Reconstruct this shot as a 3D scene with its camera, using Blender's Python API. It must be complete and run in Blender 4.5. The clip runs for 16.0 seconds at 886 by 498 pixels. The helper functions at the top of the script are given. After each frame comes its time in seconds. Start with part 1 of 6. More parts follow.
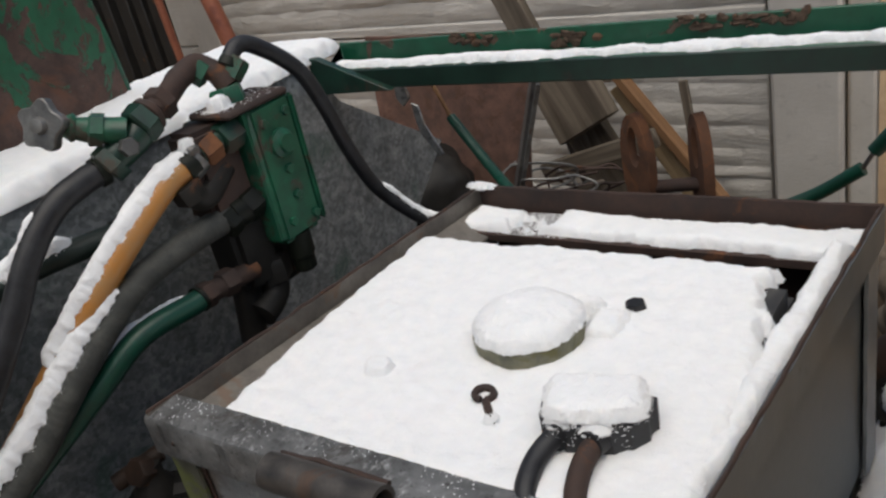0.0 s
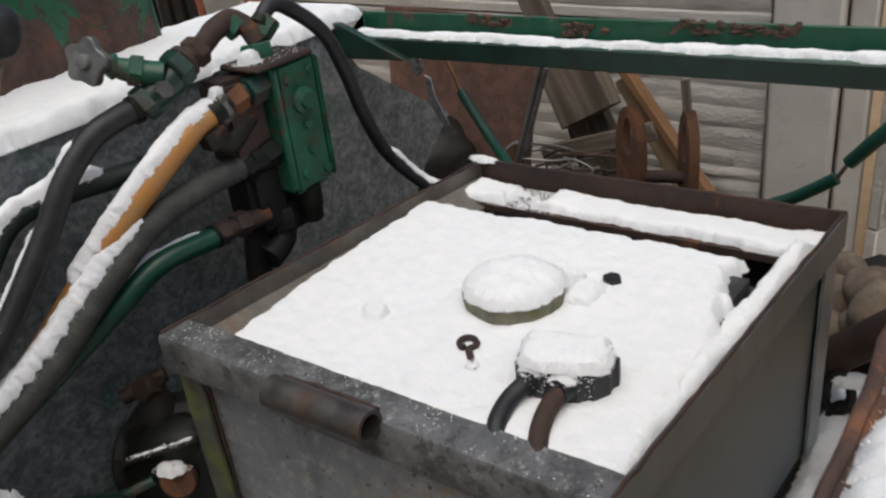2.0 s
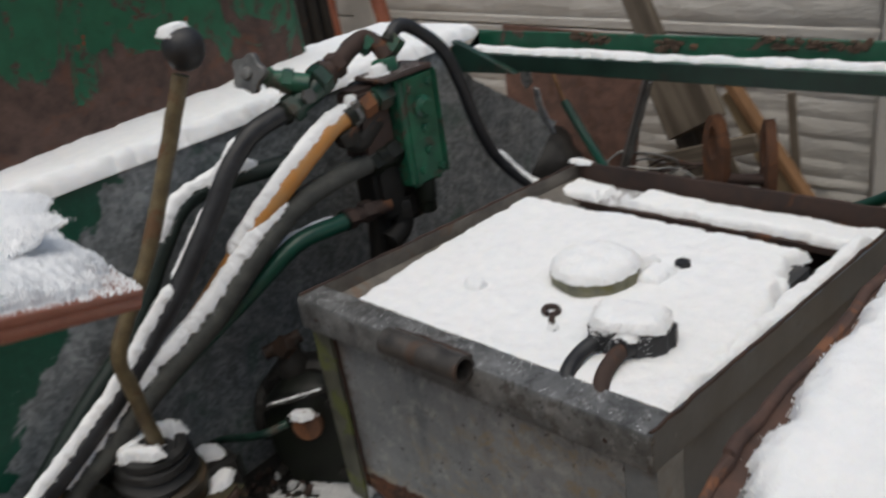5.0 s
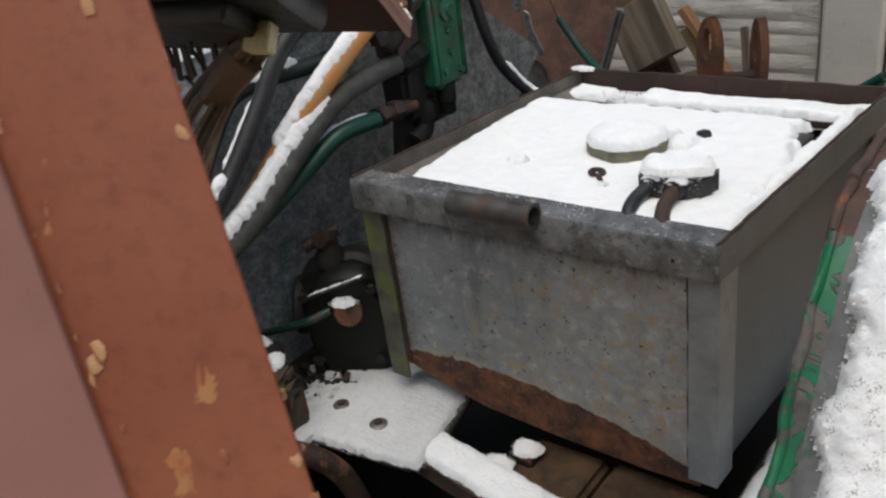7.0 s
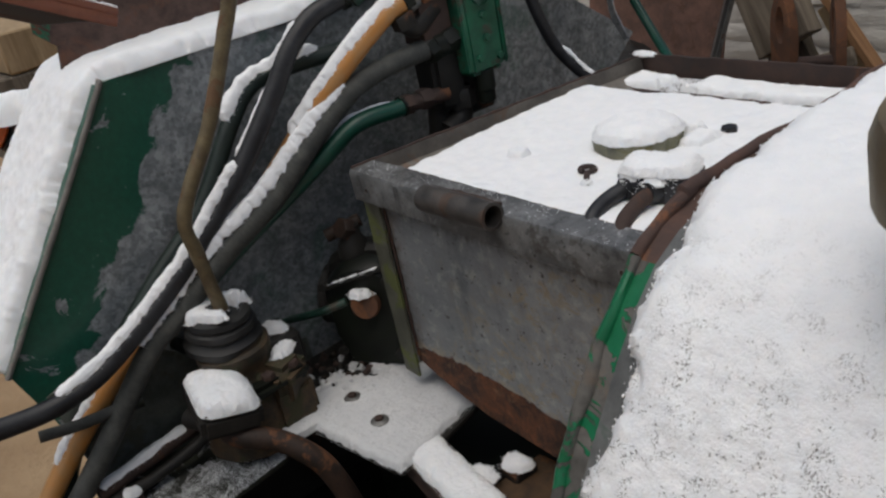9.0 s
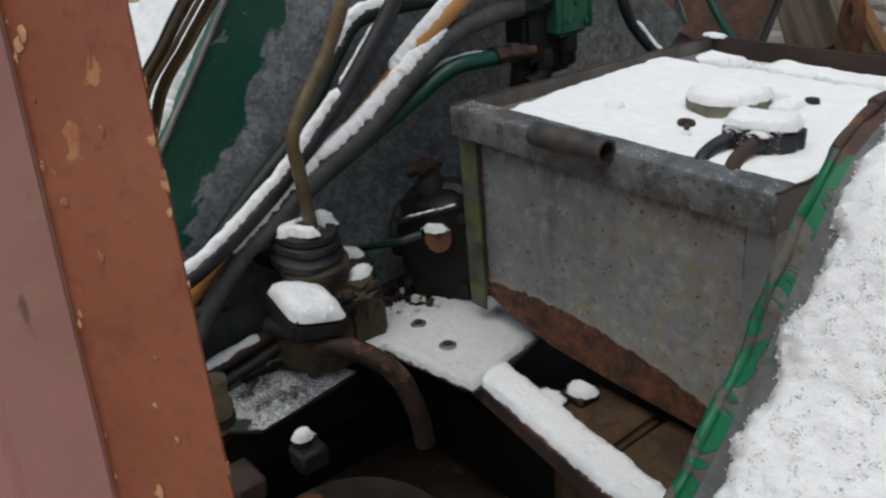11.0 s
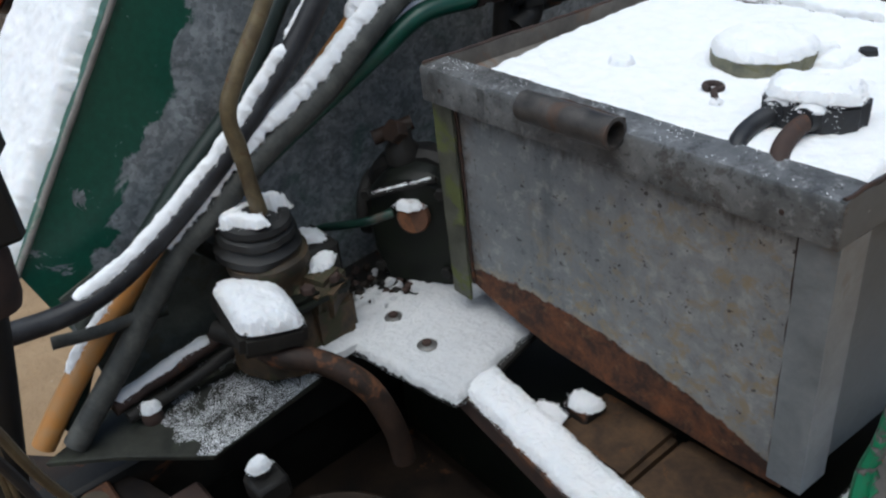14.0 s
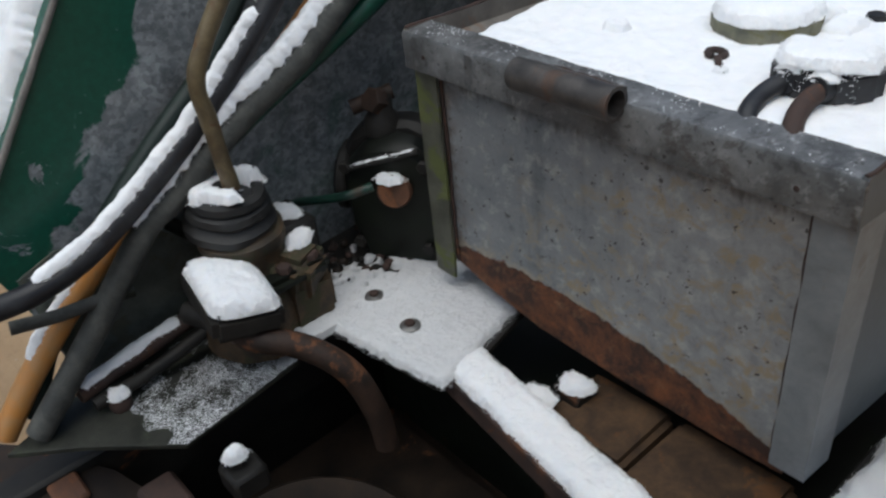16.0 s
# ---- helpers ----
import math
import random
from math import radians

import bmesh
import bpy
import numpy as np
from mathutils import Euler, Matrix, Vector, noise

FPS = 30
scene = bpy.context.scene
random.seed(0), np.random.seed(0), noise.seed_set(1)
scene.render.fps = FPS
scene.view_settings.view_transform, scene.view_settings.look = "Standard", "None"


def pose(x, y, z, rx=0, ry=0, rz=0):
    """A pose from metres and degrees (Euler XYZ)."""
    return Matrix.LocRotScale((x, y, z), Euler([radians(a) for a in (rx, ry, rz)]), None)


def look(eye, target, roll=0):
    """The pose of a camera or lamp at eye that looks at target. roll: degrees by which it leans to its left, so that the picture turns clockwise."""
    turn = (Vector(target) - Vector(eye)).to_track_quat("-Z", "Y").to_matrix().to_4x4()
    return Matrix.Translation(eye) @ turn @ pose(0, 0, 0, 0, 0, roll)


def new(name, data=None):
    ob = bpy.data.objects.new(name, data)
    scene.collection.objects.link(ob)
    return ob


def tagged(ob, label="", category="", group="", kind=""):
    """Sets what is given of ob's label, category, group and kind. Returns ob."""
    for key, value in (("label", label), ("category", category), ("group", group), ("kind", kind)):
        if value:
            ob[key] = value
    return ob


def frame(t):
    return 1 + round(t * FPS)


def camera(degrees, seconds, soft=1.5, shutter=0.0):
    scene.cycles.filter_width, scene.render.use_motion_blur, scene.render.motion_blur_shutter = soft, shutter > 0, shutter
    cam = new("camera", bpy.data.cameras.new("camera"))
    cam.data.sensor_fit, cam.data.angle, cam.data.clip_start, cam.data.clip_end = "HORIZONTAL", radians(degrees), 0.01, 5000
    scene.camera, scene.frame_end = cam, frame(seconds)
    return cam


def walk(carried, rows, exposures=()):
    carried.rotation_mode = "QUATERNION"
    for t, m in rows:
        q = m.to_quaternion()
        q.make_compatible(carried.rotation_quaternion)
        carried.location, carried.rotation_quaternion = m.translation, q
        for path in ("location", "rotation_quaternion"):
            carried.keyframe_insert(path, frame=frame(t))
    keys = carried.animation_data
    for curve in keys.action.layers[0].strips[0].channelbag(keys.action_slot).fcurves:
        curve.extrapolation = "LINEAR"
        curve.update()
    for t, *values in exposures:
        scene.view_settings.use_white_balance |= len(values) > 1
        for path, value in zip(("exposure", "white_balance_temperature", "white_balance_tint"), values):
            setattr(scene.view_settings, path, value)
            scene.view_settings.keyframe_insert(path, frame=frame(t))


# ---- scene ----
cam = camera(55.8, 16.0, soft=2.3, shutter=0.4)
PATH = [
    (0, (0.679, -0.357, 1.528), (-0.462, 1.052, 0.684), -13.0),
    (0.5, (0.692, -0.366, 1.557), (-0.391, 1.071, 0.684), -11.5),
    (1, (0.739, -0.468, 1.553), (-0.348, 0.963, 0.675), -8.5),
    (1.5, (0.755, -0.501, 1.564), (-0.343, 0.917, 0.678), -6.4),
    (2, (0.722, -0.425, 1.553), (-0.395, 0.967, 0.651), -7.2),
    (2.5, (0.705, -0.396, 1.543), (-0.422, 0.979, 0.629), -7.5),
    (3, (0.693, -0.415, 1.544), (-0.437, 0.947, 0.613), -7.3),
    (3.5, (0.698, -0.441, 1.549), (-0.439, 0.913, 0.614), -7.3),
    (4, (0.729, -0.477, 1.574), (-0.417, 0.872, 0.644), -7.4),
    (4.5, (0.815, -0.56, 1.597), (-0.369, 0.809, 0.745), -7.0),
    (5, (0.849, -0.531, 1.584), (-0.495, 0.694, 0.752), -9.2),
    (5.2, (0.906, -0.517, 1.545), (-0.523, 0.6, 0.701), -10.8),
    (7.3, (0.795, -0.777, 1.513), (-0.377, 0.578, 0.624), -8.2),
    (7.5, (0.806, -0.732, 1.516), (-0.418, 0.587, 0.643), -10.0),
    (8, (0.878, -0.643, 1.517), (-0.343, 0.676, 0.641), -9.6),
    (8.5, (0.93, -0.553, 1.448), (-0.488, 0.567, 0.591), -11.6),
    (9, (0.953, -0.534, 1.459), (-0.557, 0.471, 0.615), -12.1),
    (9.5, (0.964, -0.574, 1.481), (-0.606, 0.346, 0.651), -9.8),
    (9.7, (0.96, -0.599, 1.47), (-0.668, 0.225, 0.653), -8.0),
    (11.8, (0.867, -0.778, 1.444), (-0.489, 0.39, 0.551), -3.8),
    (12, (0.838, -0.734, 1.446), (-0.55, 0.377, 0.531), -4.2),
    (12.5, (0.826, -0.654, 1.445), (-0.667, 0.316, 0.534), -7.2),
    (13, (0.803, -0.608, 1.44), (-0.649, 0.398, 0.502), -9.1),
    (13.5, (0.77, -0.606, 1.41), (-0.63, 0.372, 0.37), -6.7),
    (14, (0.769, -0.583, 1.439), (-0.604, 0.415, 0.381), -7.1),
    (14.5, (0.746, -0.584, 1.432), (-0.619, 0.406, 0.357), -6.2),
    (15, (0.739, -0.573, 1.415), (-0.594, 0.431, 0.312), -5.5),
    (15.5, (0.734, -0.554, 1.428), (-0.559, 0.5, 0.324), -4.7),
    (16, (0.719, -0.564, 1.421), (-0.582, 0.454, 0.292), -6.3),
]
EXPOSE = [(0.0, -0.24, 6580, 8), (3.5, -0.22, 6580, 8), (4.5, -0.31, 6580, 7), (5.2, -0.36, 6550, 7), (7.3, -0.08, 6400, 6), (8.0, -0.21, 6280, 4), (8.5, -0.43, 6450, 8), (9.7, -0.38, 6400, 8), (11.8, -0.03, 5950, 0), (12.5, 0.54, 5600, -5), (13.0, 0.22, 5700, 2), (14.5, 0.02, 5800, 4), (15.0, 0.06, 5680, 0), (15.5, 0.0, 6200, 11), (16.0, -0.08, 5950, 5)]
walk(cam, [(t, look(eye, target, roll)) for t, eye, target, roll in PATH], EXPOSE)

# ---- light ----
world = bpy.data.worlds.new("world")
scene.world = world
world.use_nodes = True
wn = world.node_tree
sky = wn.nodes.new("ShaderNodeTexSky")
sky.sky_type = "NISHITA"
sky.sun_disc = False
sky.sun_elevation = radians(72)
sky.sun_rotation = radians(150)
sky.air_density, sky.dust_density, sky.ozone_density = 1.0, 4.0, 0.6
wn.nodes["Background"].inputs["Strength"].default_value = 0.105
wn.links.new(sky.outputs[0], wn.nodes["Background"].inputs[0])
sun = new("sun", bpy.data.lights.new("sun", "SUN"))
sun.data.energy = 2.15
sun.data.angle = radians(75)
sun.data.color = (1.0, 0.97, 0.92)
sun.matrix_world = look((0.9, -0.9, 6.0), (0.2, 0.3, 1.0))


# ---- materials ----
class Nodes:
    """Short hand for a node material."""

    def __init__(self, name):
        self.m = bpy.data.materials.new(name)
        self.m.use_nodes = True
        self.t = self.m.node_tree
        self.b = self.t.nodes["Principled BSDF"]
        self.coords = self.t.nodes.new("ShaderNodeTexCoord").outputs["Object"]

    def link(self, a, b):
        self.t.links.new(a, b)

    def put(self, socket, value):
        if isinstance(value, (int, float)):
            socket.default_value = value
        elif isinstance(value, tuple):
            socket.default_value = (*value, 1) if len(value) == 3 and socket.type == "RGBA" else value
        else:
            self.link(value, socket)

    def noise(self, scale, detail=4.0, rough=0.55, distort=0.0, stretch=None, coords=None):
        n = self.t.nodes.new("ShaderNodeTexNoise")
        self.put(n.inputs["Scale"], scale)
        self.put(n.inputs["Detail"], detail)
        self.put(n.inputs["Roughness"], rough)
        self.put(n.inputs["Distortion"], distort)
        src = coords or self.coords
        if stretch:
            v = self.t.nodes.new("ShaderNodeMapping")
            v.inputs["Scale"].default_value = stretch
            self.link(src, v.inputs[0])
            src = v.outputs[0]
        self.link(src, n.inputs["Vector"])
        return n.outputs["Fac"]

    def cells(self, scale, feature="F1", out="Distance"):
        n = self.t.nodes.new("ShaderNodeTexVoronoi")
        n.feature = feature
        self.put(n.inputs["Scale"], scale)
        self.link(self.coords, n.inputs["Vector"])
        return n.outputs[out]

    def ramp(self, fac, lo, hi, a=0.0, b=1.0):
        n = self.t.nodes.new("ShaderNodeMapRange")
        for k, v in zip(("Value", "From Min", "From Max", "To Min", "To Max"), (fac, lo, hi, a, b)):
            self.put(n.inputs[k], v)
        return n.outputs[0]

    def mix(self, fac, a, b):
        n = self.t.nodes.new("ShaderNodeMix")
        n.data_type = "RGBA"
        self.put(n.inputs[0], fac)
        self.put(n.inputs[6], a)
        self.put(n.inputs[7], b)
        return n.outputs[2]

    def math(self, op, a, b=0.0):
        n = self.t.nodes.new("ShaderNodeMath")
        n.operation = op
        self.put(n.inputs[0], a)
        self.put(n.inputs[1], b)
        return n.outputs[0]

    def axes(self):
        n = self.t.nodes.new("ShaderNodeSeparateXYZ")
        self.link(self.coords, n.inputs[0])
        return n.outputs

    def random(self):
        return self.t.nodes.new("ShaderNodeObjectInfo").outputs["Random"]

    def bump(self, height, strength=0.3, distance=0.002):
        n = self.t.nodes.new("ShaderNodeBump")
        self.put(n.inputs["Strength"], strength)
        self.put(n.inputs["Distance"], distance)
        self.link(height, n.inputs["Height"])
        self.link(n.outputs[0], self.b.inputs["Normal"])

    def done(self, colour, rough=0.6, metal=0.0, spec=0.5):
        self.put(self.b.inputs["Base Color"], colour)
        self.put(self.b.inputs["Roughness"], rough)
        self.put(self.b.inputs["Metallic"], metal)
        self.put(self.b.inputs["Specular IOR Level"], spec)
        return self.m


def snow_material(name, dirt, tone=1.0, rough=0.45, slope=None):
    n = Nodes(name)
    grain = n.noise(420, 3, 0.7)
    lumps = n.noise(55, 5, 0.65)
    col = n.mix(n.ramp(lumps, 0.35, 0.7), tuple(tone * c for c in (0.83, 0.845, 0.86)), tuple(tone * c for c in (0.89, 0.895, 0.90)))
    if dirt:
        # soil and gaps that show between the clumps
        specks = n.ramp(n.noise(760, 4, 0.75), 0.53, 0.57)
        where = n.ramp(n.noise(80, 6, 0.75, 0.4), 0.515, 0.58)
        if slope:  # the wind has worn the snow thin below this height
            where = n.math("MULTIPLY", where, n.ramp(n.axes()[2], slope[0], slope[1], 1, 0))
        col = n.mix(n.math("MULTIPLY", n.math("MULTIPLY", specks, where), dirt), col, (0.16, 0.155, 0.14))
    n.bump(n.math("ADD", n.math("MULTIPLY", grain, 0.8), lumps), rough, 0.003)
    n.b.inputs["Subsurface Weight"].default_value = 0.25 if rough < 0.5 else 0.0
    n.b.inputs["Subsurface Radius"].default_value = (0.006, 0.007, 0.008)
    n.b.inputs["Subsurface Scale"].default_value = 0.6
    return n.done(col, 0.75, 0, 0.3)


def rough_metal(name, base, dark, rust=(0.13, 0.055, 0.025), amount=0.5, rough=0.55, metal=0.35, scale=22, spots=0.62, spec=0.5):
    """Weathered metal or paint over metal, with mottling, scratches and rust."""
    n = Nodes(name)
    mott = n.noise(scale, 6, 0.65, 0.3)
    fine = n.noise(scale * 9, 4, 0.6)
    col = n.mix(n.ramp(mott, 0.35, 0.68), dark, base)
    col = n.mix(n.ramp(fine, 0.45, 0.75, 0, 0.35), col, dark)
    r = n.noise(scale * 0.45, 7, 0.7, 0.5)
    rm = n.ramp(r, spots, spots + 0.05, 0, amount)
    col = n.mix(rm, col, n.mix(fine, rust, tuple(c * 1.9 for c in rust)))
    n.bump(n.math("ADD", n.math("MULTIPLY", fine, 0.4), n.math("MULTIPLY", rm, 0.6)), 0.35, 0.0015)
    return n.done(col, n.ramp(n.math("ADD", mott, rm), 0.3, 1.2, rough - 0.12, rough + 0.3), metal, spec)


def peeling(name, paint, under, cover, scale=9.0, second=None, gloss=0.35, fade=None):
    """Thick old paint that flakes off over rust."""
    n = Nodes(name)
    mask = n.noise(scale, 8, 0.62, 0.9)
    if fade:  # more of the paint is lost low down
        mask = n.math("ADD", n.noise(scale, 8, 0.66, 0.6, (1.0, 1.0, 0.8)), n.math("MULTIPLY", n.math("SUBTRACT", n.axes()[2], fade[0]), fade[1]))
    m = n.ramp(mask, cover, cover + 0.012)
    gap = None
    if fade:  # cracks between the flakes
        crack = n.math("ABSOLUTE", n.math("SUBTRACT", n.noise(9, 6, 0.66, 2.4, (1.0, 1.0, 0.55)), 0.5))
        gap = n.ramp(n.math("ADD", crack, n.math("MULTIPLY", n.math("SUBTRACT", n.noise(34, 5), 0.46), 0.16)), 0.012, 0.020)
        m = n.math("MULTIPLY", m, gap)
    fine = n.noise(160, 5, 0.65)
    wide = n.noise(28, 5, 0.6)
    p = n.mix(n.ramp(wide, 0.3, 0.75), tuple(c * 0.62 for c in paint), paint)
    p = n.mix(n.ramp(n.noise(70, 6, 0.7), 0.56, 0.72, 0, 0.55), p, tuple(c * 0.35 for c in paint))
    u = n.mix(n.ramp(wide, 0.35, 0.7), under, tuple(c * 2.2 for c in under))
    u = n.mix(n.ramp(fine, 0.5, 0.75, 0, 0.5), u, tuple(c * 0.5 for c in under))
    u = n.mix(n.ramp(n.noise(13, 6, 0.7, 0.6), 0.52, 0.66, 0, 0.8), u, (under[0] * 2.4, under[1] * 1.7, under[2] * 1.2))
    if second:
        e = n.ramp(n.noise(scale * 2.6, 5, 0.6, 0.6), 0.69, 0.70)
        p = n.mix(e, p, second)
    col = n.mix(m, u, p)
    n.bump(n.math("ADD", m, n.math("MULTIPLY", fine, 0.3)), 0.8, 0.002)
    return n.done(col, n.ramp(m, 0, 1, 0.85, gloss), 0.0)


def rubber(name, colour, rough=0.6, dust=(0.07, 0.068, 0.065)):
    n = Nodes(name)
    w = n.noise(34, 7, 0.75, 0.4)
    f = n.noise(240, 3, 0.6)
    col = n.mix(n.ramp(w, 0.42, 0.68, 0, 0.75), colour, dust)
    n.bump(n.math("ADD", w, n.math("MULTIPLY", f, 0.5)), 0.25, 0.001)
    return n.done(col, n.ramp(w, 0.3, 0.8, rough - 0.15, rough + 0.15))


SNOW = snow_material("snow", 0.0)
SNOW_DIRTY = snow_material("snow_with_specks", 0.95, slope=(1.215, 1.275))
# lowered tone holds the shade of the cavity as well as the thinness
SNOW_THIN = snow_material("thin_shaded_snow", 0.4, 0.73, 0.55)
SNOW_GRAIN = snow_material("grainy_snow", 0.0, 1.06, 0.55)
ZINC_BOX = rough_metal("grey_steel", (0.25, 0.27, 0.285), (0.145, 0.16, 0.172), (0.13, 0.105, 0.08), 0.3, 0.45, 0.25, 13, 0.60)
LEG_ZINC = rough_metal("pale_zinc_leg", (0.29, 0.31, 0.325), (0.17, 0.185, 0.195), (0.16, 0.13, 0.10), 0.4, 0.45, 0.2, 16, 0.60)
RUST = rough_metal("rust", (0.16, 0.07, 0.035), (0.07, 0.034, 0.02), amount=0.8, rough=0.85, metal=0.0, scale=24, spots=0.5)
EDGE_RUST = rough_metal("brown_edge_rust", (0.105, 0.055, 0.040), (0.045, 0.027, 0.022), (0.16, 0.07, 0.035), 0.6, 0.8, 0.05, 30, 0.55)
SIDE_ZINC = rough_metal("blue_grey_steel", (0.150, 0.168, 0.182), (0.088, 0.100, 0.110), (0.085, 0.075, 0.066), 0.3, 0.5, 0.2, 13, 0.62)
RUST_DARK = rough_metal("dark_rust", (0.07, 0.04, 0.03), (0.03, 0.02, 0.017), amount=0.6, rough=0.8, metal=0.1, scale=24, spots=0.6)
OILY = rough_metal("oily_iron", (0.024, 0.022, 0.019), (0.008, 0.0075, 0.007), amount=0.5, rough=0.6, metal=0.0, scale=20, spots=0.62, spec=0.3)
CAST = rough_metal("brown_casting", (0.17, 0.105, 0.06), (0.06, 0.038, 0.025), (0.16, 0.07, 0.03), 0.6, 0.6, 0.1, 22, 0.55)
MOSSY = rough_metal("mossy_steel", (0.12, 0.12, 0.09), (0.055, 0.056, 0.042), (0.085, 0.10, 0.025), 0.7, 0.6, 0.1, 30, 0.5)
RIM_WARM = rough_metal("warm_grey_steel", (0.20, 0.18, 0.155), (0.095, 0.085, 0.075), (0.13, 0.075, 0.045), 0.5, 0.55, 0.2, 20, 0.57)
PIPE = rough_metal("weathered_pipe", (0.10, 0.09, 0.082), (0.036, 0.033, 0.031), (0.09, 0.05, 0.032), 0.5, 0.5, 0.3, 34, 0.56)
OILY_GREEN = rough_metal("oily_green_iron", (0.008, 0.0115, 0.006), (0.0035, 0.004, 0.003), amount=0.5, rough=0.55, metal=0.0, scale=18, spots=0.62, spec=0.3)
GEAR_BROWN = rough_metal("greasy_brown_iron", (0.034, 0.022, 0.014), (0.008, 0.0065, 0.0055), amount=0.6, rough=0.65, metal=0.0, scale=16, spots=0.58, spec=0.3)
TOWER_BROWN = rough_metal("tan_brown_casting", (0.095, 0.058, 0.030), (0.022, 0.018, 0.012), (0.030, 0.034, 0.018), 0.7, 0.6, 0.0, 34, 0.52, 0.35)
ARM_BROWN = rough_metal("dark_brown_iron", (0.048, 0.027, 0.018), (0.013, 0.009, 0.007), amount=0.6, rough=0.65, metal=0.0, scale=34, spots=0.56, spec=0.3)
SHEET_RUST = rough_metal("pinkish_rust", (0.235, 0.125, 0.092), (0.105, 0.062, 0.048), (0.09, 0.05, 0.035), 0.8, 0.85, 0.0, 26, 0.54)
# darker copy of the beam's green; the front face's shade is in the colour
BEAM_FACE = rough_metal("shaded_green_paint", (0.009, 0.036, 0.024), (0.006, 0.018, 0.013), (0.035, 0.022, 0.016), 0.6, 0.5, 0.0, 24, 0.6)
# for the added plate that darkens the lower fender wall
LOW_WALL_DARK = rough_metal("dark_low_wall", (0.125, 0.138, 0.122), (0.060, 0.068, 0.060), (0.06, 0.055, 0.04), 0.6, 0.75, 0.0, 26, 0.56, 0.3)
CLIP_STEEL = rough_metal("bright_zinc", (0.55, 0.56, 0.56), (0.22, 0.22, 0.22), amount=0.4, rough=0.35, metal=0.6, scale=40, spots=0.62)
BARE = rough_metal("bare_steel", (0.26, 0.26, 0.25), (0.12, 0.115, 0.11), amount=0.6, rough=0.45, metal=0.6, scale=30, spots=0.6)
GREEN = rough_metal("green_enamel", (0.012, 0.115, 0.058), (0.007, 0.050, 0.030), (0.040, 0.030, 0.022), 0.9, 0.45, 0.0, 30, 0.53)
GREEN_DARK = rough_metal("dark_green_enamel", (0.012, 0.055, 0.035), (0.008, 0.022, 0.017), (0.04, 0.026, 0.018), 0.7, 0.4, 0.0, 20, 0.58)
PEEL_GREEN = peeling("peeling_green_paint", (0.018, 0.130, 0.066), (0.055, 0.033, 0.026), 0.50, 9.0, (0.30, 0.035, 0.02), fade=(1.385, 1.7))
PEEL_BEAM = peeling("beam_green_paint", (0.011, 0.105, 0.055), (0.07, 0.048, 0.036), 0.39, 14.0)
DIRT = rough_metal("crusted_dirt", (0.13, 0.09, 0.065), (0.06, 0.042, 0.032), (0.11, 0.06, 0.035), 0.5, 0.9, 0.0, 60, 0.56, 0.2)
PEEL_EDGE = peeling("edge_green_paint", (0.010, 0.165, 0.068), (0.070, 0.066, 0.060), 0.50, 30.0, (0.16, 0.09, 0.05))
BARE_EDGE = rough_metal("bare_fender_edge", (0.165, 0.168, 0.165), (0.075, 0.078, 0.078), (0.03, 0.075, 0.05), 0.6, 0.6, 0.15, 30, 0.58)
LIP_TAN = rough_metal("stained_zinc_edge", (0.27, 0.25, 0.225), (0.12, 0.112, 0.10), (0.045, 0.11, 0.07), 0.6, 0.6, 0.1, 26, 0.58)
BLACK = rubber("black_rubber", (0.010, 0.010, 0.012), 0.55, (0.036, 0.038, 0.042))
CASE_GREY = rubber("grey_black_case", (0.020, 0.020, 0.021), 0.6, (0.075, 0.072, 0.068))
BOOT = rubber("boot_rubber", (0.008, 0.008, 0.008), 0.6, (0.028, 0.027, 0.025))
RIB_BROWN = rough_metal("brown_ribs", (0.115, 0.068, 0.035), (0.040, 0.026, 0.017), (0.12, 0.055, 0.022), 0.6, 0.7, 0.0, 26, 0.55, 0.3)
PEEL_LIP = peeling("lip_green_paint", (0.010, 0.13, 0.058), (0.085, 0.078, 0.07), 0.47, 20.0, (0.16, 0.09, 0.05))
BLACK_PLASTIC = rubber("black_plastic", (0.008, 0.008, 0.009), 0.5, (0.02, 0.02, 0.02))
GREY_HOSE = rubber("grey_hose", (0.034, 0.036, 0.033), 0.75, (0.105, 0.106, 0.094))
ORANGE = rubber("orange_hose", (0.46, 0.20, 0.045), 0.45, (0.36, 0.22, 0.10))
GREEN_HOSE = rubber("green_hose", (0.006, 0.060, 0.036), 0.4, (0.012, 0.034, 0.027))
OLD_HOSE = rubber("old_green_black_hose", (0.006, 0.014, 0.011), 0.55, (0.018, 0.034, 0.027))
KHAKI = rough_metal("khaki_paint", (0.185, 0.145, 0.075), (0.085, 0.062, 0.034), (0.09, 0.045, 0.022), 0.75, 0.5, 0.0, 34, 0.55)
PITCH = rubber("pitch_black_plastic", (0.004, 0.004, 0.004), 0.6, (0.009, 0.009, 0.009))
DASH_UNDER = rough_metal("dark_underside", (0.060, 0.028, 0.021), (0.020, 0.012, 0.010), (0.07, 0.03, 0.02), 0.6, 0.8, 0.0, 24, 0.55, 0.2)
AMBER = rubber("amber_lens", (0.75, 0.13, 0.015), 0.3, (0.7, 0.16, 0.03))
SPECKLED = rough_metal("speckled_cream_paint", (0.60, 0.545, 0.29), (0.46, 0.41, 0.21), (0.06, 0.036, 0.02), 0.9, 0.45, 0.0, 230, 0.60)
CAPSIDE = rough_metal("mossy_cap", (0.22, 0.21, 0.14), (0.10, 0.10, 0.075), (0.10, 0.09, 0.03), 0.6, 0.8, 0.0, 40, 0.55)


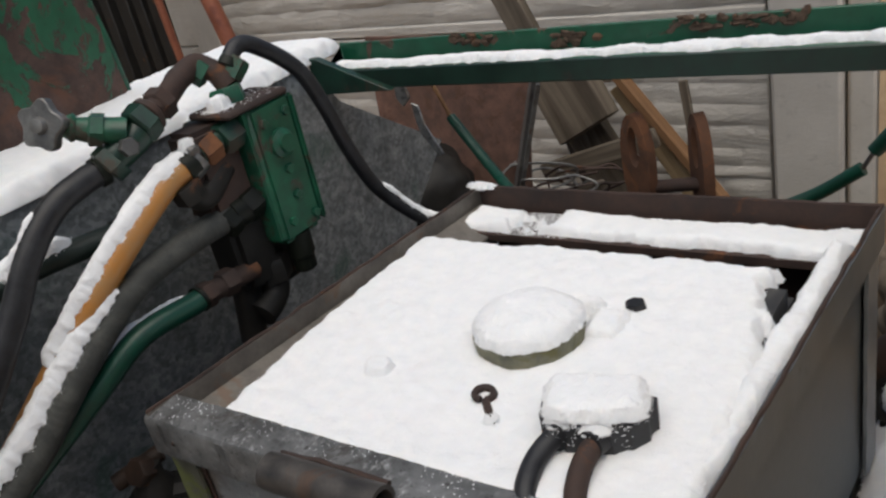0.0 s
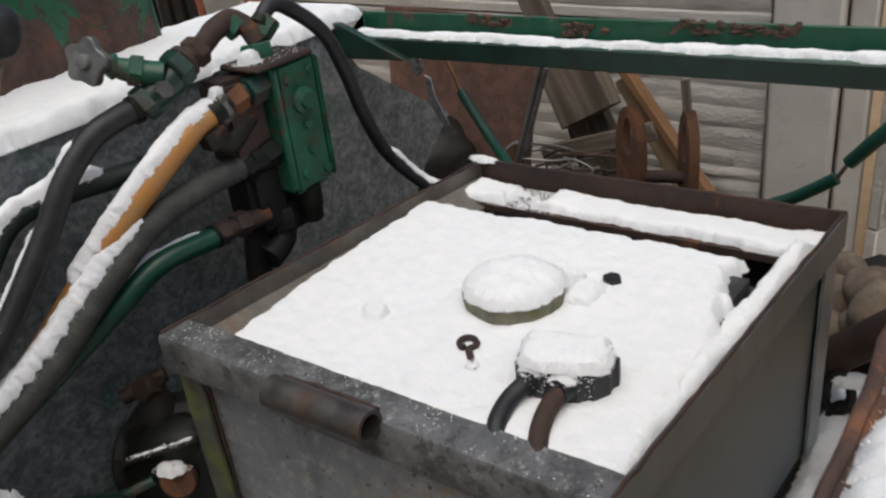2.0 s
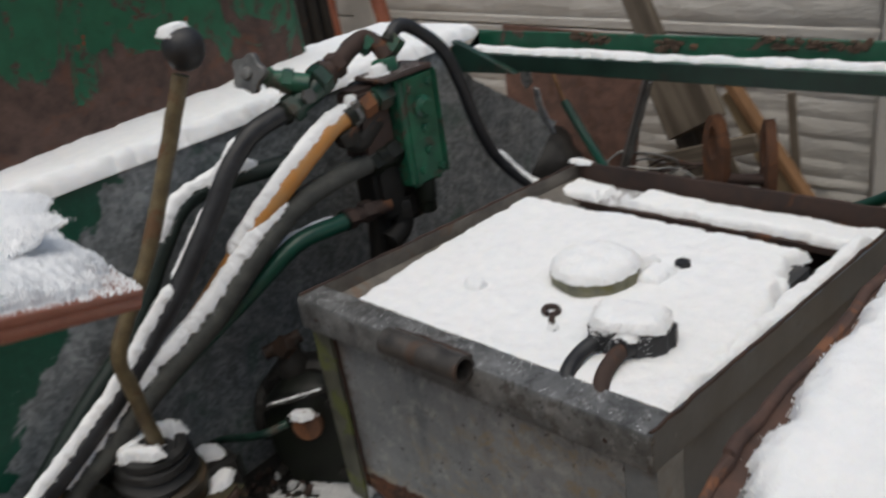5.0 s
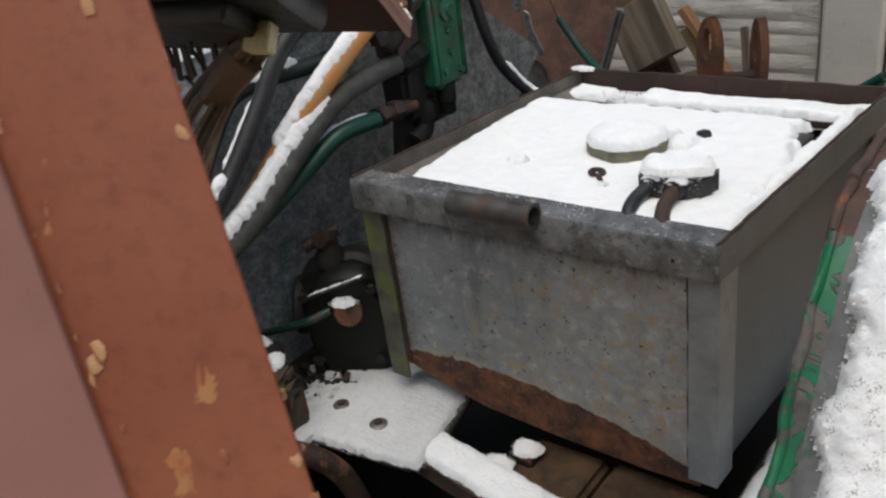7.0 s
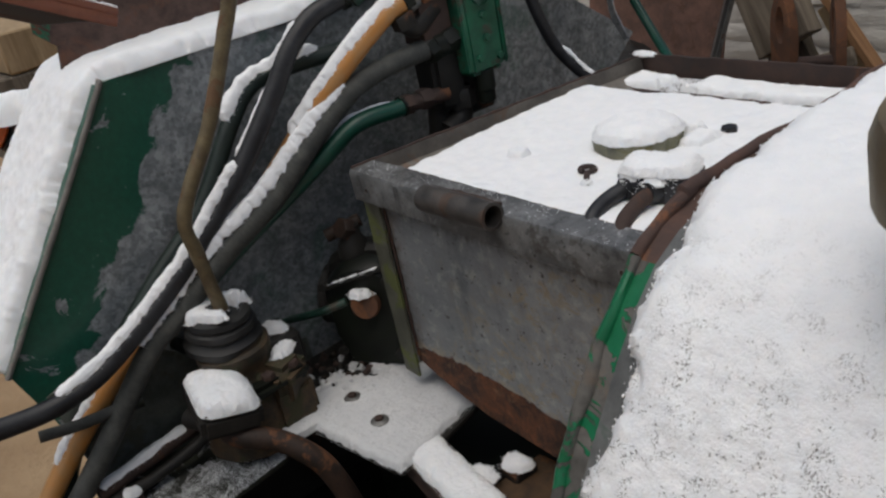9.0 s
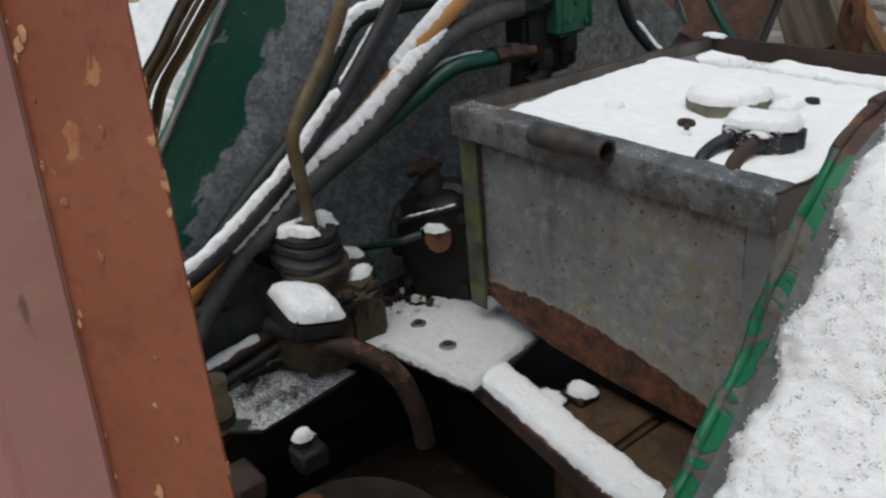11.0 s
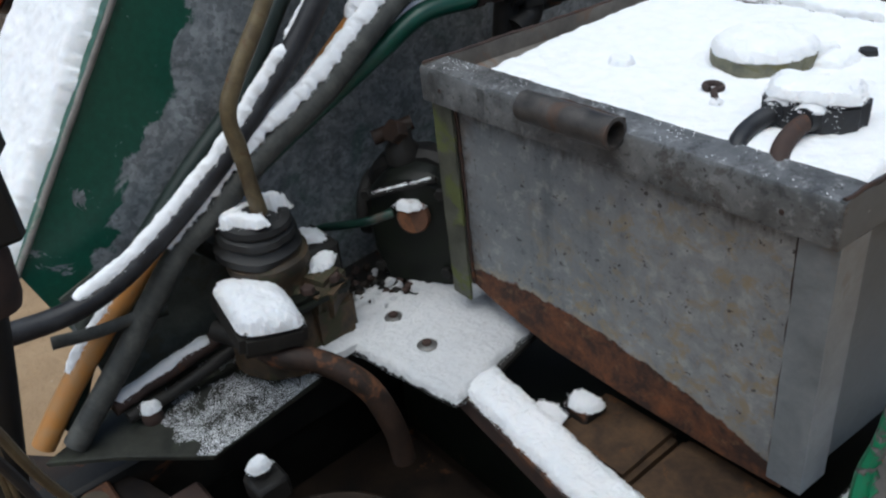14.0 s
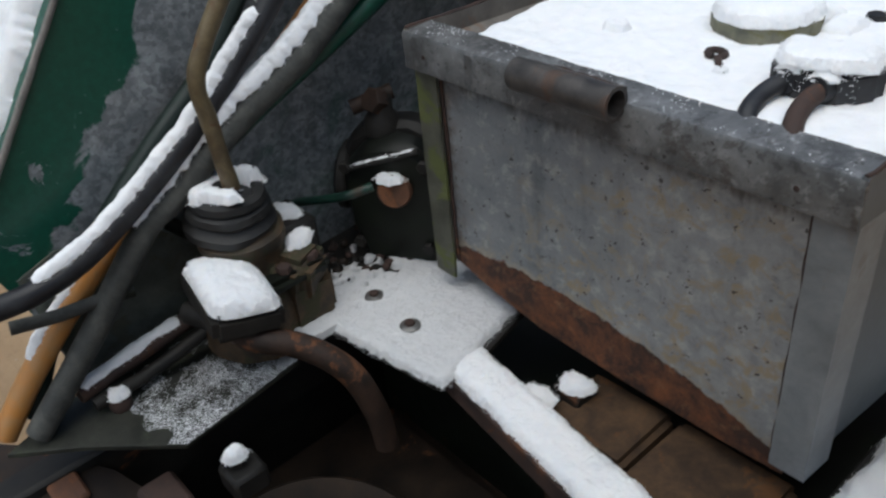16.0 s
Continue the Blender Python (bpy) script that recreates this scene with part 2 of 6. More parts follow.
def fender_material():
    n = Nodes("galvanised_with_green")
    ax = n.axes()
    spangle = n.cells(150, "F1", "Color")
    mott = n.noise(24, 8, 0.74, 0.5)
    fine = n.noise(110, 4, 0.6)
    zinc = n.mix(n.ramp(mott, 0.36, 0.64), (0.155, 0.174, 0.186), (0.365, 0.39, 0.405))
    grey = n.t.nodes.new("ShaderNodeRGBToBW")
    n.link(spangle, grey.inputs[0])
    zinc = n.mix(n.ramp(grey.outputs[0], 0.35, 0.75, 0, 0.55), zinc, (0.10, 0.112, 0.12))
    zinc = n.mix(n.ramp(n.noise(34, 6, 0.7, 0.4), 0.55, 0.68, 0, 0.55), zinc, (0.055, 0.06, 0.062))
    # distance behind the sloping front edge
    along = n.math("ADD", n.math("MULTIPLY", ax[1], 0.797), n.math("MULTIPLY", n.math("SUBTRACT", ax[2], 1.26), -0.604))
    wob = n.math("MULTIPLY", n.math("SUBTRACT", n.noise(11, 6, 0.6, 0.7), 0.5), 0.16)
    edge = n.ramp(n.math("ADD", n.math("ADD", along, 0.182), wob), 0.088, 0.094, 1, 0)
    old = n.ramp(n.noise(7.5, 7, 0.66, 0.8), 0.56, 0.66, 0, 0.5)
    green = n.mix(n.ramp(fine, 0.3, 0.8), (0.004, 0.058, 0.036), (0.007, 0.090, 0.055))
    m = n.math("MAXIMUM", edge, old)
    chips = n.ramp(n.noise(60, 4, 0.7), 0.68, 0.70, 1, 0)
    m = n.math("MULTIPLY", m, chips)
    bare = n.ramp(n.noise(17, 6, 0.66, 0.6), 0.635, 0.645, 1, 0)
    m = n.math("MULTIPLY", m, bare)
    col = n.mix(m, zinc, green)
    n.bump(n.math("ADD", n.math("MULTIPLY", fine, 0.3), m), 0.25, 0.001)
    return n.done(col, n.ramp(m, 0, 1, 0.5, 0.38), n.ramp(m, 0, 1, 0.3, 0.0))


def tank_front_material():
    n = Nodes("grey_steel_rusted_below")
    ax = n.axes()
    mott = n.noise(9, 7, 0.68, 0.6)
    mid = n.noise(46, 6, 0.7, 0.3)
    fine = n.noise(210, 4, 0.65)
    runs = n.noise(20, 5, 0.6, 0.2, (1.0, 1.0, 0.10))
    col = n.mix(n.ramp(mott, 0.34, 0.66), (0.165, 0.182, 0.195), (0.285, 0.298, 0.307))
    col = n.mix(n.ramp(fine, 0.35, 0.70, 0.0, 0.22), col, (0.36, 0.368, 0.37))
    col = n.mix(n.ramp(mid, 0.54, 0.64, 0, 0.62), col, (0.42, 0.42, 0.40))
    col = n.mix(n.ramp(mid, 0.32, 0.42, 0.55, 0), col, (0.075, 0.083, 0.088))
    col = n.mix(n.ramp(runs, 0.55, 0.68, 0, 0.5), col, (0.085, 0.092, 0.096))
    # lighter towards the right: light from that side put into the colour
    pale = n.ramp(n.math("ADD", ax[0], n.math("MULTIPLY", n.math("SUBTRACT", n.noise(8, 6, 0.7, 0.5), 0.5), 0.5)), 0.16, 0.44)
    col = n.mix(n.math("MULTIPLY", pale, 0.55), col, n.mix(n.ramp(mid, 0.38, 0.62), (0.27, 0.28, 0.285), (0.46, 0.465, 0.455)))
    # tan flaking bloom, most of it low on the right
    place = n.ramp(n.math("ADD", n.math("MULTIPLY", ax[0], 0.55), n.math("SUBTRACT", n.noise(7, 5, 0.65, 0.5), ax[2])), -0.42, -0.20)
    bloom = n.math("MULTIPLY", n.ramp(n.noise(38, 7, 0.72, 0.5), 0.50, 0.60), place)
    col = n.mix(n.math("MULTIPLY", bloom, 0.8), col, (0.33, 0.26, 0.155))
    # rust seeping along the seam with the leg
    seam = n.math("MULTIPLY", n.ramp(ax[0], 0.034, 0.060, 1, 0), n.ramp(n.noise(30, 6, 0.7), 0.42, 0.6))
    col = n.mix(n.math("MULTIPLY", seam, 0.6), col, (0.10, 0.058, 0.035))
    # shade beneath the rim, painted in as a ragged brownish band
    rim_shade = n.math("ADD", ax[2], n.math("MULTIPLY", n.math("SUBTRACT", n.noise(40, 6, 0.7, 0.3, (1.0, 1.0, 0.25)), 0.5), 0.07))
    col = n.mix(n.ramp(rim_shade, 1.032, 1.046, 0, 0.75), col, (0.060, 0.052, 0.046))
    pits = n.ramp(n.noise(105, 3, 0.6), 0.655, 0.69, 0, 0.85)
    col = n.mix(pits, col, (0.05, 0.043, 0.04))
    # an arched rusty zone along the lower edge, with a pale flaking border
    u = n.math("SUBTRACT", ax[0], 0.17)
    arch = n.math("SUBTRACT", 0.826, n.math("MULTIPLY", n.math("MULTIPLY", u, u), 0.55))
    wob = n.math("MULTIPLY", n.math("SUBTRACT", n.noise(34, 7, 0.7), 0.5), 0.030)
    depth = n.math("SUBTRACT", n.math("ADD", arch, wob), ax[2])
    low = n.ramp(depth, 0.0, 0.0025)
    border = n.math("MULTIPLY", n.ramp(depth, -0.010, -0.001), n.ramp(n.noise(70, 6, 0.7), 0.45, 0.55))
    col = n.mix(n.math("MULTIPLY", border, 0.75), col, (0.36, 0.315, 0.24))
    rust = n.mix(n.ramp(n.noise(24, 7, 0.72, 0.3), 0.42, 0.66), (0.042, 0.021, 0.014), (0.20, 0.072, 0.027))
    rust = n.mix(n.ramp(mid, 0.56, 0.70, 0, 0.6), rust, (0.27, 0.15, 0.075))
    rust = n.mix(n.ramp(fine, 0.52, 0.70, 0, 0.6), rust, (0.045, 0.024, 0.016))
    col = n.mix(low, col, rust)
    n.bump(n.math("ADD", n.math("ADD", n.math("MULTIPLY", fine, 0.5), n.math("MULTIPLY", mid, 0.6)), n.math("SUBTRACT", n.math("MULTIPLY", bloom, 0.4), low)), 0.4, 0.0015)
    return n.done(col, n.ramp(low, 0, 1, 0.42, 0.85), n.ramp(low, 0, 1, 0.25, 0.0))


def red_oxide_material():
    n = Nodes("red_oxide_paint")
    wide = n.noise(14, 5, 0.6)
    fine = n.noise(150, 4, 0.65)
    flake = n.ramp(n.noise(40, 7, 0.62, 0.9), 0.645, 0.66)
    col = n.mix(n.ramp(wide, 0.3, 0.7), (0.235, 0.072, 0.038), (0.31, 0.108, 0.058))
    col = n.mix(n.ramp(fine, 0.5, 0.8, 0, 0.5), col, (0.11, 0.032, 0.02))
    col = n.mix(n.ramp(n.noise(9, 4, 0.6), 0.60, 0.72, 0, 0.7), col, (0.10, 0.026, 0.017))
    inner = n.ramp(n.noise(70, 4, 0.6), 0.45, 0.6)
    col = n.mix(flake, col, n.mix(inner, (0.42, 0.20, 0.085), (0.36, 0.07, 0.03)))
    n.bump(n.math("SUBTRACT", n.math("MULTIPLY", fine, 0.3), flake), 0.5, 0.0012)
    return n.done(col, 0.5)


def pink_material():
    n = Nodes("faded_pink_paint")
    wide = n.noise(10, 6, 0.65)
    streak = n.noise(45, 5, 0.6, 0.4, (1, 1, 0.2))
    col = n.mix(n.ramp(wide, 0.3, 0.7), (0.26, 0.13, 0.10), (0.36, 0.17, 0.15))
    col = n.mix(n.ramp(streak, 0.62, 0.68, 0, 0.8), col, (0.10, 0.05, 0.045))
    col = n.mix(n.ramp(n.noise(7, 6, 0.7), 0.60, 0.64, 0, 0.8), col, (0.30, 0.21, 0.12))
    n.bump(streak, 0.3, 0.001)
    return n.done(col, 0.6)


def concrete_material(name="fence_concrete", split=3.0):
    n = Nodes(name)
    wide = n.noise(5, 6, 0.65)
    fine = n.noise(120, 5, 0.65)
    r = n.random()
    col = n.mix(n.ramp(wide, 0.3, 0.7), (0.49, 0.465, 0.42), (0.62, 0.59, 0.54))
    col = n.mix(n.ramp(r, 0, 1, 0, 0.18), col, (0.36, 0.335, 0.30))
    col = n.mix(n.ramp(n.noise(22, 5, 0.7), 0.58, 0.75, 0, 0.4), col, (0.22, 0.21, 0.195))
    n.bump(n.math("ADD", fine, n.math("MULTIPLY", n.noise(16, 6, 0.65, 0.4, (0.4, 1, 1.8)), split)), 0.6 if split else 0.25, 0.006)
    return n.done(col, 0.92, 0, 0.2)


def wood_material(name, a, b):
    n = Nodes(name)
    g = n.noise(26, 7, 0.65, 0.6, (1, 1, 0.07))
    f = n.noise(150, 4, 0.6, 0, (1, 1, 0.1))
    col = n.mix(n.ramp(g, 0.35, 0.68), a, b)
    col = n.mix(n.ramp(n.noise(7, 5, 0.6), 0.5, 0.8, 0, 0.5), col, tuple(c * 0.45 for c in a))
    n.bump(n.math("ADD", g, n.math("MULTIPLY", f, 0.6)), 0.5, 0.002)
    return n.done(col, 0.8, 0, 0.25)


def sand_material():
    n = Nodes("sand")
    wide = n.noise(3.0, 6, 0.65)
    mid = n.noise(24, 6, 0.65)
    fine = n.noise(300, 3, 0.7)
    col = n.mix(n.ramp(wide, 0.3, 0.7), (0.30, 0.20, 0.115), (0.42, 0.30, 0.18))
    col = n.mix(n.ramp(mid, 0.55, 0.8, 0, 0.6), col, (0.19, 0.125, 0.075))
    col = n.mix(n.ramp(n.noise(1.7, 6, 0.7), 0.62, 0.66), col, (0.80, 0.81, 0.83))
    n.bump(n.math("ADD", n.math("ADD", wide, mid), n.math("MULTIPLY", fine, 0.3)), 0.8, 0.02)
    return n.done(col, 0.95, 0, 0.2)


def frosted(name, base, dark, lo=0.5, hi=0.6, patch=0.42, size=120, wide=20, frost=(0.82, 0.83, 0.85)):
    """Metal with specks of frost and snow on the faces that look up."""
    n = Nodes(name)
    mott = n.noise(16, 6, 0.65, 0.3)
    mid = n.noise(62, 6, 0.72, 0.3)
    fine = n.noise(240, 4, 0.65)
    col = n.mix(n.ramp(mott, 0.38, 0.62), dark, base)
    col = n.mix(n.ramp(mid, 0.55, 0.63, 0, 0.55), col, tuple(c * 1.5 for c in base))
    col = n.mix(n.ramp(mid, 0.36, 0.44, 0.7, 0), col, tuple(c * 0.5 for c in dark))
    col = n.mix(n.ramp(n.noise(14, 7, 0.75, 0.6), 0.56, 0.60, 0, 0.6), col, (0.055, 0.045, 0.038))
    col = n.mix(n.ramp(n.noise(130, 3, 0.6), 0.64, 0.68, 0, 0.8), col, (0.03, 0.027, 0.025))
    geo = n.t.nodes.new("ShaderNodeNewGeometry")
    sep = n.t.nodes.new("ShaderNodeSeparateXYZ")
    n.link(geo.outputs["Normal"], sep.inputs[0])
    upward = n.ramp(sep.outputs[2], 0.55, 0.8)
    specks = n.ramp(n.noise(size, 5, 0.7), lo, hi)
    patches = n.ramp(n.noise(wide, 4, 0.6), patch, patch + 0.14)
    m = n.math("MULTIPLY", n.math("MULTIPLY", specks, patches), upward)
    n.bump(n.math("ADD", n.math("ADD", m, n.math("MULTIPLY", mid, 0.7)), n.math("MULTIPLY", fine, 0.3)), 0.6, 0.002)
    return n.done(n.mix(m, col, frost), n.ramp(m, 0, 1, 0.42, 0.85), n.ramp(m, 0, 1, 0.3, 0.0))


FROST_RIM = frosted("frosted_rim", (0.185, 0.188, 0.188), (0.085, 0.086, 0.086), 0.54, 0.70, 0.46, frost=(0.55, 0.56, 0.57))
DUSTED = rough_metal("grimy_plate", (0.045, 0.046, 0.036), (0.018, 0.019, 0.015), (0.04, 0.045, 0.03), 0.6, 0.65, 0.0, 30, 0.56, 0.3)
FENDER = fender_material()
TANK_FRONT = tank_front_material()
RED = red_oxide_material()
PINK = pink_material()
PRIMER = rough_metal("orange_primer", (0.36, 0.15, 0.075), (0.24, 0.075, 0.04), (0.40, 0.24, 0.12), 0.7, 0.7, 0.0, 90, 0.5)
CONCRETE = concrete_material()
POST_CONCRETE = concrete_material("smooth_concrete", 0.0)
WOOD_GREY = wood_material("weathered_wood", (0.075, 0.060, 0.045), (0.205, 0.17, 0.13))
WOOD_DARK = wood_material("shade_board", (0.022, 0.018, 0.015), (0.075, 0.062, 0.052))
ROCK = rough_metal("earthy_rock", (0.20, 0.165, 0.13), (0.10, 0.08, 0.062), (0.12, 0.08, 0.05), 0.6, 0.9, 0.0, 30, 0.55, 0.2)
WOOD_ORANGE = wood_material("fresh_wood", (0.15, 0.080, 0.040), (0.30, 0.165, 0.080))
SAND = sand_material()
WOOD_PALE = wood_material("pale_wood", (0.24, 0.165, 0.09), (0.42, 0.31, 0.185))


# ---- mesh helpers ----
def mesh_of(bm, name, mat, smooth=True):
    me = bpy.data.meshes.new(name)
    bmesh.ops.recalc_face_normals(bm, faces=bm.faces)
    bm.to_mesh(me)
    bm.free()
    me.materials.append(mat)
    if smooth:
        me.polygons.foreach_set("use_smooth", [True] * len(me.polygons))
        me.set_sharp_from_angle(angle=radians(38))
    return me


def thing(name, label, category, group="", kind="", at=(0, 0, 0)):
    ob = new(name)
    ob.empty_display_size = 0.02
    ob.location = at
    return tagged(ob, label, category, group, kind)


def part(name, bm, mat, parent=None, label="", smooth=True):
    ob = new(name, mesh_of(bm, name, mat, smooth))
    if parent:
        ob.parent = parent
        if parent.data is None:
            ob.matrix_parent_inverse = Matrix.Translation(-parent.location)
    return tagged(ob, label)


def solo(name, bm, mat, label, category, group="", kind="", smooth=True):
    return tagged(new(name, mesh_of(bm, name, mat, smooth)), label, category, group, kind)


def box(lo, hi, bevel=0.002, m=None, seg=1):
    bm = bmesh.new()
    bmesh.ops.create_cube(bm, size=1)
    for v in bm.verts:
        v.co = Vector([lo[i] + (v.co[i] + 0.5) * (hi[i] - lo[i]) for i in range(3)])
    if bevel:
        bmesh.ops.bevel(bm, geom=bm.edges[:], offset=bevel, segments=seg, affect="EDGES")
    if m:
        bmesh.ops.transform(bm, matrix=m, verts=bm.verts)
    return bm


def join(*bms):
    out = bmesh.new()
    for b in bms:
        me = bpy.data.meshes.new("tmp")
        b.to_mesh(me)
        b.free()
        out.from_mesh(me)
        bpy.data.meshes.remove(me)
    return out


def prism(outline, axis, lo, hi, bevel=0.0015):
    """A flat outline of 2D points (in the two other axes, in order) pushed from lo to hi along an axis."""
    bm = bmesh.new()
    others = [i for i in range(3) if i != axis]

    def point(p, d):
        c = [0, 0, 0]
        c[others[0]], c[others[1]], c[axis] = p[0], p[1], d
        return Vector(c)
    a = [bm.verts.new(point(p, lo)) for p in outline]
    b = [bm.verts.new(point(p, hi)) for p in outline]
    bm.faces.new(a)
    bm.faces.new(b[::-1])
    for i in range(len(a)):
        j = (i + 1) % len(a)
        bm.faces.new((a[i], b[i], b[j], a[j]))
    bmesh.ops.recalc_face_normals(bm, faces=bm.faces)
    if bevel:
        bmesh.ops.bevel(bm, geom=bm.edges[:], offset=bevel, segments=1, affect="EDGES")
    return bm


def spline(points, n):
    """A smooth way through the points, with n steps a piece."""
    p = [Vector(q) for q in points]
    p = [2 * p[0] - p[1]] + p + [2 * p[-1] - p[-2]]
    out = []
    for i in range(1, len(p) - 2):
        for k in range(n):
            t = k / n
            out.append(0.5 * (2 * p[i] + (p[i + 1] - p[i - 1]) * t + (2 * p[i - 1] - 5 * p[i] + 4 * p[i + 1] - p[i + 2]) * t * t
                              + (3 * p[i] - p[i - 1] - 3 * p[i + 1] + p[i + 2]) * t ** 3))
    return out + [p[-2]]


def frames_of(pts):
    out, side = [], None
    for i, p in enumerate(pts):
        d = (pts[min(i + 1, len(pts) - 1)] - pts[max(i - 1, 0)]).normalized()
        if side is None:
            side = d.cross(Vector((0, 0, 1)) if abs(d.z) < 0.95 else Vector((1, 0, 0))).normalized()
        side = (side - d * side.dot(d)).normalized()
        out.append((p, d, side, side.cross(d)))
    return out


def tube(points, r, seg=12, n=8, ribs=0.0, rib_len=0.012, wobble=0.0, smooth_path=True, hollow=0.0):
    """A round bar or hose along a way; r: a radius, or a radius at each end."""
    pts = spline(points, n) if smooth_path and len(points) > 2 else [Vector(p) for p in points]
    if ribs:
        fine, dist = [], 0.0
        total = sum((b - a).length for a, b in zip(pts, pts[1:]))
        steps = int(total / rib_len * 4)
        want = [total * i / steps for i in range(steps + 1)]
        acc, i = 0.0, 0
        for w in want:
            while i < len(pts) - 2 and acc + (pts[i + 1] - pts[i]).length < w:
                acc += (pts[i + 1] - pts[i]).length
                i += 1
            leng = max((pts[i + 1] - pts[i]).length, 1e-6)
            fine.append(pts[i].lerp(pts[i + 1], min((w - acc) / leng, 1)))
        pts = fine
    bm = bmesh.new()
    rings = []
    fr = frames_of(pts)
    for i, (p, d, s, u) in enumerate(fr):
        k = i / max(len(fr) - 1, 1)
        rr = r if isinstance(r, (int, float)) else r[0] + (r[1] - r[0]) * k
        if ribs:
            rr += ribs * (1 if i % 4 in (1, 2) else -1) * 0.5
        ring = []
        for j in range(seg):
            a = 2 * math.pi * j / seg
            q = p + (s * math.cos(a) + u * math.sin(a)) * rr
            if wobble:
                q += noise.noise_vector(q * 40) * wobble
            ring.append(bm.verts.new(q))
        rings.append(ring)
    for a, b in zip(rings, rings[1:]):
        for j in range(seg):
            bm.faces.new((a[j], a[(j + 1) % seg], b[(j + 1) % seg], b[j]))
    for ring, end in ((rings[0], 0), (rings[-1], -1)):
        if hollow:
            p, d, s, u = fr[end]
            inn = d * (0.03 if end == 0 else -0.03)
            lip = [bm.verts.new(p + (v.co - p) * hollow) for v in ring]
            deep = [bm.verts.new(v.co + inn) for v in lip]
            for j in range(seg):
                k = (j + 1) % seg
                bm.faces.new((ring[j], ring[k], lip[k], lip[j]))
                bm.faces.new((lip[j], lip[k], deep[k], deep[j]))
            bm.faces.new(deep)
        else:
            bm.faces.new(ring)
    return bm


def loft(profile, axis, lo, hi, n=40, wear=0.0008, seed=0.0):
    """A profile of 2D points drawn out along an axis in n steps, with worn, slightly uneven edges."""
    bm = bmesh.new()
    others = [i for i in range(3) if i != axis]
    rows = []
    for i in range(n + 1):
        row = []
        for p in profile:
            c = [0, 0, 0]
            c[others[0]], c[others[1]], c[axis] = p[0], p[1], lo + (hi - lo) * i / n
            c = Vector(c)
            q = c + Vector((seed, seed, seed))
            c += noise.noise_vector(q * 35) * wear + noise.noise_vector(q * 160) * wear * 0.5
            row.append(bm.verts.new(c))
        rows.append(row)
    k = len(profile)
    for a, b in zip(rows, rows[1:]):
        for j in range(k):
            bm.faces.new((a[j], a[(j + 1) % k], b[(j + 1) % k], b[j]))
    bm.faces.new(rows[0])
    bm.faces.new(rows[-1])
    return bm


def lathe(profile, centre, axis=(0, 0, 1), seg=24):
    """A turned body: (radius, height) pairs round an axis through centre."""
    bm = bmesh.new()
    rings = []
    for r, h in profile:
        rings.append([bm.verts.new((r * math.cos(2 * math.pi * j / seg), r * math.sin(2 * math.pi * j / seg), h)) for j in range(seg)])
    for a, b in zip(rings, rings[1:]):
        for j in range(seg):
            bm.faces.new((a[j], a[(j + 1) % seg], b[(j + 1) % seg], b[j]))
    bm.faces.new(rings[0])
    bm.faces.new(rings[-1])
    m = Matrix.Translation(centre) @ Vector(axis).to_track_quat("Z", "Y").to_matrix().to_4x4()
    bmesh.ops.transform(bm, matrix=m, verts=bm.verts)
    return bm


def hexbolt(centre, axis, r, h):
    return lathe([(r, 0), (r, h * 0.85), (r * 0.88, h)], centre, axis, 6)


def soft_noise(p, f):
    return noise.noise(Vector(p) * f)


def crumb(bm, p, r, rg):
    """A grain of snow with eight faces."""
    k = [Vector((rg.uniform(0.6, 1.2), 0, rg.uniform(-0.3, 0.3))), Vector((0, rg.uniform(0.6, 1.2), 0.1)), Vector((-rg.uniform(0.6, 1.2), 0, 0)), Vector((rg.uniform(-0.3, 0.3), -rg.uniform(0.6, 1.2), 0))]
    ring = [bm.verts.new(p + q * r) for q in k]
    tip, foot = bm.verts.new(p + Vector((0, 0, r * rg.uniform(0.5, 1.0)))), bm.verts.new(p - Vector((0, 0, r * 0.6)))
    for i in range(4):
        bm.faces.new((ring[i], ring[(i + 1) % 4], tip))
        bm.faces.new((ring[(i + 1) % 4], ring[i], foot))


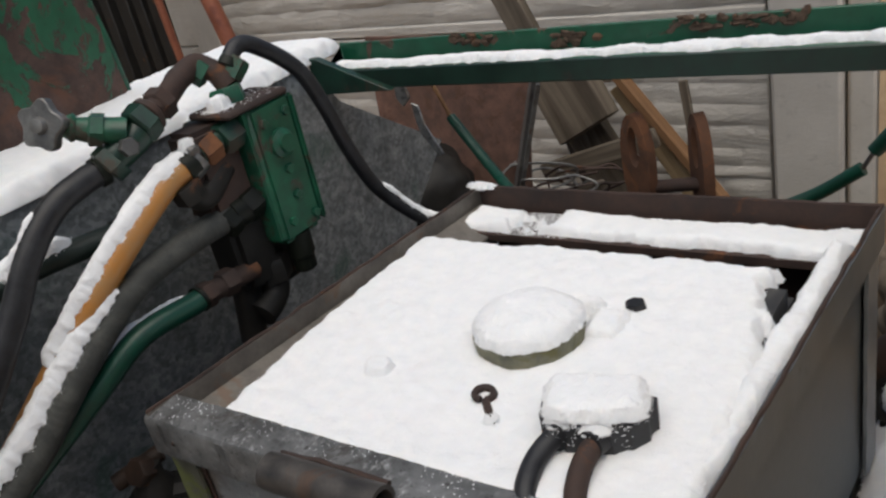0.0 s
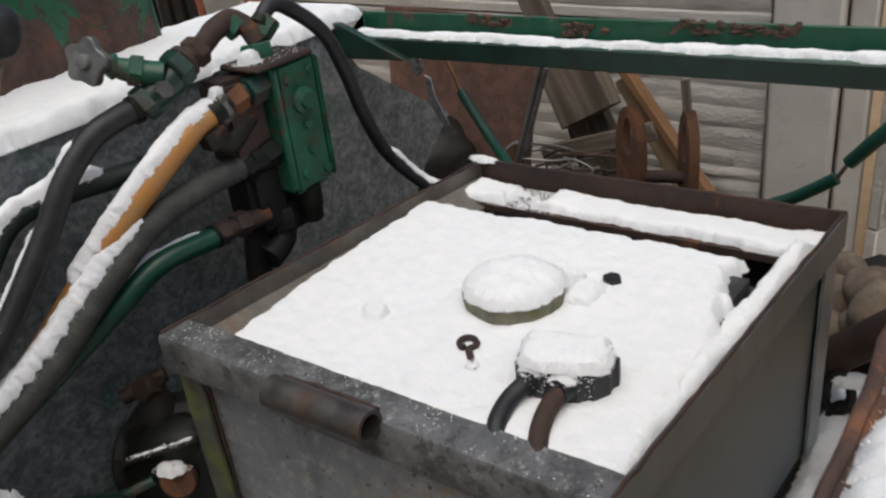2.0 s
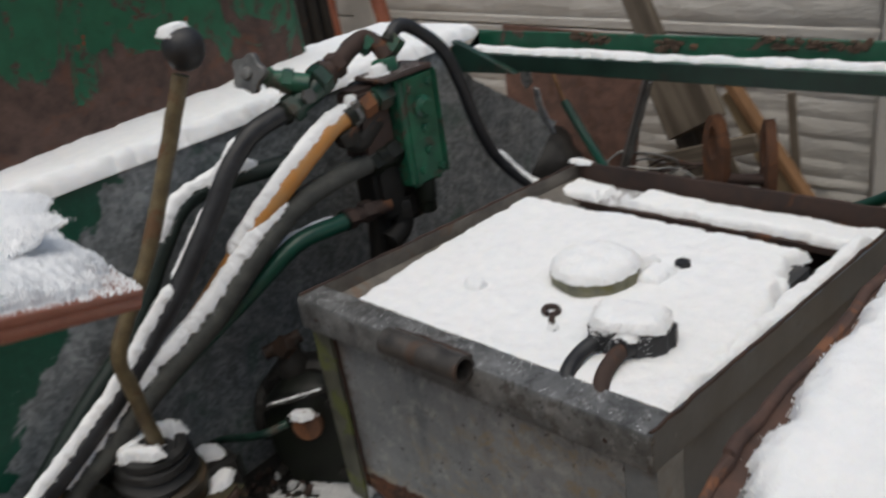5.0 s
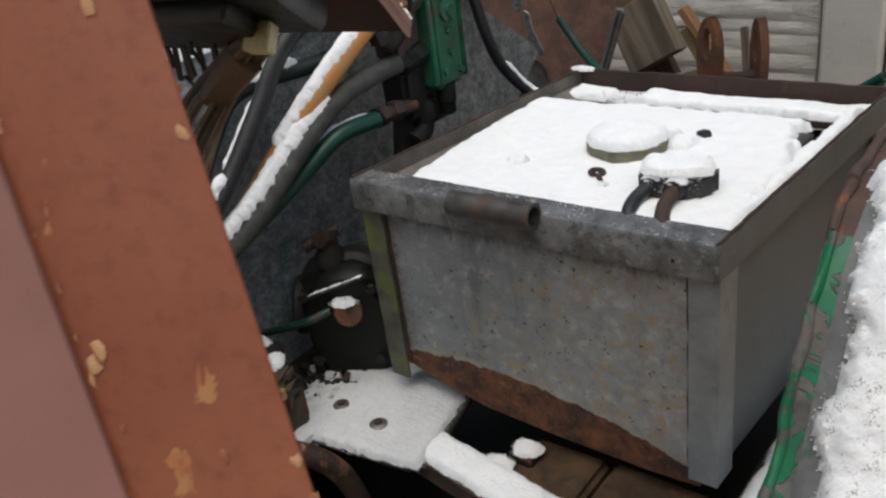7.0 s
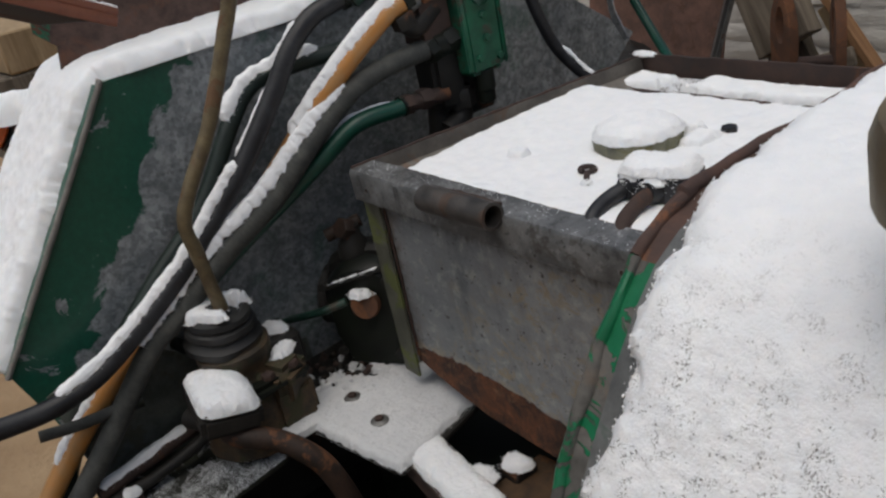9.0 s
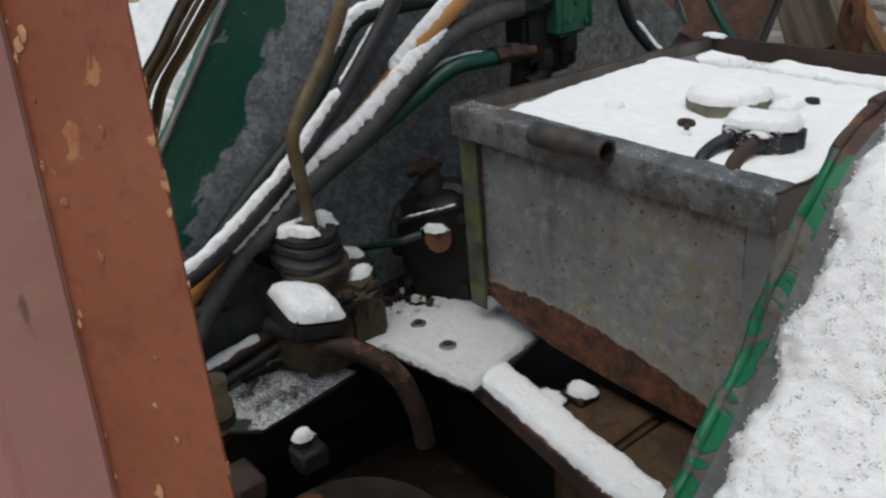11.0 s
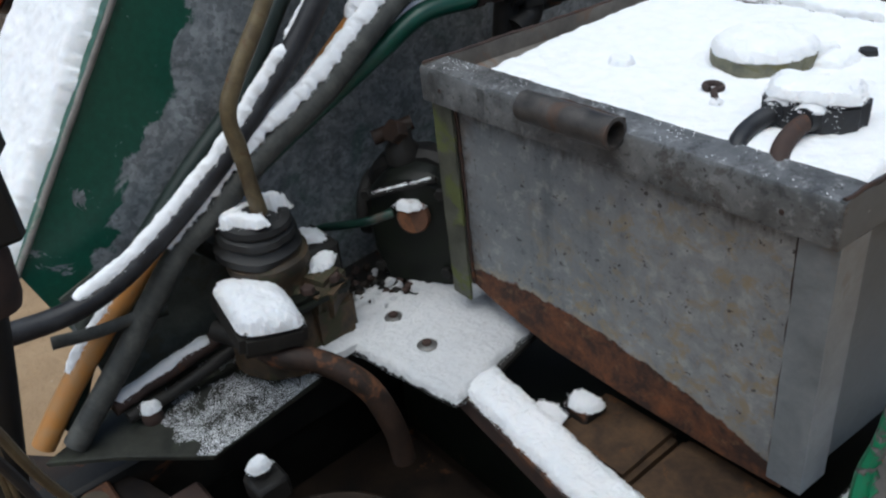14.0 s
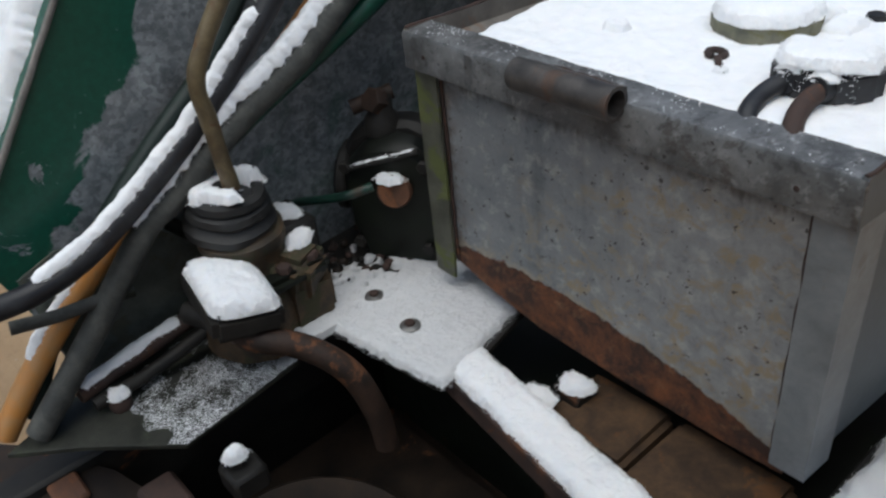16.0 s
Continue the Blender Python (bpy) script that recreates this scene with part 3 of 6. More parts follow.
def snow_sheet(origin, u, v, lu, lv, thick, step=0.008, ragged=0.02, soft=0.03, up=(0, 0, 1), seed=0.0, holes=0.0, lump=0.35, mask=None, clumps=0.0, dust=0.004):
    """A layer of snow on a flat rectangle: thick in the middle, ragged, crumbly and thin at its rim."""
    o, u, v, up = Vector(origin), Vector(u).normalized(), Vector(v).normalized(), Vector(up)
    step *= 0.62
    nu, nv = max(int(lu / step), 6), max(int(lv / step), 6)
    bm = bmesh.new()
    top, low, deep = {}, {}, {}
    for i in range(nu + 1):
        for j in range(nv + 1):
            a, b = lu * i / nu, lv * j / nv
            p = o + u * a + v * b
            q = p + Vector((seed, seed * 1.7, 0))
            rim = min(a, lu - a, b, lv - b)
            rim -= ragged * (0.5 + 0.6 * soft_noise(q, 22) + 0.35 * soft_noise(q, 70))
            if mask:
                rim = min(rim, mask(a, b, q))
            if holes:
                rim = min(rim, soft * (1.6 * soft_noise(q, 19) + 1.2 * soft_noise(q, 60) + holes))
            if rim < soft:
                rim += 0.0016 * soft_noise(q, 130) + 0.0010 * soft_noise(q, 330)
            f = max(0.0, min(1.0, rim / soft))
            f = math.sqrt(f * (2 - f)) if f > 0 else 0
            h = thick * f * (1 + lump * soft_noise(q, 16) + 0.08 * soft_noise(q, 60) + 0.03 * soft_noise(q, 190))
            if f > 0:
                loose = min(f * 3, 1) * (1.0 + 1.6 * max(0.0, 1 - f))
                h += loose * (0.0005 * soft_noise(q, 150) + 0.0006 * soft_noise(q, 340))
                rough_snow = clumps(a, b) if callable(clumps) else clumps
                if rough_snow:
                    h += rough_snow * min(f * 2, 1) * (0.35 * soft_noise(q, 80) + 0.5 * soft_noise(q, 190) + 0.55 * soft_noise(q, 380))
            deep[i, j] = rim
            top[i, j] = p + up * max(h, 0.0)
            if 0 < f < 0.95:
                shift = noise.noise_vector((top[i, j] + Vector((seed, 0, seed))) * 260) * 0.0008 * (1 - f)
                top[i, j] += u * shift.x + v * shift.y
            low[i, j] = p - up * 0.002
    used = {}

    def vert(table, store, k, tag):
        if (tag, k) not in store:
            store[tag, k] = bm.verts.new(table[k])
        return store[tag, k]
    edges = {}
    for i in range(nu):
        for j in range(nv):
            ks = ((i, j), (i + 1, j), (i + 1, j + 1), (i, j + 1))
            if max(deep[k] for k in ks) <= 0:
                continue
            bm.faces.new([vert(top, used, k, "t") for k in ks])
            bm.faces.new([vert(low, used, k, "l") for k in reversed(ks)])
            for x, y in zip(ks, ks[1:] + ks[:1]):
                edges[(x, y)] = edges.get((x, y), 0) + 1
    for (x, y) in list(edges):
        if (y, x) not in edges:
            bm.faces.new((used["t", y], used["t", x], used["l", x], used["l", y]))
    rg = random.Random(int(seed * 7) + 1)
    rim_spots = [k for k in deep if -0.002 < deep[k] < 0.006]
    for k in rg.sample(rim_spots, min(int(len(rim_spots) * 0.9), 4500)):
        r = rg.uniform(0.0004, 0.0011)
        jig = (u * rg.uniform(-1, 1) + v * rg.uniform(-1, 1)) * step * 0.6
        crumb(bm, top[k] + jig + up * r * 0.3, r, rg)
    # loose grains beyond the rim
    out = [k for k in deep if -dust < deep[k] <= -0.0015]
    for k in rg.sample(out, min(int(len(out) * 0.45), 2200)):
        r = rg.uniform(0.0003, 0.0008)
        jig = (u * rg.uniform(-1, 1) + v * rg.uniform(-1, 1)) * step * 0.5
        crumb(bm, top[k] + jig + up * r * 0.3, r, rg)
    return bm


def bent(bm, way):
    """Lays a flat sheet made along y over a bent way of (y, z) points, with its thickness outwards."""
    pts = [Vector((0, y, z)) for y, z in way]
    dist = [0.0]
    for a, b in zip(pts, pts[1:]):
        dist.append(dist[-1] + (b - a).length)
    norms = []
    for i in range(len(pts)):
        d = (pts[min(i + 1, len(pts) - 1)] - pts[max(i - 1, 0)]).normalized()
        norms.append(Vector((0, -d.z, d.y)))
    for v in bm.verts:
        k = 0
        while k < len(pts) - 2 and dist[k + 1] < v.co.y:
            k += 1
        f = (v.co.y - dist[k]) / (dist[k + 1] - dist[k])
        p = pts[k].lerp(pts[k + 1], f)
        n = norms[k].lerp(norms[k + 1], max(0.0, min(1.0, f))).normalized()
        v.co = Vector((v.co.x, p.y, p.z)) + n * v.co.z
    return bm


def snow_along(points, r, thick, spread=1.0, n=24, seed=0.0, gaps=0.35, arc=18, tilt=0.0):
    """Snow lying on top of a hose or bar, with crumbly edges and bare stretches."""
    pts = spline(points, 24) if len(points) > 2 else [Vector(points[0]).lerp(Vector(points[1]), i / 48) for i in range(49)]
    total = sum((b - a).length for a, b in zip(pts, pts[1:]))
    count = max(int(total / 0.0019), 12)
    way, acc, i = [], 0.0, 0
    for k in range(count + 1):
        w = total * k / count
        while i < len(pts) - 2 and acc + (pts[i + 1] - pts[i]).length < w:
            acc += (pts[i + 1] - pts[i]).length
            i += 1
        way.append(pts[i].lerp(pts[i + 1], min((w - acc) / max((pts[i + 1] - pts[i]).length, 1e-6), 1)))
    bm = bmesh.new()
    rings = []
    for i, p in enumerate(way):
        d = (way[min(i + 2, count)] - way[max(i - 2, 0)]).normalized()
        s = d.cross(Vector((0, 0, 1))).normalized()
        u = s.cross(d)
        ends = min(1.0, min(i, count - i) / 7)
        q = p + Vector((seed, seed, 0))
        full = ends * (1 + 1.3 * gaps * soft_noise(q, 24) + 0.8 * gaps * soft_noise(q, 75))
        outer, inner = [], []

        def edge_at(k):
            w = q + Vector((k, 0, 0))
            return (1 + 0.15 * soft_noise(w, 30) + 0.24 * soft_noise(w, 95) + 0.16 * soft_noise(w, 200)) * max(min(full * 2.2, 1.0), 0.05)
        lo, hi = edge_at(0), edge_at(5)
        for j in range(arc + 1):
            f = (j / arc - 0.5) * 2
            a = f * spread * (lo if f < 0 else hi) + tilt
            edge = 1 - abs(f)
            h = thick * full * min(1.0, edge * 2.2) ** 0.6
            if full < 0.18:
                h = -0.15 * r
            side = s * math.sin(a) + u * math.cos(a)
            rough = noise.noise_vector((q + side * r) * 110) * 0.0013 + noise.noise_vector((q + side * r) * 240) * 0.0008
            outer.append(bm.verts.new(p + side * (r * 0.98) + (u * 0.75 + side * 0.25) * h + rough * ends * (1 if 0 < j < arc else 0.4)))
            inner.append(bm.verts.new(p + side * (r * 0.86)))
        rings.append((outer + inner[::-1], full))
    rg = random.Random(int(seed * 11) + 3)
    for ring, full in rings:
        if full < 0.1:
            continue
        for side_of, far in ((0, 1), (arc, arc - 1)):
            if rg.random() < 0.75 and full > 0.3:
                way_out = (ring[side_of].co - ring[far].co).normalized()
                crumb(bm, ring[side_of].co + way_out * rg.random() ** 2 * 0.005, rg.uniform(0.0004, 0.0009), rg)
        for j in (0, arc) * 4 + (1, arc - 1, 2, arc - 2, rg.randrange(arc)):
            if rg.random() < 0.5:
                c = ring[j].co + Vector((rg.uniform(-1, 1), rg.uniform(-1, 1), rg.uniform(-1, 1))) * 0.0022
                crumb(bm, c, rg.uniform(0.0004, 0.0010), rg)
    rings = [ring for ring, full in rings]
    for a, b in zip(rings, rings[1:]):
        k = len(a)
        for j in range(k):
            bm.faces.new((a[j], a[(j + 1) % k], b[(j + 1) % k], b[j]))
    bm.faces.new(rings[0])
    bm.faces.new(rings[-1])
    return bm


def grains(where, count, seed, r=(0.0004, 0.0011)):
    """Loose grains of snow; where(rg) gives a place or None."""
    rg = random.Random(seed)
    bm = bmesh.new()
    for i in range(count):
        p = where(rg)
        if p is not None:
            crumb(bm, Vector(p), rg.uniform(*r), rg)
    return bm


def worn(bm, amount, freq=45.0, seed=0.0):
    """Pushes the corners of a casting about, so that nothing on it is quite straight."""
    for v in bm.verts:
        q = v.co + Vector((seed, 0, seed * 0.7))
        v.co += noise.noise_vector(q * freq) * amount + noise.noise_vector(q * freq * 3) * amount * 0.4
    return bm


def snow_heap(centre, rx, ry, h, turn=0.0, seed=0.0, step=0.003):
    """A small patch of snow with an uneven outline."""
    u = Vector((math.cos(turn), math.sin(turn), 0))
    v = Vector((-math.sin(turn), math.cos(turn), 0))
    o = Vector(centre) - u * rx * 1.25 - v * ry * 1.25
    small = min(rx, ry)

    def inside(a, b, q):
        k = math.hypot((a - rx * 1.25) / rx, (b - ry * 1.25) / ry)
        k += 0.36 * soft_noise(q, 0.55 / small) + 0.24 * soft_noise(q, 1.3 / small) + 0.14 * soft_noise(q, 3.2 / small)
        return (1.0 - k) * small
    return snow_sheet(o, u, v, rx * 2.5, ry * 2.5, h * 0.8, step, 0.0, small * 0.55, seed=seed, lump=0.45, mask=inside)


def moved(bm, m):
    bmesh.ops.transform(bm, matrix=m, verts=bm.verts)
    return bm


def snow(bm, label, mat=None):
    return solo("snow", bm, mat or SNOW, label, "snow", kind="stuff")


# ---- ground and fence ----
def ground():
    bm = bmesh.new()
    xs = [-60, -30, -16, -9] + [-6 + 0.16 * i for i in range(52)] + [4, 9, 20, 60]
    ys = [-60, -25, -10, -5] + [-2.5 + 0.16 * i for i in range(32)] + [4, 9, 20, 60]
    grid = []
    for x in xs:
        row = []
        for y in ys:
            p = Vector((x, y, 0))
            near = max(0.0, 1 - max(abs(x + 3) - 3, 0) / 4)
            row.append(bm.verts.new((x, y, 0.05 * near * (soft_noise(p, 1.1) + 0.5 * soft_noise(p, 3.1)))))
        grid.append(row)
    for a, b in zip(grid, grid[1:]):
        for j in range(len(ys) - 1):
            bm.faces.new((a[j], b[j], b[j + 1], a[j + 1]))
    return solo("ground", bm, SAND, "trampled sandy yard with patches of snow", "ground", kind="structure")


ground()
FENCE_TURN = -5.0
FENCE_AT = Vector((0.15, 1.62, 0))


def fence_point(a, d, z):
    """a: metres to the left along the fence, d: out of its face, z: height."""
    k = radians(180 + FENCE_TURN)
    way = Vector((math.cos(k), math.sin(k), 0))
    out = Vector((0.087, -0.996, 0))
    return FENCE_AT + way * a + out * d + Vector((0, 0, z))


def fence_box(a0, a1, d0, d1, z0, z1, bevel=0.004):
    bm = box((a0, d0, z0), (a1, d1, z1), bevel)
    for v in bm.verts:
        v.co = fence_point(*v.co)
    return bm


fence = thing("wall_fence", "grey precast concrete fence with stacked-stone relief panels", "fence", kind="structure", at=(0, 1.7, 0))
for k in range(3):
    part("panel", fence_box(0.0, 2.02, -0.05, -0.005, 0.04 + 0.5 * k, 0.535 + 0.5 * k), CONCRETE, fence)
    part("panel", fence_box(2.16, 4.2, -0.05, -0.005, 0.04 + 0.5 * k, 0.535 + 0.5 * k), CONCRETE, fence)
    for z in (0.04, 0.505):
        part("panel_band", fence_box(0.0, 2.02, -0.03, 0.006, z + 0.5 * k, z + 0.03 + 0.5 * k), CONCRETE, fence)
for k in range(3):
    for a in (4.36, 6.54):
        part("panel", fence_box(a, a + 2.02, -0.05, 0.004, 0.04 + 0.5 * k, 0.535 + 0.5 * k), CONCRETE, fence)
for a in (-0.165, 2.02, 4.2, 6.38, 8.56):
    part("post", fence_box(a, a + 0.155, -0.10, 0.035, 0, 1.75, 0.008), POST_CONCRETE, fence, "smooth square concrete post")
# the next bay, beyond the corner
part("post", fence_box(-0.23, -0.172, -0.13, -0.02, 0, 1.75, 0.006), POST_CONCRETE, fence)
rng = random.Random(4)
stones = []
for k in range(3):
    z = 0.075 + 0.5 * k
    while z < 0.495 + 0.5 * k:
        h = rng.uniform(0.034, 0.062)
        a = 0.004 - rng.uniform(0, 0.1)
        while a < 4.2:
            w = rng.uniform(0.14, 0.42)
            a0, a1 = max(a, 0.004), min(a + w, 2.016)
            if a1 - a0 > 0.02:
                stones.append((a0, a1, z, min(z + h, 0.503 + 0.5 * k), rng.uniform(0.001, 0.008)))
            a += w
            if a > 2.02:
                break
        z += h


def relief(a0, a1, z0, z1, d):
    """One cast stone: a rough rounded face that sinks into its joints."""
    bm = bmesh.new()
    na, nz = max(3, int((a1 - a0) / 0.035)), 4
    grid = []
    for i in range(na + 1):
        row = []
        for j in range(nz + 1):
            a, z = a0 + (a1 - a0) * i / na, z0 + (z1 - z0) * j / nz
            inside = 0.0 if i in (0, na) or j in (0, nz) else 1.0
            q = Vector((a, z, d * 40))
            out = -0.0025 + inside * (0.0025 + 0.6 * d + 0.005 * soft_noise(q, 14) + 0.004 * soft_noise(q, 40))
            p = fence_point(a + 0.010 * soft_noise((a, z, 5), 12) * (0 < i < na), out, z + 0.006 * soft_noise((a, z, 9), 9))
            row.append(bm.verts.new(p))
        grid.append(row)
    for x, y in zip(grid, grid[1:]):
        for j in range(nz):
            bm.faces.new((x[j], y[j], y[j + 1], x[j + 1]))
    return bm


made, others = 0, []
for a0, a1, z0, z1, d in stones:
    if 0.5 < z0 < 1.25 and a0 < 1.75 and made < 300:
        part("stone", relief(a0, a1, z0, z1, d), CONCRETE, fence)
        made += 1
    else:
        others.append(relief(a0, a1, z0, z1, d))
tagged(part("stone_relief", join(*others), CONCRETE, fence), kind="stuff")

side_fence = thing("wall_side_fence", "concrete fence panels running away beyond the corner post", "fence", kind="structure", at=(0.5, 2.2, 0))
for k in range(3):
    b = box((0, -0.03, 0.04 + 0.5 * k), (2.0, 0.0, 0.535 + 0.5 * k), 0.004, Matrix.Translation((0.40, 1.66, 0)) @ Matrix.Rotation(radians(72), 4, "Z"))
    part("panel", b, CONCRETE, side_fence)
    for i in range(9):
        z = 0.08 + 0.5 * k + i * 0.047
        b = box((0.02 + 0.05 * (i % 3), -0.03, z), (1.95, 0.012 - 0.02 - 0.006 * (i % 2) - 0.03, z + 0.04), 0.004, Matrix.Translation((0.40, 1.66, 0)) @ Matrix.Rotation(radians(72), 4, "Z"))
        part("stone_row", b, CONCRETE, side_fence)

# ---- tank box ----
tank = thing("tank_box", "open grey sheet-steel box with angle-iron rim and rusty lower edge", "metal box", at=(0.26, 0.26, 0.77))


def skew(bm):
    """Narrows the box towards its back and leans it right there, to fit the camera's view."""
    for v in bm.verts:
        v.co.x += (0.055 - 0.034 * v.co.x) * max(v.co.y, 0) / 0.535
    return bm


outline = [(0.020, 1.06), (0.020, 0.79), (0.062, 0.776), (0.12, 0.762), (0.17, 0.753), (0.29, 0.747), (0.42, 0.745), (0.488, 0.748), (0.488, 1.06)]
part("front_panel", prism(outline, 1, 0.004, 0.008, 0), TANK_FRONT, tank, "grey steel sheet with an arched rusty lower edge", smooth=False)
part("left_panel", skew(box((0.002, 0.01, 0.775), (0.006, 0.53, 1.06), 0.001)), ZINC_BOX, tank)
part("right_panel", skew(box((0.498, 0.01, 0.765), (0.502, 0.53, 1.06), 0.001)), SIDE_ZINC, tank)
part("back_panel", skew(box((0.01, 0.525, 0.775), (0.50, 0.529, 1.03), 0.001)), RUST_DARK, tank)
part("bottom", skew(box((0.01, 0.01, 0.80), (0.50, 0.528, 0.804), 0.001)), RUST_DARK, tank)
# rims of angle iron: an upright flange outside and a flat one inside
angle = [(-0.014, 1.053), (-0.014, 1.092), (-0.0115, 1.0955), (0.024, 1.0985), (0.024, 1.0945), (-0.009, 1.091), (-0.0095, 1.053)]
part("front_rim", loft(angle, 0, -0.016, 0.514, 90, 0.0011), FROST_RIM, tank, "angle-iron rim flecked with frost")
part("left_rim", skew(join(loft([(-0.016, 1.053), (-0.016, 1.097), (-0.0105, 1.098), (-0.0105, 1.053)], 1, -0.010, 0.54, 70, 0.0009, 3), box((-0.010, -0.008, 1.05), (0.052, 0.53, 1.055), 0.002, Matrix.Translation((0, 0, 1.074)) @ Matrix.Rotation(radians(14), 4, "Y") @ Matrix.Translation((0, 0, -1.053)))), ), RIM_WARM, tank)
part("right_rim", skew(join(loft([(0.514, 1.053), (0.514, 1.097), (0.5085, 1.098), (0.5085, 1.053)], 1, -0.012, 0.545, 70, 0.0009, 5), box((0.478, -0.005, 1.052), (0.508, 0.53, 1.058), 0.002))), SIDE_ZINC, tank)
part("back_rim", skew(join(loft([(0.535, 1.05), (0.535, 1.101), (0.541, 1.101), (0.541, 1.05)], 0, -0.012, 0.512, 70, 0.0012, 7), box((-0.012, 0.465, 1.062), (0.508, 0.535, 1.068), 0.002), box((0.0, 0.462, 1.057), (0.488, 0.467, 1.068), 0.001))), RUST_DARK, tank, "rusty brown angle-iron rim")
for x, y, sx, sy in ((-0.010, -0.006, 1, 1), (0.513, -0.006, -1, 1), (-0.006, 0.535, 1, -1), (0.510, 0.535, -1, -1)):
    a = loft([(min(x, x + sx * 0.036), min(y, y + sy * 0.004)), (max(x, x + sx * 0.036), min(y, y + sy * 0.004)), (max(x, x + sx * 0.036), max(y, y + sy * 0.004)), (min(x, x + sx * 0.036), max(y, y + sy * 0.004))], 2, 0.765, 1.052, 30, 0.0007, x)
    b = loft([(min(x, x + sx * 0.004), min(y + sy * 0.004, y + sy * 0.042)), (max(x, x + sx * 0.004), min(y + sy * 0.004, y + sy * 0.042)), (max(x, x + sx * 0.004), max(y + sy * 0.004, y + sy * 0.042)), (min(x, x + sx * 0.004), max(y + sy * 0.004, y + sy * 0.042))], 2, 0.765, 1.052, 30, 0.0007, x)
    part("leg", skew(join(a, b)), MOSSY if x < 0.1 and y < 0.1 else LEG_ZINC, tank)
for pts in ([(-0.0135, -0.01, 1.0985), (0.014, 0.27, 1.0985), (0.0415, 0.538, 1.0985)], [(0.5115, -0.012, 1.0985), (0.530, 0.27, 1.0985), (0.549, 0.543, 1.0985)]):
    part("rust_edge", tube(pts, 0.0022, 6, 30, wobble=0.0018), RUST_DARK, tank, "rusty worn top edge")
part("handle_pipe", tube([Vector((0.177, -0.0275, 1.0985)).lerp(Vector((0.297, -0.0255, 1.0985)), i / 14) for i in range(15)], 0.0165, 24, 2, wobble=0.0006, hollow=0.76), PIPE, tank, "short open steel pipe welded on the rim")
part("weld_bead", join(tube([(0.18, -0.0165, 1.085), (0.24, -0.0162, 1.0845), (0.294, -0.0155, 1.085)], 0.0028, 8, 20, wobble=0.0022), tube([(0.18, -0.012, 1.1065), (0.24, -0.0105, 1.1068), (0.294, -0.0098, 1.1065)], 0.0030, 8, 20, wobble=0.0022)), RUST_DARK, tank, "lumpy brown weld")
# dark tubes that paint in shadow lines beside the legs and under the flange
part("seam", tube([(0.4755, 0.002, 1.05), (0.4760, 0.0022, 0.90), (0.4770, 0.002, 0.765)], 0.0036, 8, 40, wobble=0.0016), RUST_DARK, tank, "dark rusty strip for the shadow line beside the leg")
part("seam", skew(tube([(0.5035, 0.0, 1.0525), (0.5035, 0.27, 1.0525), (0.5035, 0.53, 1.0525)], 0.0045, 8, 40, wobble=0.0012)), RUST_DARK, tank, "dark strip for the shadow line under the flange")
part("seam", tube([(0.0265, 0.002, 1.05), (0.0265, 0.0022, 0.90), (0.0270, 0.002, 0.79)], 0.0022, 8, 40, wobble=0.0014), RUST_DARK, tank, "dark rusty strip for the shadow line beside the leg")
for x, z in ((0.018, 1.072), (0.463, 1.071)):
    part("rivet", worn(lathe([(0.0030, 0), (0.0026, 0.001), (0.001, 0.0015)], (x, -0.0138, z), (0, -1, 0), 12), 0.0006), RUST_DARK, tank)


def rim_spot(rg):
    x = rg.uniform(-0.014, 0.512)
    y = 0.023 - 0.034 * rg.random() ** 1.6
    keep = 0.15 + 1.1 * soft_noise((x, y, 3), 26) + 0.5 * soft_noise((x, y, 8), 90)
    if 0.172 < x < 0.30 and y < -0.004 or rg.random() > keep:
        return None
    return x, y, 1.0958 + (y + 0.0115) * 0.085


snow(grains(rim_spot, 1100, 4), "grains of frost along the front rim", SNOW_GRAIN)

# ---- canister in the box ----
can = thing("canister", "dark canister with round filler cap under snow", "canister", at=(0.27, 0.21, 0.81))
body = box((0.036, 0.012, 0.81), (0.497, 0.406, 1.078), 0.022, None, 4)
for v in body.verts:
    v.co.x += 0.016 * max(v.co.y, 0) / 0.4 * (v.co.x > 0.3)
part("body", body, CASE_GREY, can, "black body with rounded edges")
part("filler_cap", worn(lathe([(0.052, 0), (0.0545, 0.008), (0.0555, 0.012), (0.0545, 0.016), (0.0552, 0.026), (0.052, 0.031), (0.02, 0.032)], (0.292, 0.222, 1.080), (0, 0, 1), 56), 0.0007, 60), CAPSIDE, can, "round mossy grey-green cap")
clamp = part("clamp", box((0.34, 0.235, 1.078), (0.372, 0.285, 1.091), 0.004), BLACK_PLASTIC, can)
part("bolt", hexbolt((0.371, 0.295, 1.078), (0, 0, 1), 0.011, 0.022), BLACK_PLASTIC, can)
part("bolt", hexbolt((0.366, 0.243, 1.078), (0, 0, 1), 0.007, 0.016), BLACK_PLASTIC, can)
part("stud", hexbolt((0.171, 0.128, 1.078), (0, 0, 1), 0.011, 0.016), BARE, can)
eye = thing("eye_bolt", "small rusty eye bolt lying in the snow", "bolt", at=(0.31, 0.11, 1.09))
ring = []
for i in range(15):
    a = radians(-165 + 330 * i / 14)
    ring.append((0.300 + 0.0088 * math.cos(a + 2.0), 0.122 + 0.0088 * math.sin(a + 2.0), 1.098 + 0.001 * math.sin(a)))
part("ring", tube(ring, 0.0034, 8, 3, wobble=0.0008), RUST_DARK, eye)
part("shank", tube([(0.3055, 0.1145, 1.0975), (0.316, 0.103, 1.096), (0.327, 0.0915, 1.0925)], 0.0036, 8, wobble=0.0009), RUST_DARK, eye)
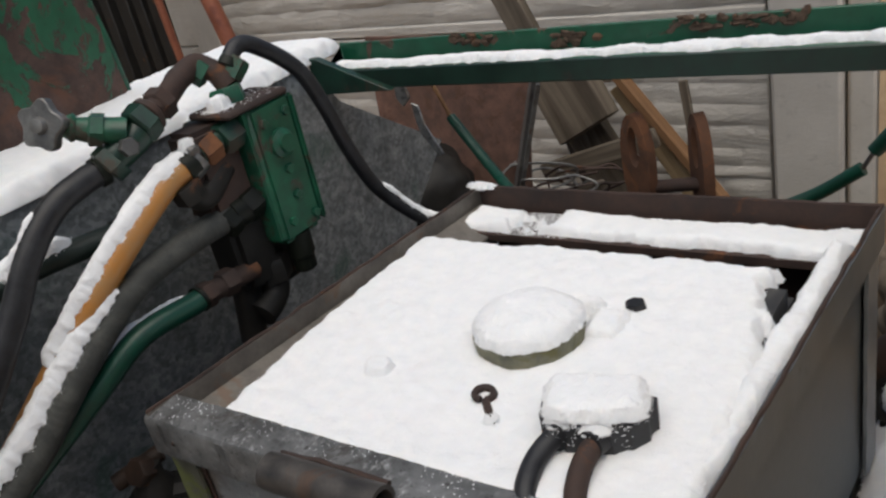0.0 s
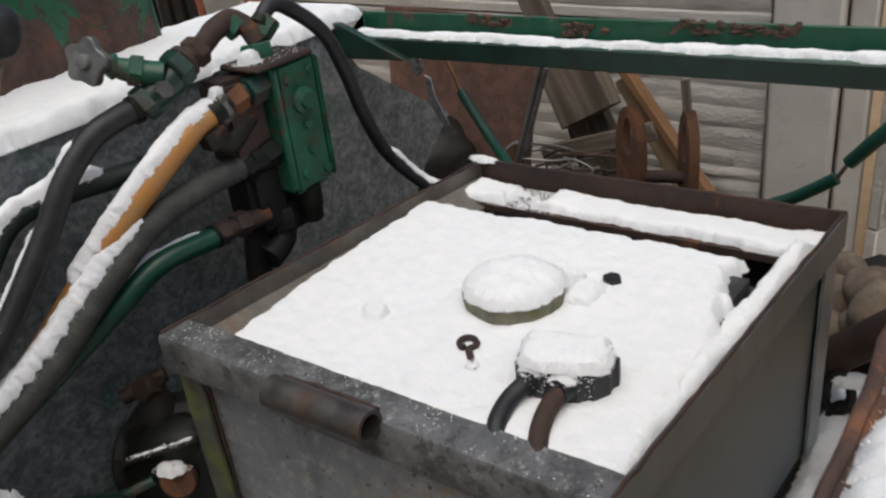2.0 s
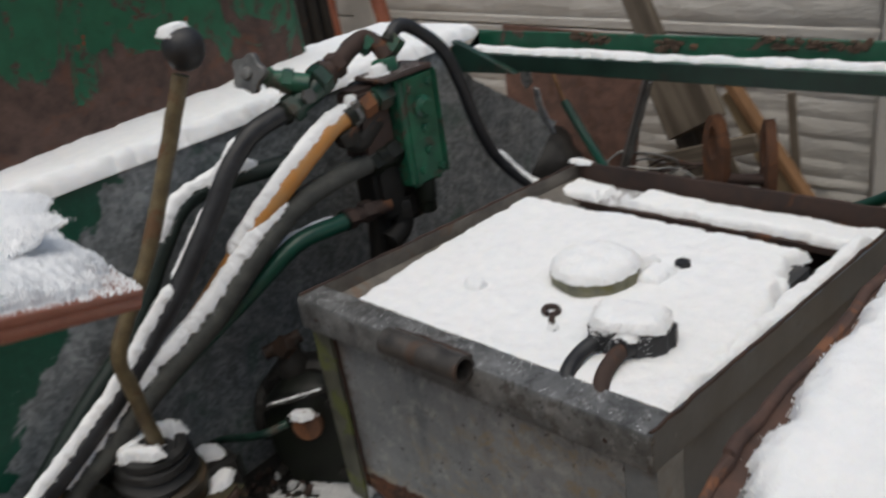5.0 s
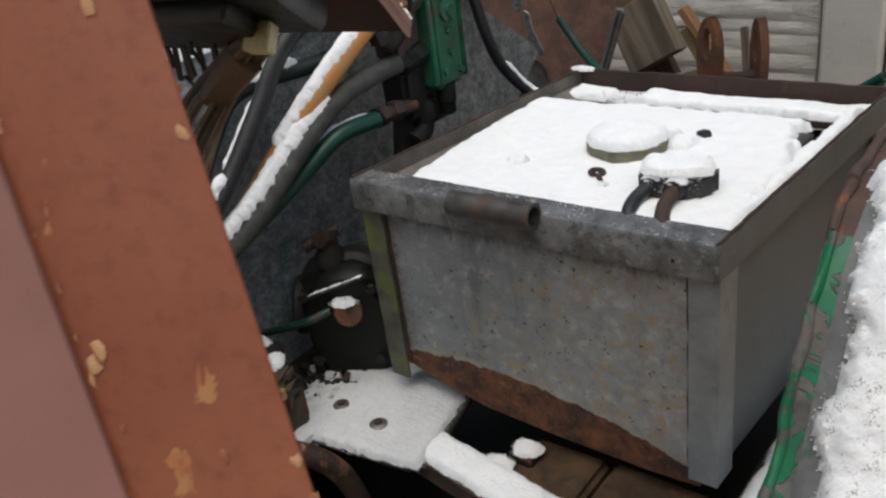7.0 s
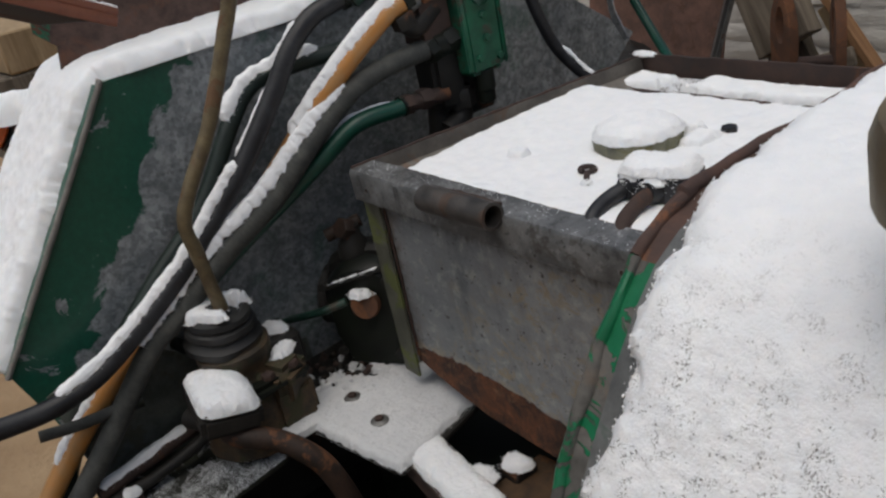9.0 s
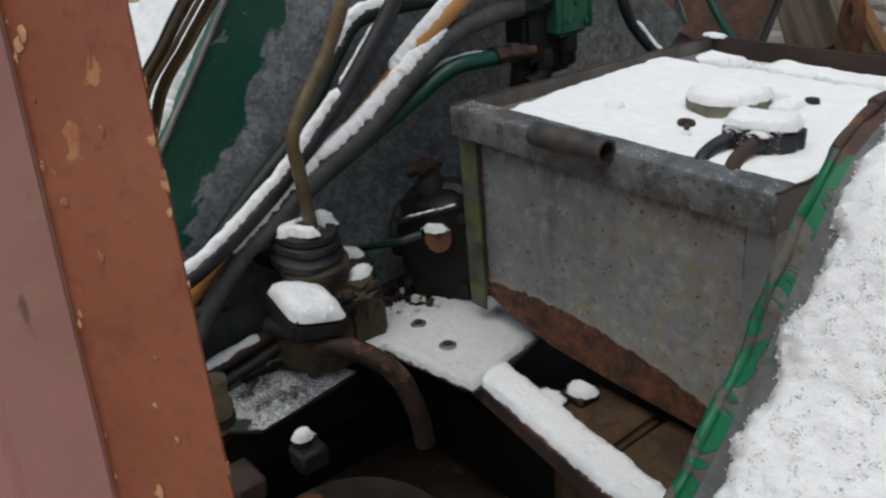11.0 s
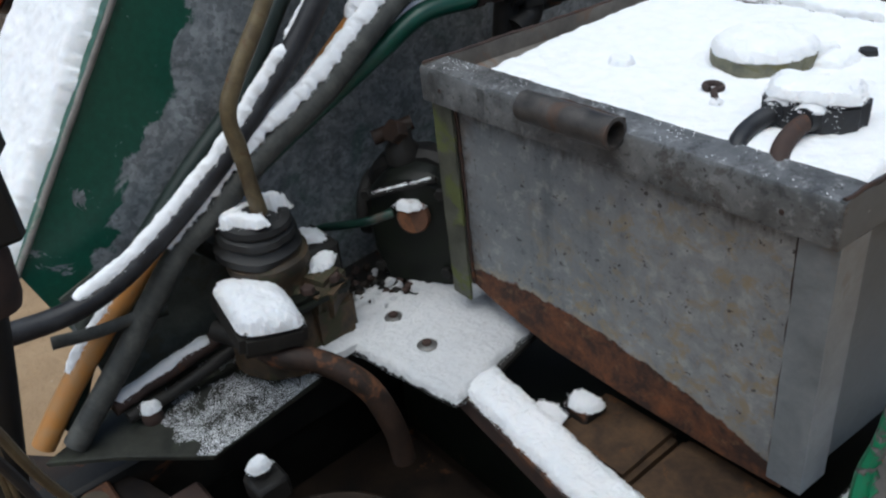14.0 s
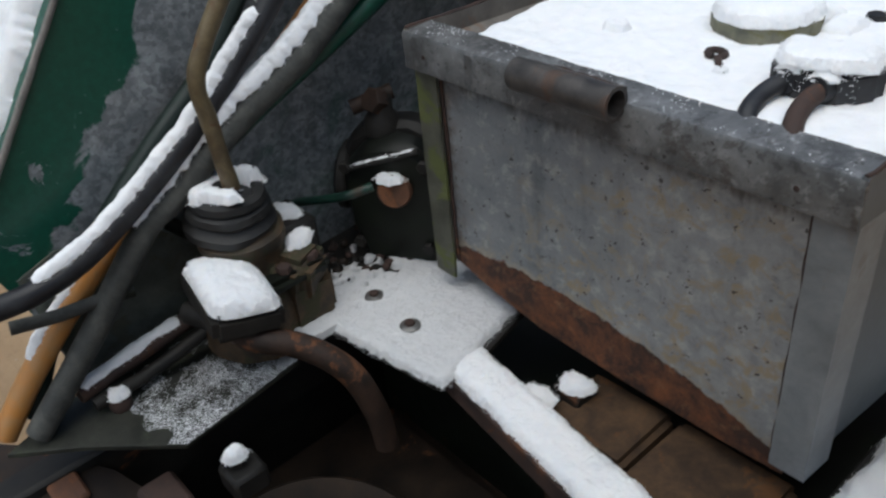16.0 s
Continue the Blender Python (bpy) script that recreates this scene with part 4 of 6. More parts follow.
snow(snow_heap((0.321, 0.096, 1.0945), 0.007, 0.0065, 0.0045, 0, 91, 0.0018), "snow on the eye bolt's shank")
conn = thing("cable_connector", "dark rubber terminal cover with two thick cables", "connector", at=(0.41, 0.11, 1.09))
m = Matrix.Translation((0.412, 0.116, 1.088)) @ Matrix.Rotation(radians(18), 4, "Z")
b = prism([(-0.045, -0.018), (-0.030, -0.032), (0.022, -0.031), (0.047, -0.010), (0.046, 0.018), (0.020, 0.033), (-0.024, 0.033), (-0.045, 0.014)], 2, -0.004, 0.036, 0)
bmesh.ops.bevel(b, geom=[e for e in b.edges if max(v.co.z for v in e.verts) > 0.03], offset=0.008, segments=3, affect="EDGES")
bmesh.ops.transform(b, matrix=m, verts=b.verts)
part("cover", b, BLACK, conn, "black rubber cover with slanting sides")
ca = part("cable", tube([(0.394, 0.10, 1.104), (0.390, 0.080, 1.106), (0.386, 0.058, 1.102), (0.389, 0.034, 1.097), (0.396, 0.018, 1.088)], 0.0088, 12), BLACK, conn)
cb = part("cable", tube([(0.424, 0.10, 1.104), (0.423, 0.080, 1.106), (0.423, 0.058, 1.102), (0.429, 0.034, 1.097), (0.439, 0.016, 1.088)], 0.0088, 12), RUST_DARK, conn, "cable with rusty brown wrap")
for x, cable in ((0.394, ca), (0.4235, cb)):
    part("sleeve", tube([(x, 0.098, 1.104), (x - 0.002, 0.078, 1.108)], 0.0115, 12), BLACK, cable)
    snow(snow_heap((x, 0.090, 1.116), 0.011, 0.010, 0.006, 0, x * 9), "lump of snow on a cable sleeve")


def pad_mask(a, b, q):
    x, y = a + 0.030, b + 0.010
    left = x - (0.055 - 0.036 * y / 0.4)
    right = 0.5115 - 0.026 * y - (0.026 + 0.012 * soft_noise((x, y, 2), 70)) * min(1.0, max(0.0, (y - 0.22) / 0.15)) - x
    return min(left + 0.003, right) + 0.004 * soft_noise(q, 40) + 0.0012 * soft_noise(q, 120)


snow(snow_sheet((0.030, 0.010, 1.074), (1, 0, 0), (0, 1, 0), 0.485, 0.402, 0.0205, 0.0042, 0.010, 0.016, lump=0.14, mask=pad_mask), "smooth white snow over the canister")
snow(skew(snow_sheet((0.472, 0.0, 1.058), (1, 0, 0), (0, 1, 0), 0.037, 0.475, 0.034, 0.003, 0.006, 0.012, seed=2)), "snow on the inner ledge of the box")


def ledge_mask(a, b, q):
    thin = math.exp(-((a - 0.115) / 0.040) ** 2)
    return 0.020 - 0.030 * thin + (0.004 + 0.022 * thin) * soft_noise(q, 60) + 0.010 * thin * soft_noise(q, 170)


snow(skew(snow_sheet((-0.012, 0.463, 1.067), (1, 0, 0), (0, 1, 0), 0.522, 0.070, 0.012, 0.003, 0.010, 0.014, seed=5, lump=0.4, mask=ledge_mask)), "snow on the back ledge of the box")
snow(skew(grains(lambda rg: (rg.gauss(0.10, 0.03), rg.uniform(0.464, 0.53), 1.0685), 2600, 8, (0.0004, 0.0010))), "thin grains of snow on the back ledge", SNOW_GRAIN)
snow(snow_sheet((0.232, 0.162, 1.1105), (1, 0, 0), (0, 1, 0), 0.12, 0.12, 0.0175, 0.0025, 0.0, 0.042, seed=1, lump=0.18, mask=lambda a, b, q: 0.0540 - math.hypot(a - 0.06, b - 0.06) + 0.003 * soft_noise(q, 60)), "cap of snow on the round lid")
snow(snow_sheet(m @ Vector((-0.044, -0.031, 0.0350)), m.to_3x3() @ Vector((1, 0, 0)), m.to_3x3() @ Vector((0, 1, 0)), 0.088, 0.062, 0.0095, 0.002, 0.0, 0.016, seed=17, lump=0.3, mask=lambda a, b, q: min(0.031 - abs(b - 0.031), 0.043 - abs(a - 0.044), 0.048 - 0.75 * (abs(a - 0.044) + abs(b - 0.031))) - 0.003 + 0.005 * soft_noise(q, 55) + 0.003 * soft_noise(q, 170), dust=0.008), "crust of snow on the terminal cover")
snow(grains(lambda rg: m @ Vector((rg.uniform(-0.038, 0.03), -0.0325 - rg.uniform(0.0, 0.0012), 0.034 - 0.030 * rg.random() ** 3)), 130, 18, (0.0004, 0.0009)), "frost on the front of the terminal cover", SNOW_GRAIN)
snow(snow_heap((0.171, 0.128, 1.0925), 0.016, 0.014, 0.010, 0, 19), "snow hump over a stud")
snow(snow_sheet((0.333, 0.228, 1.090), (1, 0.05, 0), (-0.05, 1, 0), 0.046, 0.060, 0.011, 0.0025, 0.006, 0.012, seed=6, lump=0.3), "snow on the clamp")
snow(snow_heap((0.325, 0.287, 1.0925), 0.014, 0.012, 0.014, 0, 8), "small lump of snow")

# ---- fenders ----
lf = thing("left_fender", "galvanised tractor fender with worn green paint", "fender", at=(-0.36, 0.2, 0.5))
side = [(-0.232, 1.262), (-0.12, 1.268), (0.56, 1.275), (0.62, 1.20), (0.86, 1.04), (0.76, 0.96), (0.70, 0.88), (0.60, 0.60), (-0.42, 0.60), (-0.445, 0.80), (-0.482, 0.925)]
part("inner_wall", prism(side, 0, -0.254, -0.25, 0), FENDER, lf)
part("top", prism([(-0.232, 1.262), (-0.12, 1.268), (0.56, 1.275), (0.66, 1.275), (0.66, 1.279), (0.56, 1.279), (-0.12, 1.272), (-0.232, 1.266)], 0, -0.52, -0.25, 0), FENDER, lf)


def slope_edge(f):
    """The outer edge of the sloping sheet, from its top (0) to its foot (1)."""
    knots = ((0.0, -0.50), (0.3, -0.52), (0.53, -0.55), (0.78, -0.625), (1.0, -0.46), (9.0, -0.46))
    for (f0, x0), (f1, x1) in zip(knots, knots[1:]):
        if f <= f1:
            return x0 + (x1 - x0) * (f - f0) / (f1 - f0)
    return -0.46


def slope_plate(y0, z0, y1, z1, thick=0.004):
    """A sloping sheet with a curved outer edge."""
    bm = bmesh.new()
    n = Vector((0, z0 - z1, y1 - y0)).normalized() * -thick
    rows = []
    for i in range(13):
        f = i / 12
        p, q = Vector((slope_edge(f), y0 + (y1 - y0) * f, z0 + (z1 - z0) * f)), Vector((-0.246, y0 + (y1 - y0) * f, z0 + (z1 - z0) * f))
        rows.append([bm.verts.new(c) for c in (p, q, q + n, p + n)])
    for a, b in zip(rows, rows[1:]):
        for k in range(4):
            bm.faces.new((a[k], a[(k + 1) % 4], b[(k + 1) % 4], b[k]))
    bm.faces.new(rows[0])
    bm.faces.new(rows[-1])
    return bm


part("front_slope", slope_plate(-0.232, 1.264, -0.484, 0.925), FENDER, lf, "sloping front sheet with a turned edge")
part("turned_edge", prism([(-0.226, 1.272), (-0.486, 0.929), (-0.4835, 0.9265), (-0.2235, 1.2695)], 0, -0.268, -0.2445, 0.001), LIP_TAN, lf, "turned front edge, bare and stained")
part("seam", tube([(-0.2465, -0.228, 1.268), (-0.2465, -0.35, 1.1055), (-0.2465, -0.486, 0.926)], 0.0042, 10, 20, wobble=0.001), LIP_TAN, lf)
# added plate; it darkens the wall low down, where shade would fall
part("low_dark_plate", worn(prism([(-0.452, 0.875), (-0.40, 0.892), (-0.34, 0.880), (-0.28, 0.862), (-0.22, 0.815), (-0.15, 0.775), (-0.05, 0.76), (-0.05, 0.60), (-0.42, 0.60)], 0, -0.2495, -0.2455, 0.0005), 0.0006), LOW_WALL_DARK, lf, "added dark plate over the lower fender wall")
part("outer_wall", prism([(-0.2, 1.262), (0.66, 1.272), (0.66, 0.7), (-0.2, 0.7)], 0, -0.52, -0.516, 0), FENDER, lf)
d = Vector((0, -0.252, -0.339)).normalized()


SLOPE = 0.4224


def left_snow_mask(a, b, q):
    x = a - 0.79
    if b < SLOPE + 0.01:
        return min(x - slope_edge(max(1 - b / SLOPE, 0.0)) - 0.002, -0.262 - x + 0.006 * soft_noise(q, 28) + 0.0015 * soft_noise(q, 110))
    f = min(1.0, (b - SLOPE) / 0.05)
    return min(x + 0.50 + 0.016 * f, -0.262 + 0.016 * f - x + 0.004 * soft_noise(q, 60))


over = [(-0.485, 0.927), (-0.36, 1.095), (-0.27, 1.216), (-0.245, 1.248), (-0.228, 1.263), (-0.20, 1.270), (-0.12, 1.2715), (0.56, 1.279), (0.66, 1.279)]
snow(bent(snow_sheet((-0.79, 0.0, 0.0), (1, 0, 0), (0, 1, 0), 0.55, 1.30, 0.024, 0.0058, 0.003, 0.020, seed=21, mask=left_snow_mask, clumps=0.0005, lump=0.16, dust=0.007), over), "thick snow over the top and front of the left fender")

rf = thing("right_fender", "tractor fender with chipped green edge under snow", "fender", at=(0.85, 0.2, 0.5))
ridge = [(-0.475, 0.942), (-0.40, 1.02), (-0.31, 1.119), (-0.286, 1.158), (-0.259, 1.198), (-0.240, 1.222), (-0.222, 1.239), (-0.20, 1.250), (-0.17, 1.257), (-0.10, 1.261), (0.60, 1.268)]


part("sheet", prism(ridge + [(y + 0.0022, z - 0.0034) for y, z in reversed(ridge)], 0, 0.684, 1.35, 0), BARE_EDGE, rf, "bare grey sheet under the snow")
slope, level = ridge[:7], ridge[6:]


def under(way, k):
    return way + [(y + k * 0.55, z - k * 0.85) for y, z in reversed(way)]


part("painted_edge", prism(under(slope, 0.004), 0, 0.670, 0.684, 0), PEEL_EDGE, rf, "edge with flaking bright green paint")
part("inner_lip", prism(under(slope, 0.034), 0, 0.6675, 0.670, 0), PEEL_LIP, rf)
part("edge_strip", tube([(0.6705, y, z + 0.001) for y, z in slope], 0.0042, 10, 14, wobble=0.003), PEEL_EDGE, rf, "bent edge with flaking bright green paint")
part("rusty_edge", prism(under(level, 0.004), 0, 0.670, 0.684, 0), EDGE_RUST, rf, "rusty brown top edge")
part("rusty_lip", prism(under(level, 0.034), 0, 0.6675, 0.670, 0), EDGE_RUST, rf, "rusty brown turned-down lip")
part("top_edge", tube([(0.6705, y, z + 0.001) for y, z in level], 0.0040, 10, 24, wobble=0.003), EDGE_RUST, rf, "rusty brown bent edge")
RIDGE_TOP = 0.415


def right_snow_mask(a, b, q):
    bare = 0.021 if b < RIDGE_TOP - 0.02 else 0.021 - 0.016 * min(1.0, (b - RIDGE_TOP + 0.02) / 0.05)
    return a - bare - 0.010 * soft_noise(q, 24) - 0.005 * soft_noise(q, 70) - 0.002 * soft_noise(q, 160)


snow(bent(snow_sheet((0.676, 0.0, 0.0), (1, 0, 0), (0, 1, 0), 0.66, 1.16, 0.018, 0.0046, 0.004, 0.020, seed=31, lump=0.08, mask=right_snow_mask, dust=0.005, clumps=lambda a, b: 0.0008 * max(0.0, min(1.0, (RIDGE_TOP + 0.04 - b) / 0.12)) + 0.0004), ridge), "thick snow on the right fender, rough and speckled on its slope", SNOW_DIRTY)
pot = thing("tin", "brown round tin with a raised rim on the snowy fender", "tin", at=(0.856, -0.22, 1.256))
part("body", lathe([(0.040, 0), (0.046, 0.004), (0.047, 0.035), (0.049, 0.055)], (0.856, -0.22, 1.256), (0.05, -0.05, 1), 28), KHAKI, pot)
part("rim", lathe([(0.047, 0.050), (0.054, 0.056), (0.056, 0.080), (0.053, 0.090), (0.030, 0.094)], (0.856, -0.22, 1.256), (0.05, -0.05, 1), 28), KHAKI, pot)

# ---- green beam behind ----
beam = thing("green_beam", "green painted steel cross beam with rust and snow", "beam", at=(0.2, 0.6, 1.25))
prof = [(0.588, 1.262), (0.588, 1.256), (0.635, 1.256), (0.635, 1.29), (0.641, 1.29), (0.641, 1.262)]
part("bar", prism(prof, 0, -0.235, 1.1, 0.001), PEEL_BEAM, beam)
part("front_flange", box((-0.235, 0.582, 1.233), (1.1, 0.588, 1.2615), 0.0015), BEAM_FACE, beam, "green flange with its shade put into the paint")
part("bracket", prism([(-0.25, 1.285), (-0.235, 1.285), (-0.10, 1.232), (-0.235, 1.228), (-0.25, 1.2)], 1, 0.57, 0.583, 0.001), GREEN_DARK, beam)
rg = random.Random(9)
for i in range(64):
    x = rg.choice((rg.uniform(-0.02, 0.05), rg.gauss(0.17, 0.014), rg.uniform(0.33, 0.46), rg.gauss(0.40, 0.03)))
    bm = bmesh.new()
    bmesh.ops.create_icosphere(bm, subdivisions=2, radius=1.0)
    size = Vector((rg.uniform(0.003, 0.010), rg.uniform(0.002, 0.004), rg.uniform(0.002, 0.0055)))
    c = Vector((x, 0.634, (1.275 if 0.1 < x < 0.25 else 1.284) + rg.uniform(-0.008, 0.006)))
    for v in bm.verts:
        k = 1 + 0.9 * soft_noise(v.co + c * 40, 2.2)
        v.co = Vector((v.co.x * size.x, v.co.y * size.y, v.co.z * size.z)) * k + c
    part("rust_flake", bm, DIRT, beam)
snow(snow_sheet((-0.23, 0.586, 1.262), (1, 0, 0), (0, 1, 0), 1.3, 0.036, 0.0085, 0.0032, 0.014, 0.012, seed=41, lump=0.5), "line of snow on the green beam")

# ---- peeling sheet on the fender ----
hood = thing("scrap_sheet", "old steel sheet with peeling green paint and rust, propped upright", "metal sheet", at=(-0.47, 0.1, 1.29))
def askew(bm):
    """The sheet stands at a slant to the fender."""
    for v in bm.verts:
        v.co.x += 0.015 + (0.395 - v.co.y) * 0.15
    return bm


part("sheet", askew(prism([(-0.245, 1.272), (0.395, 1.29), (0.385, 1.42), (0.35, 1.62), (-0.30, 1.62), (-0.272, 1.45), (-0.255, 1.385), (-0.262, 1.34), (-0.236, 1.315)], 0, -0.478, -0.472, 0.001)), PEEL_GREEN, hood)
part("edge", askew(tube([(-0.475, 0.395, 1.29), (-0.475, 0.385, 1.42), (-0.475, 0.35, 1.62)], 0.005, 8)), GREEN, hood)

# ---- valve block and hoses ----
valve = thing("hydraulic_valve", "green hydraulic valve block with fittings and a hand wheel", "valve", at=(-0.1, 0.3, 1.2))
vbody = part("body", worn(box((-0.120, 0.264, 1.135), (-0.061, 0.338, 1.314), 0.008, None, 3), 0.0016, 30), GREEN, valve)
# solid dark block standing in for the shaded hollow beside the body
part("side_block", worn(box((-0.135, 0.200, 1.20), (-0.088, 0.266, 1.305), 0.006, None, 2), 0.0015), RUST_DARK, valve, "dark block in place of the shaded hollow")
part("lower_block", worn(box((-0.150, 0.215, 1.09), (-0.092, 0.275, 1.20), 0.008, None, 2), 0.0015), OILY, valve)
part("rear_plate", worn(box((-0.17, 0.25, 1.06), (-0.12, 0.35, 1.30), 0.005), 0.001), OILY_GREEN, valve)
part("top_flange", worn(box((-0.128, 0.236, 1.309), (-0.060, 0.338, 1.317), 0.003), 0.0018, 40), RUST_DARK, valve, "rusty top plate with traces of green")
for y, z in ((0.283, 1.288), (0.322, 1.292), (0.284, 1.162), (0.324, 1.156), (0.302, 1.225), (0.303, 1.19)):
    part("bolt", worn(hexbolt((-0.0615, y, z), (1, 0, 0), 0.0062, 0.0055), 0.0008, 60), GREEN, vbody)
part("boss", worn(lathe([(0.018, 0), (0.018, 0.006), (0.012, 0.010), (0.011, 0.014)], (-0.0615, 0.302, 1.258), (1, 0, 0), 20), 0.0008), GREEN, vbody)
part("rib", worn(box((-0.068, 0.333, 1.142), (-0.0575, 0.3405, 1.308), 0.003, None, 2), 0.0012), GREEN, vbody)
part("drain_plug", worn(lathe([(0.017, 0.002), (0.017, -0.03), (0.0145, -0.032), (0.0145, -0.050), (0.011, -0.053)], (-0.080, 0.300, 1.138), (0, 0, 1), 20), 0.0008), OILY_GREEN, valve)
part("top_pipe", tube([(-0.108, 0.292, 1.330), (-0.122, 0.290, 1.352), (-0.138, 0.276, 1.364), (-0.135, 0.248, 1.356), (-0.126, 0.215, 1.345), (-0.120, 0.190, 1.338)], 0.0135, 14, wobble=0.0025), RUST_DARK, valve)
part("top_fitting", worn(join(hexbolt((-0.104, 0.283, 1.314), (-0.15, 0.05, 1), 0.021, 0.020), hexbolt((-0.130, 0.284, 1.349), (-0.6, -0.3, 0.6), 0.018, 0.016), hexbolt((-0.112, 0.300, 1.340), (0.2, 0.6, 0.6), 0.015, 0.026)), 0.0014, 60), GREEN, valve, "chipped green elbow fitting")
part("collar", worn(join(hexbolt((-0.1245, 0.212, 1.3445), (0.05, -0.9, -0.3), 0.0195, 0.016), lathe([(0.017, 0), (0.021, 0.003), (0.021, 0.010), (0.017, 0.013)], (-0.122, 0.190, 1.338), (0.02, -0.9, -0.3), 20)), 0.001), RUST_DARK, valve)
part("tee", worn(join(tube([(-0.120, 0.184, 1.335), (-0.127, 0.160, 1.318), (-0.146, 0.128, 1.298)], 0.0175, 16), hexbolt((-0.120, 0.180, 1.335), (-0.1, -0.9, -0.4), 0.0235, 0.018), hexbolt((-0.139, 0.138, 1.304), (-0.35, -0.8, -0.45), 0.0225, 0.017)), 0.0012, 60), GREEN_DARK, valve)
part("tee_plug", worn(hexbolt((-0.118, 0.143, 1.315), (0.9, -0.3, 0.15), 0.011, 0.012), 0.0006), BARE, valve, "bare steel plug")
part("cock", worn(join(tube([(-0.127, 0.155, 1.328), (-0.150, 0.128, 1.340), (-0.166, 0.106, 1.352)], (0.0165, 0.0105), 14), hexbolt((-0.142, 0.138, 1.336), (-0.55, -0.7, 0.35), 0.0185, 0.015), lathe([(0.014, 0), (0.016, 0.004), (0.012, 0.010)], (-0.158, 0.118, 1.346), (-0.55, -0.7, 0.35), 16)), 0.001, 60), GREEN, valve)
wheel = []
for i in range(40):
    a = 2 * math.pi * i / 40
    rr = 0.0255 + 0.0035 * math.cos(5 * a)
    wheel.append((rr * math.cos(a), rr * math.sin(a)))
wb = join(prism(wheel, 2, -0.006, 0.006, 0.0015), lathe([(0.010, 0.005), (0.008, 0.012), (0.004, 0.013)], (0, 0, 0), (0, 0, 1), 14))
bmesh.ops.transform(wb, matrix=Matrix.Translation((-0.173, 0.094, 1.358)) @ Vector((0.35, -0.85, 0.25)).to_track_quat("Z", "Y").to_matrix().to_4x4(), verts=wb.verts)
part("hand_wheel", worn(wb, 0.0008, 60), BARE, valve, "worn bare-metal star wheel")
part("orange_fitting", worn(join(tube([(-0.088, 0.275, 1.289), (-0.094, 0.235, 1.284), (-0.098, 0.212, 1.278)], 0.0135, 14), hexbolt((-0.088, 0.264, 1.288), (-0.05, -1, -0.15), 0.0205, 0.026)), 0.0012, 60), GREEN_DARK, valve)
part("rust_coupling", worn(hexbolt((-0.0945, 0.234, 1.283), (-0.1, -1, -0.25), 0.019, 0.022), 0.001, 60), RUST, valve, "rusty brown coupling nut")
part("hose_clamp", join(tube([(-0.0975, 0.208, 1.277), (-0.101, 0.192, 1.269)], 0.0185, 18), box((-0.101, 0.192, 1.283), (-0.083, 0.206, 1.294), 0.002)), BARE, valve, "silvery hose clamp")
part("lower_fitting", worn(join(tube([(-0.092, 0.29, 1.205), (-0.095, 0.21, 1.19)], 0.016, 14), hexbolt((-0.092, 0.262, 1.2), (0, -1, -0.2), 0.021, 0.022), hexbolt((-0.094, 0.225, 1.193), (0, -1, -0.2), 0.0195, 0.018)), 0.001), OILY_GREEN, valve)
part("elbow", worn(join(tube([(-0.10, 0.24, 1.252), (-0.095, 0.20, 1.232), (-0.095, 0.18, 1.245)], 0.015, 14), hexbolt((-0.095, 0.182, 1.238), (0, -0.3, 1), 0.0185, 0.02)), 0.001), OILY, valve)
part("bottom_elbow", worn(join(tube([(-0.11, 0.27, 1.12), (-0.11, 0.262, 1.07), (-0.105, 0.225, 1.055)], 0.02, 14), hexbolt((-0.11, 0.268, 1.085), (0, 0, 1), 0.026, 0.03), tube([(-0.12, 0.235, 1.13), (-0.125, 0.22, 1.02)], 0.018, 14)), 0.001), OILY, valve)
part("green_fitting", worn(join(tube([(-0.1, 0.235, 1.118), (-0.1, 0.15, 1.125)], 0.013, 14), hexbolt((-0.1, 0.2, 1.122), (0, -1, 0.1), 0.0175, 0.02), hexbolt((-0.1, 0.165, 1.124), (0, -1, 0.1), 0.0165, 0.015)), 0.001), RUST_DARK, valve)


def hose(name, points, r, mat, label, **kw):
    ob = thing(name, label, "hose", at=points[0])
    part("tube", tube(points, r, 16, 10, **kw), mat, ob)
    a, c = Vector(points[0]), Vector(points[1])
    part("ferrule", tube([a, a.lerp(c, 0.35)], r * 1.18, 16), OILY_GREEN, ob, "dark metal end ferrule")
    return ob


P_ORANGE = [(-0.0985, 0.200, 1.274), (-0.104, 0.158, 1.262), (-0.110, 0.098, 1.226), (-0.127, 0.046, 1.181), (-0.153, -0.012, 1.121), (-0.176, -0.093, 1.046), (-0.208, -0.182, 0.976), (-0.219, -0.28, 0.920), (-0.219, -0.368, 0.866), (-0.22, -0.474, 0.773), (-0.22, -0.542, 0.7)]
P_CORR = [(-0.093, 0.255, 1.196), (-0.100, 0.164, 1.193), (-0.110, 0.090, 1.178), (-0.122, 0.039, 1.146), (-0.133, -0.019, 1.101), (-0.147, -0.075, 1.052), (-0.168, -0.165, 0.995), (-0.182, -0.26, 0.928), (-0.188, -0.31, 0.898), (-0.19, -0.41, 0.795), (-0.19, -0.51, 0.7)]
P_BLACK = [(-0.148, 0.124, 1.296), (-0.152, 0.098, 1.292), (-0.156, 0.058, 1.279), (-0.159, 0.014, 1.243), (-0.161, -0.020, 1.199), (-0.165, -0.057, 1.155), (-0.170, -0.095, 1.112), (-0.178, -0.165, 1.044), (-0.182, -0.245, 0.982), (-0.182, -0.365, 0.912), (-0.18, -0.445, 0.890), (-0.18, -0.525, 0.896), (-0.175, -0.60, 0.915), (-0.15, -0.68, 0.95)]
